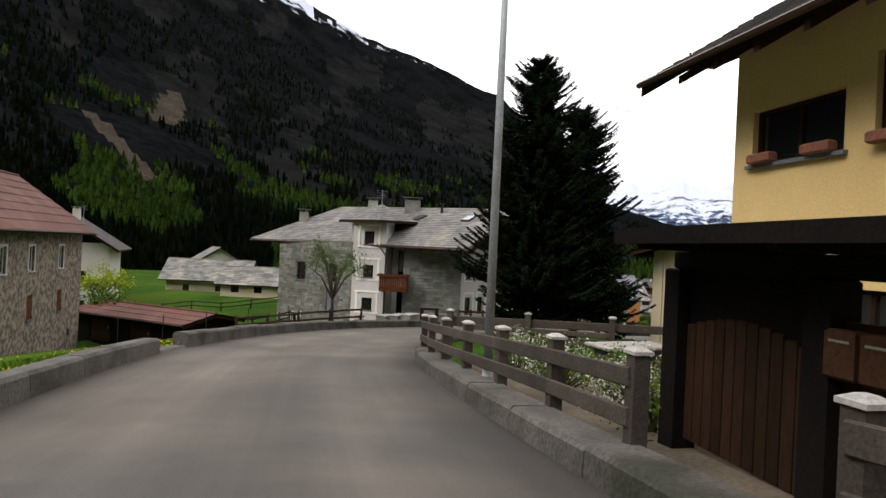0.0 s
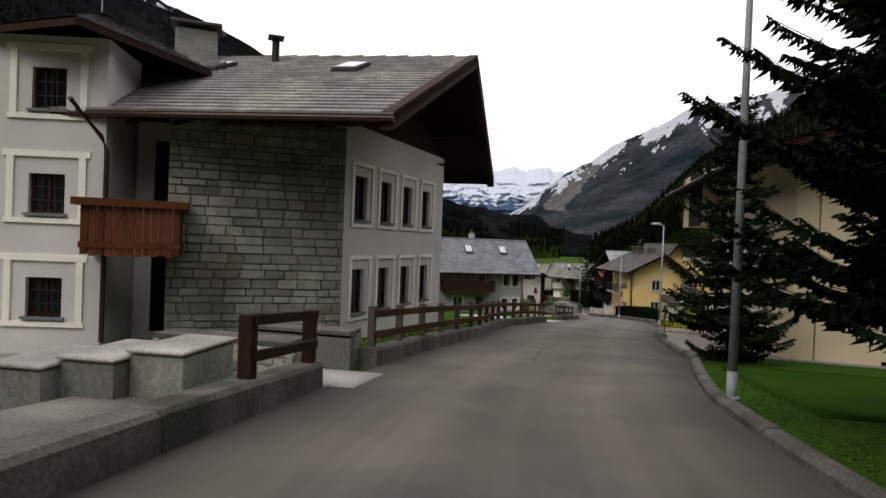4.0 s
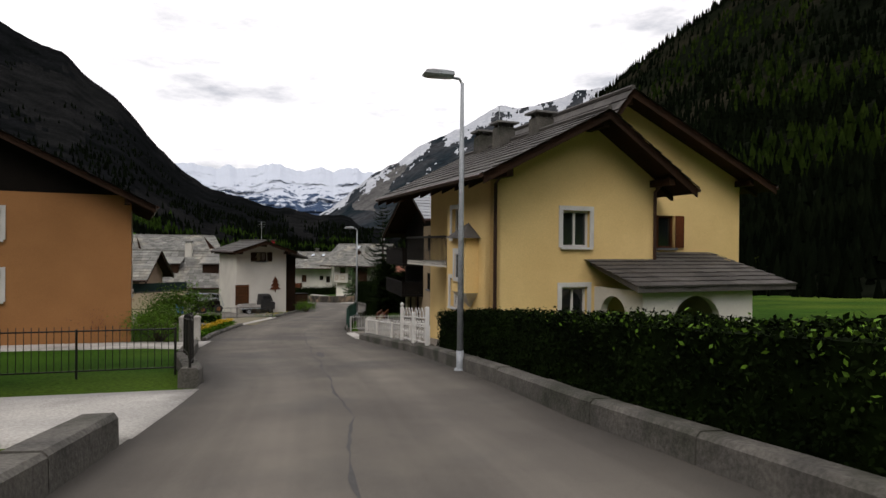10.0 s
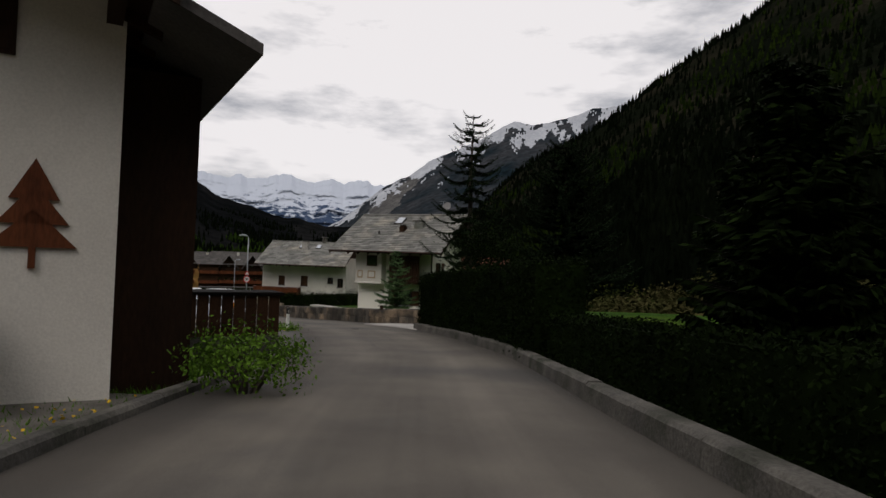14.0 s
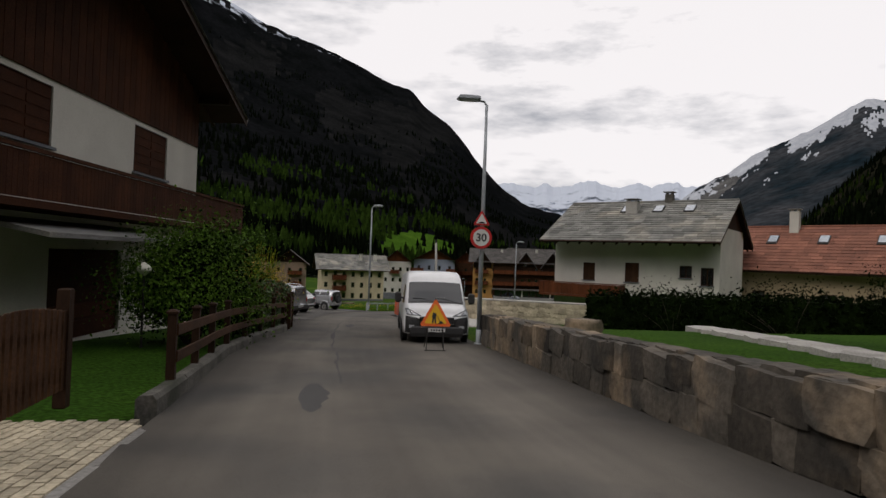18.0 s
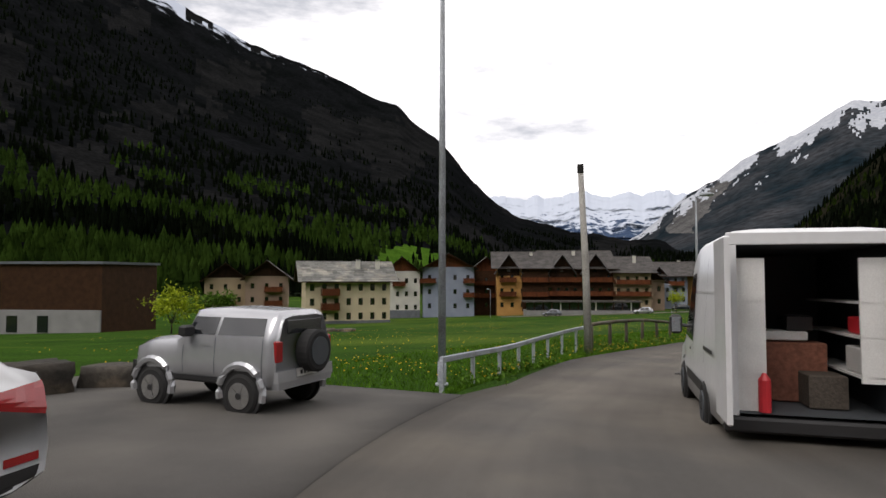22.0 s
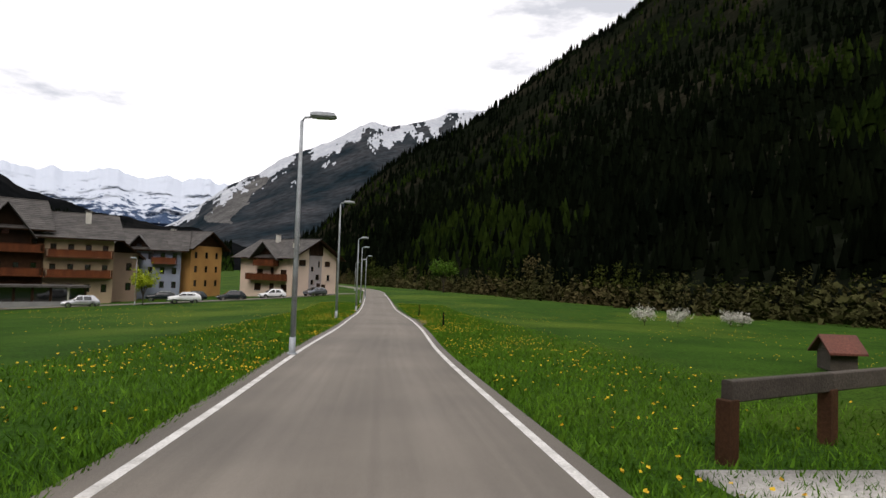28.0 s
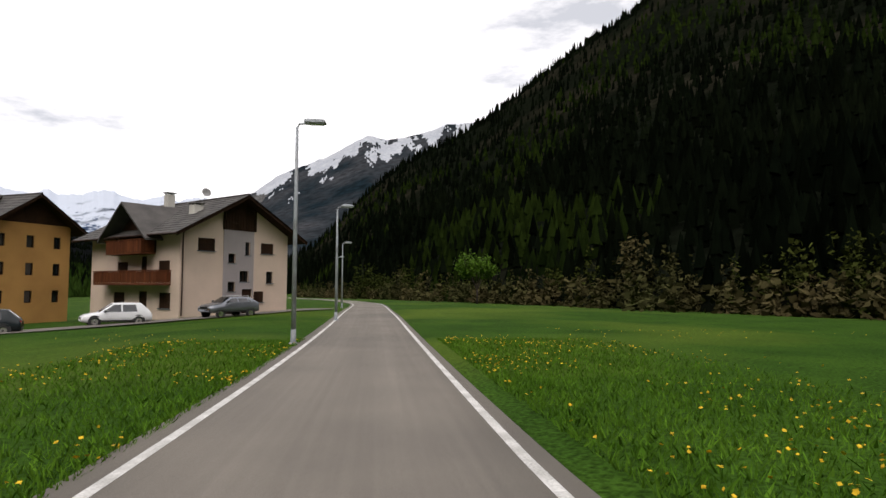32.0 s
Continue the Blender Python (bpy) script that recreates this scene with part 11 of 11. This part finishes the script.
def van(label, x, y, turn, length=5.4, height=2.28, open_rear=False, group="white vans", dip=0.0):
    v = thing("van", label, "van", (x, y, gz(x, y)), turn, group)
    v.rotation_euler = (0, dip, radians(turn))
    L, H = length, height
    stations = [(0.0, 0.3, 0.56, 0.74, 0.72, 0.76, 0.7), (0.05, 0.25, 0.66, 0.93, 0.88, 0.9, 0.8), (0.14, 0.23, 0.78, 1.03, 0.95, 0.96, 0.86), (0.34, 0.22, 0.88, 1.11, 0.99, 0.98, 0.88), (0.66, 0.22, 0.96, 1.19, 1.0, 0.99, 0.9), (1.04, 0.22, 1.0, 1.19 + (H - 1.57) * 0.56, 1.0, 1.0, 0.89),
                (1.4, 0.22, 1.04, H - 0.36, 1.0, 1.0, 0.87), (1.6, 0.22, 1.06, H - 0.2, 1.0, 1.0, 0.86), (1.95, 0.22, 1.08, H - 0.07, 1.0, 1.0, 0.86), (2.4, 0.22, 1.1, H, 1.0, 1.0, 0.87), (L - 0.1, 0.3, 1.2, H, 1.0, 1.0, 0.89), (L, 0.34, 1.2, H - 0.05, 0.98, 0.98, 0.87)]
    b = Body(stations)
    body = b.mesh(30, not open_rear).ob("body", CAR_WHITE, v, "white sheet metal body", True)
    b.screen(0.7, 1.38, 0.035).ob("windscreen", GLASS, v)
    b.screen(0.6, 0.7, 0.03, 0.014, 6).ob("wiper_cowl", BLACK_PLASTIC, v)
    for ya, yb in ((-0.62, 0.02), (0.12, 0.7)):
        Mesh().tube([(0.68, ya, 1.225), (0.76, (ya + yb) / 2, 1.3), (0.78, yb, 1.32)], 0.012, 5).ob("wiper", BLACK_PLASTIC, v)
    Mesh().box(0.79, 1.0, -0.28, 0.02, 1.335, 1.345).ob("paper_sheet", SIGN_WHITE, v, "white paper behind the windscreen")
    for sg in (-1, 1):
        w = b.pane([(1.0, 1.16), (2.15, 1.12), (2.15, H - 0.47), (1.5, H - 0.5)], sgn=sg).ob("side_window", GLASS, v)
        b.pane([(1.0, 0.5), (2.2, 0.5), (2.2, 0.512), (1.0, 0.512)], 0.004, sg, 2).ob("door_seam", SIGN_GREY, v)
        b.pane([(2.25, 0.42), (2.262, 0.42), (2.262, H - 0.42), (2.25, H - 0.42)], 0.006, sg, 3).ob("door_seam", SIGN_GREY, v)
        b.pane([(1.12, 0.42), (1.14, 0.42), (1.14, 1.1), (1.12, 1.1)], 0.006, sg, 3).ob("door_seam", SIGN_GREY, v)
        b.pane([(3.45, 0.42), (3.462, 0.42), (3.462, H - 0.3), (3.45, H - 0.3)], 0.006, sg, 3).ob("door_seam", SIGN_GREY, v)
        b.pane([(3.5, 1.12), (L - 0.55, 1.12), (L - 0.55, 1.17), (3.5, 1.17)], 0.02, sg, 3).ob("door_runner", BLACK_PLASTIC, v)
        b.pane([(2.45, 1.9), (L - 0.2, 1.9), (L - 0.2, 1.925), (2.45, 1.925)], 0.012, sg, 3).ob("body_crease", CAR_WHITE, v)
        b.pane([(1.6, 0.5), (L - 1.4, 0.5), (L - 1.4, 0.66), (1.6, 0.66)], 0.025, sg, 4).ob("rub_strip", BLACK_PLASTIC, v)
        b.pane([(1.95, 0.98), (2.15, 0.98), (2.15, 1.02), (1.95, 1.02)], 0.025, sg, 2).ob("door_handle", BLACK_PLASTIC, v)
        for wx in (0.98, L - 1.35):
            wheel(v, wx, sg * 1.0, 0.34, 0.22, sg, SIGN_GREY)
        mir = Mesh().box(1.0, 1.16, sg * 1.16 - 0.1, sg * 1.16 + 0.1, 1.16, 1.5, 0.05).ob("mirror", BLACK_PLASTIC, v)
        Mesh().tube([(1.15, sg * 0.96, 1.3), (1.12, sg * 1.08, 1.32)], 0.03, 6).ob("mirror_arm", BLACK_PLASTIC, mir)
        Mesh().box(1.161, 1.166, sg * 1.16 - 0.075, sg * 1.16 + 0.075, 1.2, 1.46).ob("mirror_glass", SKYLIGHT, mir)
        hl = b.end_patch([(sg * 0.44, 0.8), (sg * 0.9, 0.83), (sg * 0.945, 1.0), (sg * 0.86, 1.02)], False, 0.014).ob("headlight", SIGN_GREY, v, "clear swept headlight")
        b.end_patch([(sg * 0.55, 0.825), (sg * 0.7, 0.835), (sg * 0.82, 0.96), (sg * 0.76, 0.95)], False, 0.022, 3).ob("reflector", CHROME, hl)
        b.end_patch([(sg * 0.74, 0.84), (sg * 0.88, 0.86), (sg * 0.91, 0.97), (sg * 0.85, 0.97)], False, 0.022, 3).ob("reflector", LAMP_CLEAR, hl)
        b.end_patch([(sg * 0.5, 0.3), (sg * 0.93, 0.3), (sg * 0.93, 0.8), (sg * 0.56, 0.74)], False, 0.02).ob("bumper_corner", BLACK_PLASTIC, v, "unpainted black bumper corner")
        b.end_patch([(sg * 0.66, 0.44), (sg * 0.82, 0.44), (sg * 0.82, 0.53), (sg * 0.66, 0.53)], False, 0.026, 2).ob("fog_lamp", LAMP_CLEAR, v)
        tl = Mesh().box(L - 0.16, L + 0.014, sg * 0.93 - 0.075, sg * 0.93 + 0.075, 0.78, 1.34, 0.03).ob("tail_light", LAMP_RED, v)
        Mesh().box(L - 0.1, L + 0.02, sg * 0.935 - 0.075, sg * 0.935 + 0.075, 0.92, 1.12, 0.02).ob("clear_lens", LAMP_CLEAR, tl)
    Mesh().loft([((-0.03, -0.76), (0.5, 0.76), 0.2), ((-0.06, -0.8), (0.45, 0.8), 0.3), ((-0.055, -0.78), (0.4, 0.78), 0.46), ((-0.02, -0.72), (0.3, 0.72), 0.5)]).ob("front_bumper", BLACK_PLASTIC, v, "unpainted black bumper")
    b.end_patch([(-0.5, 0.57), (0.5, 0.57), (0.52, 0.78), (-0.52, 0.78)], False, 0.02).ob("grille", SIGN_BLACK, v)
    b.end_patch([(-0.5, 0.555), (0.5, 0.555), (0.5, 0.575), (-0.5, 0.575)], False, 0.028, 3).ob("grille_trim", CHROME, v)
    b.end_patch([(-0.53, 0.775), (0.53, 0.775), (0.53, 0.795), (-0.53, 0.795)], False, 0.028, 3).ob("grille_trim", CHROME, v)
    for k in range(3):
        b.end_patch([(-0.5, 0.61 + 0.05 * k), (0.5, 0.61 + 0.05 * k), (0.5, 0.62 + 0.05 * k), (-0.5, 0.62 + 0.05 * k)], False, 0.026, 3).ob("grille_bar", BLACK_PLASTIC, v)
    Mesh().disc((-0.03, 0, 0.69), 0.06, "x", 0.03, 18).ob("badge", CHROME, v)
    plate(v, -0.075, 0.4)
    Mesh().tube([(1.66, 0, H - 0.02), (1.7, 0, H + 0.22)], 0.006, 5).ob("aerial", BLACK_PLASTIC, v)
    Mesh().box(L - 0.1, L + 0.06, -0.98, 0.98, 0.3, 0.48, 0.03).ob("rear_bumper", BLACK_PLASTIC, v)
    if open_rear:
        hold = Mesh()
        hold.add([(q, sy * 0.84, z) for q in (L + 0.01, L - 2.9) for sy in (-1, 1) for z in (0.52, H - 0.2)], [(0, 2, 6, 4), (1, 5, 7, 3), (0, 4, 5, 1), (2, 3, 7, 6), (4, 6, 7, 5)])
        hold.ob("load_space", SIGN_GREY, v, "dark open load space")
        for sy in (-1, 1):
            rack = Mesh()
            for z in (0.95, 1.4, 1.8):
                rack.box(L - 2.2, L - 0.1, sy * 0.66 - 0.17, sy * 0.66 + 0.17, z, z + 0.03)
            rack.box(L - 0.14, L - 0.1, sy * 0.66 - 0.17, sy * 0.66 + 0.17, 0.9 if sy > 0 else 0.53, H - 0.35).ob("shelf_rack", SIGN_WHITE, v, "white sheet metal shelf rack")
        for sg in (-1, 1):
            Mesh().box(L + 0.02, L + 0.74, sg * 1.03 - 0.03, sg * 1.03 + 0.03, 0.5, H - 0.14, 0.02).ob("rear_door", CAR_WHITE, v, "white rear door folded open")
            Mesh().box(L + 0.14, L + 0.6, sg * 0.99 - 0.005, sg * 0.99 + 0.005, 1.45, H - 0.4).ob("door_pane", GLASS, v)
            Mesh().box(L + 0.012, L + 0.05, sg * 0.88 - 0.06, sg * 0.88 + 0.06, 0.5, H - 0.2).ob("door_post", CAR_WHITE, v)
        Mesh().box(L + 0.012, L + 0.05, -0.93, 0.93, H - 0.2, H - 0.05, 0.01).ob("door_header", CAR_WHITE, v)
        for k, (y0, z0, w, h, mm) in enumerate(((-0.05, 0.53, 0.85, 0.75, RED_TILE), (0.25, 0.53, 0.42, 0.4, WOOD_GREY), (-0.1, 1.3, 0.55, 0.12, SIGN_WHITE), (0.68, 1.44, 0.26, 0.2, RED_PLASTIC), (-0.68, 1.44, 0.26, 0.16, RED_PLASTIC), (-0.66, 0.53, 0.3, 0.38, WOOD_GREY), (0.66, 0.99, 0.28, 0.3, PLATE), (0.1, 1.42, 0.3, 0.2, SIGN_BLACK))):
            q = L - (0.9, 0.45, 0.95, 0.2, 0.2, 0.35, 0.2, 1.0)[k]
            Mesh().box(q - 0.5, q, y0 - w / 2, y0 + w / 2, z0, z0 + h, 0.015).ob("cargo_box", mm, v)
        Mesh().tube([(L - 0.08, -0.52, 0.53), (L - 0.08, -0.52, 0.9), (L - 0.08, -0.52, 0.98)], [0.07, 0.07, 0.02], 12).ob("extinguisher", RED_PLASTIC, v, "red fire extinguisher")
    else:
        Mesh().box(L - 0.002, L + 0.006, -0.005, 0.005, 0.5, H - 0.16).ob("door_seam", SIGN_GREY, v)
    return v


def car(label, x, y, turn, paint, kind="hatch", name="car", group="", length=4.1, width=0.86, height=1.5, wheel_r=0.31, spare=False, far=False):
    """kind: hatch, suv, box (upright off-roader) or pickup."""
    v = thing(name, label, "car", (x, y, gz(x, y)), turn, group)
    L, W, H = length, width, height
    sill, bon = (0.26, 0.82) if kind == "hatch" else (0.38, 1.0) if kind != "pickup" else (0.42, 1.08)
    belt = bon + 0.06
    wind = {"hatch": (0.24, 0.44), "suv": (0.25, 0.42), "box": (0.36, 0.43), "pickup": (0.27, 0.4)}[kind]
    rear = {"hatch": (0.84, 0.97), "suv": (0.84, 0.97), "box": (0.965, 0.985), "pickup": (0.95, 0.985)}[kind]
    st = [(0, sill + 0.08, bon - 0.28, bon - 0.2, W * 0.8, W * 0.8, W * 0.7), (0.05 * L, sill, bon - 0.14, bon - 0.08, W * 0.94, W * 0.94, W * 0.8), (0.14 * L, sill, bon - 0.06, bon, W, W * 0.97, W * 0.82), (wind[0] * L, sill, belt - 0.06, belt, W, W * 0.98, W * 0.84),
          (wind[1] * L, sill, belt, H - 0.02, W, W * 0.98, W * 0.74), (0.6 * L, sill, belt, H, W, W * 0.98, W * 0.74), (rear[0] * L, sill, belt + 0.02, H - 0.03, W, W * 0.98, W * 0.72), (rear[1] * L, sill, belt, belt + (0.12 if kind in ("hatch", "suv") else H - belt - 0.06), W * 0.97, W * 0.95, W * 0.72), (0.985 * L, sill + 0.02, belt - 0.06, belt + 0.02 if kind in ("hatch", "suv") else H - 0.08, W * 0.95, W * 0.94, W * 0.74), (L, sill + 0.06, belt - 0.2, belt - 0.1 if kind in ("hatch", "suv") else H - 0.1, W * 0.9, W * 0.9, W * 0.7)]
    b = Body(st)
    b.mesh(30).ob("body", paint, v, smooth=True)
    b.screen((wind[0] + 0.012) * L, (wind[1] - 0.01) * L, 0.07).ob("windscreen", GLASS, v)
    if kind in ("hatch", "suv"):
        b.screen((rear[1] - 0.005) * L, (rear[0] + 0.015) * L, 0.08).ob("rear_window", GLASS, v)
    else:
        Mesh().box(L - 0.01, L + 0.008, -W * 0.58, W * 0.58, belt + 0.06, H - 0.16, 0.004).ob("rear_window", GLASS, v)
    zt = H - 0.13
    cuts = {"hatch": (0.56, 0.78), "suv": (0.55, 0.76), "box": (0.62, 0.93), "pickup": (0.48, 0.62)}[kind]
    for sg in (-1, 1):
        b.pane([((wind[0] + 0.05) * L, belt + 0.03), ((cuts[0] - 0.01) * L, belt + 0.03), ((cuts[0] - 0.01) * L, zt), ((wind[1] + 0.01) * L, zt)], 0.006, sg).ob("front_window", GLASS, v)
        b.pane([((cuts[0] + 0.01) * L, belt + 0.03), (cuts[1] * L, belt + 0.04), ((cuts[1] - 0.02) * L, zt), ((cuts[0] + 0.01) * L, zt)], 0.006, sg).ob("rear_side_window", GLASS, v)
        if kind in ("pickup", "suv"):
            b.pane([((cuts[1] + 0.02) * L, belt + 0.05), ((rear[0] - 0.02) * L, belt + 0.08), ((rear[0] - 0.06) * L, zt), ((cuts[1] + 0.01) * L, zt)], 0.006, sg).ob("quarter_window", GLASS, v)
        for q in () if far else (wind[0] + 0.04, cuts[0], cuts[1]):
            b.pane([(q * L - 0.006, sill + 0.16), (q * L + 0.006, sill + 0.16), (q * L + 0.006, belt), (q * L - 0.006, belt)], 0.004, sg, 3).ob("door_seam", SIGN_GREY, v)
        b.pane([(cuts[0] * L - 0.24, belt - 0.12), (cuts[0] * L - 0.08, belt - 0.12), (cuts[0] * L - 0.08, belt - 0.09), (cuts[0] * L - 0.24, belt - 0.09)], 0.02, sg, 2).ob("door_handle", paint, v)
        b.pane([(0.26 * L, sill + 0.03), (0.72 * L, sill + 0.03), (0.72 * L, sill + 0.13), (0.26 * L, sill + 0.13)], 0.012, sg, 3).ob("sill_trim", BLACK_PLASTIC, v)
        for wx in (0.185 * L, 0.8 * L):
            wheel(v, wx, sg * (W + 0.0), wheel_r, 0.2, sg, far=far)
        Mesh().box((wind[0] + 0.07) * L, (wind[0] + 0.07) * L + 0.12, sg * (W + 0.08) - 0.09, sg * (W + 0.08) + 0.09, belt, belt + 0.16, 0.03).ob("mirror", BLACK_PLASTIC, v)
        b.end_patch([(sg * W * 0.5, bon - 0.3), (sg * W * 0.8, bon - 0.29), (sg * W * 0.84, bon - 0.17), (sg * W * 0.52, bon - 0.2)], False, 0.012, 3).ob("headlight", LAMP_CLEAR, v)
        if kind in ("box", "pickup"):
            for wx in (0.185 * L, 0.8 * L):
                ring = [(wx + (wheel_r + 0.09) * math.cos(a), sg * (W + 0.015), wheel_r + 0.03 + (wheel_r + 0.09) * math.sin(a)) for a in np.linspace(-0.25, math.pi + 0.25, 15)]
                Mesh().tube(ring, 0.055, 6).ob("wheel_flare", paint, v)
        tz = belt - 0.32 if kind in ("box", "pickup") else belt - 0.16
        if kind in ("box", "pickup"):
            Mesh().box(L - 0.1, L + 0.01, sg * W * 0.84 - 0.065, sg * W * 0.84 + 0.065, tz, tz + 0.3, 0.02).ob("tail_light", LAMP_RED, v)
        else:
            b.end_patch([(sg * W * 0.5, tz + 0.02), (sg * W * 0.88, tz - 0.07), (sg * W * 0.93, tz + 0.12), (sg * W * 0.55, tz + 0.1)], True, 0.014).ob("tail_light", LAMP_RED, v)
            b.end_patch([(sg * W * 0.6, sill + 0.2), (sg * W * 0.84, sill + 0.2), (sg * W * 0.84, sill + 0.25), (sg * W * 0.6, sill + 0.25)], True, 0.012, 2).ob("reflector", LAMP_RED, v)
        if kind in ("suv", "pickup"):
            Mesh().tube([(wind[1] * L + 0.1, sg * W * 0.6, H - 0.01), (wind[1] * L + 0.2, sg * W * 0.62, H + 0.05), (rear[0] * L - 0.2, sg * W * 0.62, H + 0.05), (rear[0] * L, sg * W * 0.6, H - 0.01)], 0.016, 6).ob("roof_rail", CHROME, v)
    if kind in ("box", "pickup"):
        Mesh().loft([((-0.05, -W * 0.78), (0.3, W * 0.78), sill), ((-0.08, -W * 0.84), (0.3, W * 0.9), sill + 0.08), ((-0.06, -W * 0.84), (0.3, W * 0.9), sill + 0.26)]).ob("front_bumper", BLACK_PLASTIC, v)
    b.end_patch([(-W * 0.46, bon - 0.34), (W * 0.46, bon - 0.34), (W * 0.46, bon - 0.24), (-W * 0.46, bon - 0.24)], False, 0.01, 3).ob("grille", SIGN_BLACK, v)
    if kind in ("box", "pickup"):
        Mesh().loft([((L - 0.25, -W * 0.9), (L + 0.03, W * 0.9), sill), ((L - 0.25, -W * 0.94), (L + 0.05, W * 0.94), sill + 0.1), ((L - 0.25, -W * 0.94), (L + 0.04, W * 0.94), sill + 0.25)]).ob("rear_bumper", paint if kind == "box" else BLACK_PLASTIC, v)
    else:
        b.end_patch([(-W * 0.8, sill + 0.03), (W * 0.8, sill + 0.03), (W * 0.85, sill + 0.17), (-W * 0.85, sill + 0.17)], True, 0.01).ob("rear_apron", BLACK_PLASTIC, v)
        b.end_patch([(-W * 0.5, belt - 0.02), (W * 0.5, belt - 0.02), (W * 0.5, belt), (-W * 0.5, belt)], True, 0.012, 3).ob("tailgate_trim", CHROME, v)
    if far:
        return v
    plate(v, L + (0.02 if kind in ("hatch", "suv") else 0.06), sill + 0.34 if kind in ("hatch", "suv") else sill + 0.2, face=1)
    plate(v, -0.02 if kind in ("hatch", "suv") else -0.09, sill + 0.17)
    if spare:
        sp = Mesh().tube([(L + 0.03, 0.05, 0.86), (L + 0.21, 0.05, 0.86), (L + 0.23, 0.05, 0.86)], [0.3, 0.3, 0.26], 24).ob("spare_wheel", RUBBER, v, "black spare wheel on the back")
        Mesh().disc((L + 0.235, 0.05, 0.86), 0.2, "x", 0.015, 20).ob("wheel_cover", SIGN_GREY, sp)
    return v


van("white panel van with a black bumper parked facing uphill", 70.85, 159.75, 86.8, length=7.2, height=2.2, dip=0.042)
van("white panel van with its rear doors standing open", 75.04, 188.5, -114.5, length=4.9, height=2.68, open_rear=True, dip=-0.02)
car("silver pickup with a canopy parked nose to the hedge", 60.8, 179.05, -23, CAR_SILVER, "pickup", "pickup", length=5.0, width=0.92, height=1.78, wheel_r=0.38)
car("white estate off-roader parked between two silver cars", 61.5, 182.75, -23, CAR_WHITE, "suv", length=4.5, width=0.93, height=1.62, wheel_r=0.36)
car("small silver off-roader with a spare wheel on the back", 64.88, 188.27, -33, CAR_SILVER, "box", "off_roader", length=2.7, width=0.67, height=1.46, wheel_r=0.29, spare=True)
car("white hatchback parked with its nose to the road", 64.0, 175.1, 157, CAR_WHITE, "hatch", length=3.9)
car("white pickup parked with its nose to the road", 64.4, 138.9, 165, CAR_WHITE, "pickup", "pickup", length=4.4, width=0.9, height=1.66, wheel_r=0.36)
car("dark off-roader with a spare wheel parked by the verge", 62.1, 145.6, -15, CAR_DARK, "box", "off_roader", length=3.9, width=0.86, height=1.72, wheel_r=0.36, spare=True)
car("dark estate car parked with its nose to the road", 65.2, 141.4, 165, CAR_DARK, "suv", length=4.3, height=1.6)
for k, (x, y, a, paint, kind) in enumerate(((63.5, 305.5, 10, CAR_DARK, "hatch"), (128.0, 301.5, -15, CAR_SILVER, "hatch"), (143.5, 313.5, -30, CAR_DARK, "suv"), (147.5, 311.5, -30, CAR_DARK, "hatch"), (140.5, 300.5, -20, CAR_WHITE, "suv"), (149.0, 303.0, -20, CAR_DARK, "hatch"), (156.5, 303.5, -15, CAR_WHITE, "hatch"), (163.5, 301.0, 5, CAR_GREY, "suv"), (109.0, 305.0, -10, CAR_GREY, "hatch"))):
    car("small parked car before the hotels", x, y, a, paint, kind, group="cars before the hotels", far=True)
# tiny three-wheeled truck at the white gable house
tw = thing("three_wheeler", "tiny black three-wheeled truck with a flat bed", "truck", (51.2, 109.9, gz(51.2, 109.9)), 176)
Mesh().prism([(-1.3, -0.6), (-0.1, -0.62), (-0.1, 0.62), (-1.3, 0.6)], 0.35, [0.95, 1.1, 1.1, 0.95]).ob("cab_lower", RUBBER, tw)
Mesh().loft([((-1.15, -0.56), (-0.12, 0.56), 1.05), ((-0.95, -0.52), (-0.14, 0.52), 1.55), ((-0.9, -0.46), (-0.18, 0.46), 1.62)]).ob("cab_upper", RUBBER, tw)
for sg in (-1, 1):
    Mesh().box(-0.92, -0.3, sg * 0.545 - 0.006, sg * 0.545 + 0.006, 1.12, 1.48).ob("cab_window", GLASS, tw)
    wheel(tw, 0.9, sg * 0.62, 0.24, 0.14, sg, GALVANISED, False)
wheel(tw, -1.05, 0.07, 0.22, 0.14, 1, GALVANISED, False)
Mesh().box(-0.05, 1.5, -0.68, 0.68, 0.46, 0.54, 0.01).ob("bed", GALVANISED, tw)
for a, b, c, d in ((-0.05, 1.5, 0.65, 0.68), (-0.05, 1.5, -0.68, -0.65), (1.47, 1.5, -0.65, 0.65)):
    Mesh().box(a, b, c, d, 0.54, 0.8).ob("bed_board", PALE_CONCRETE, tw)
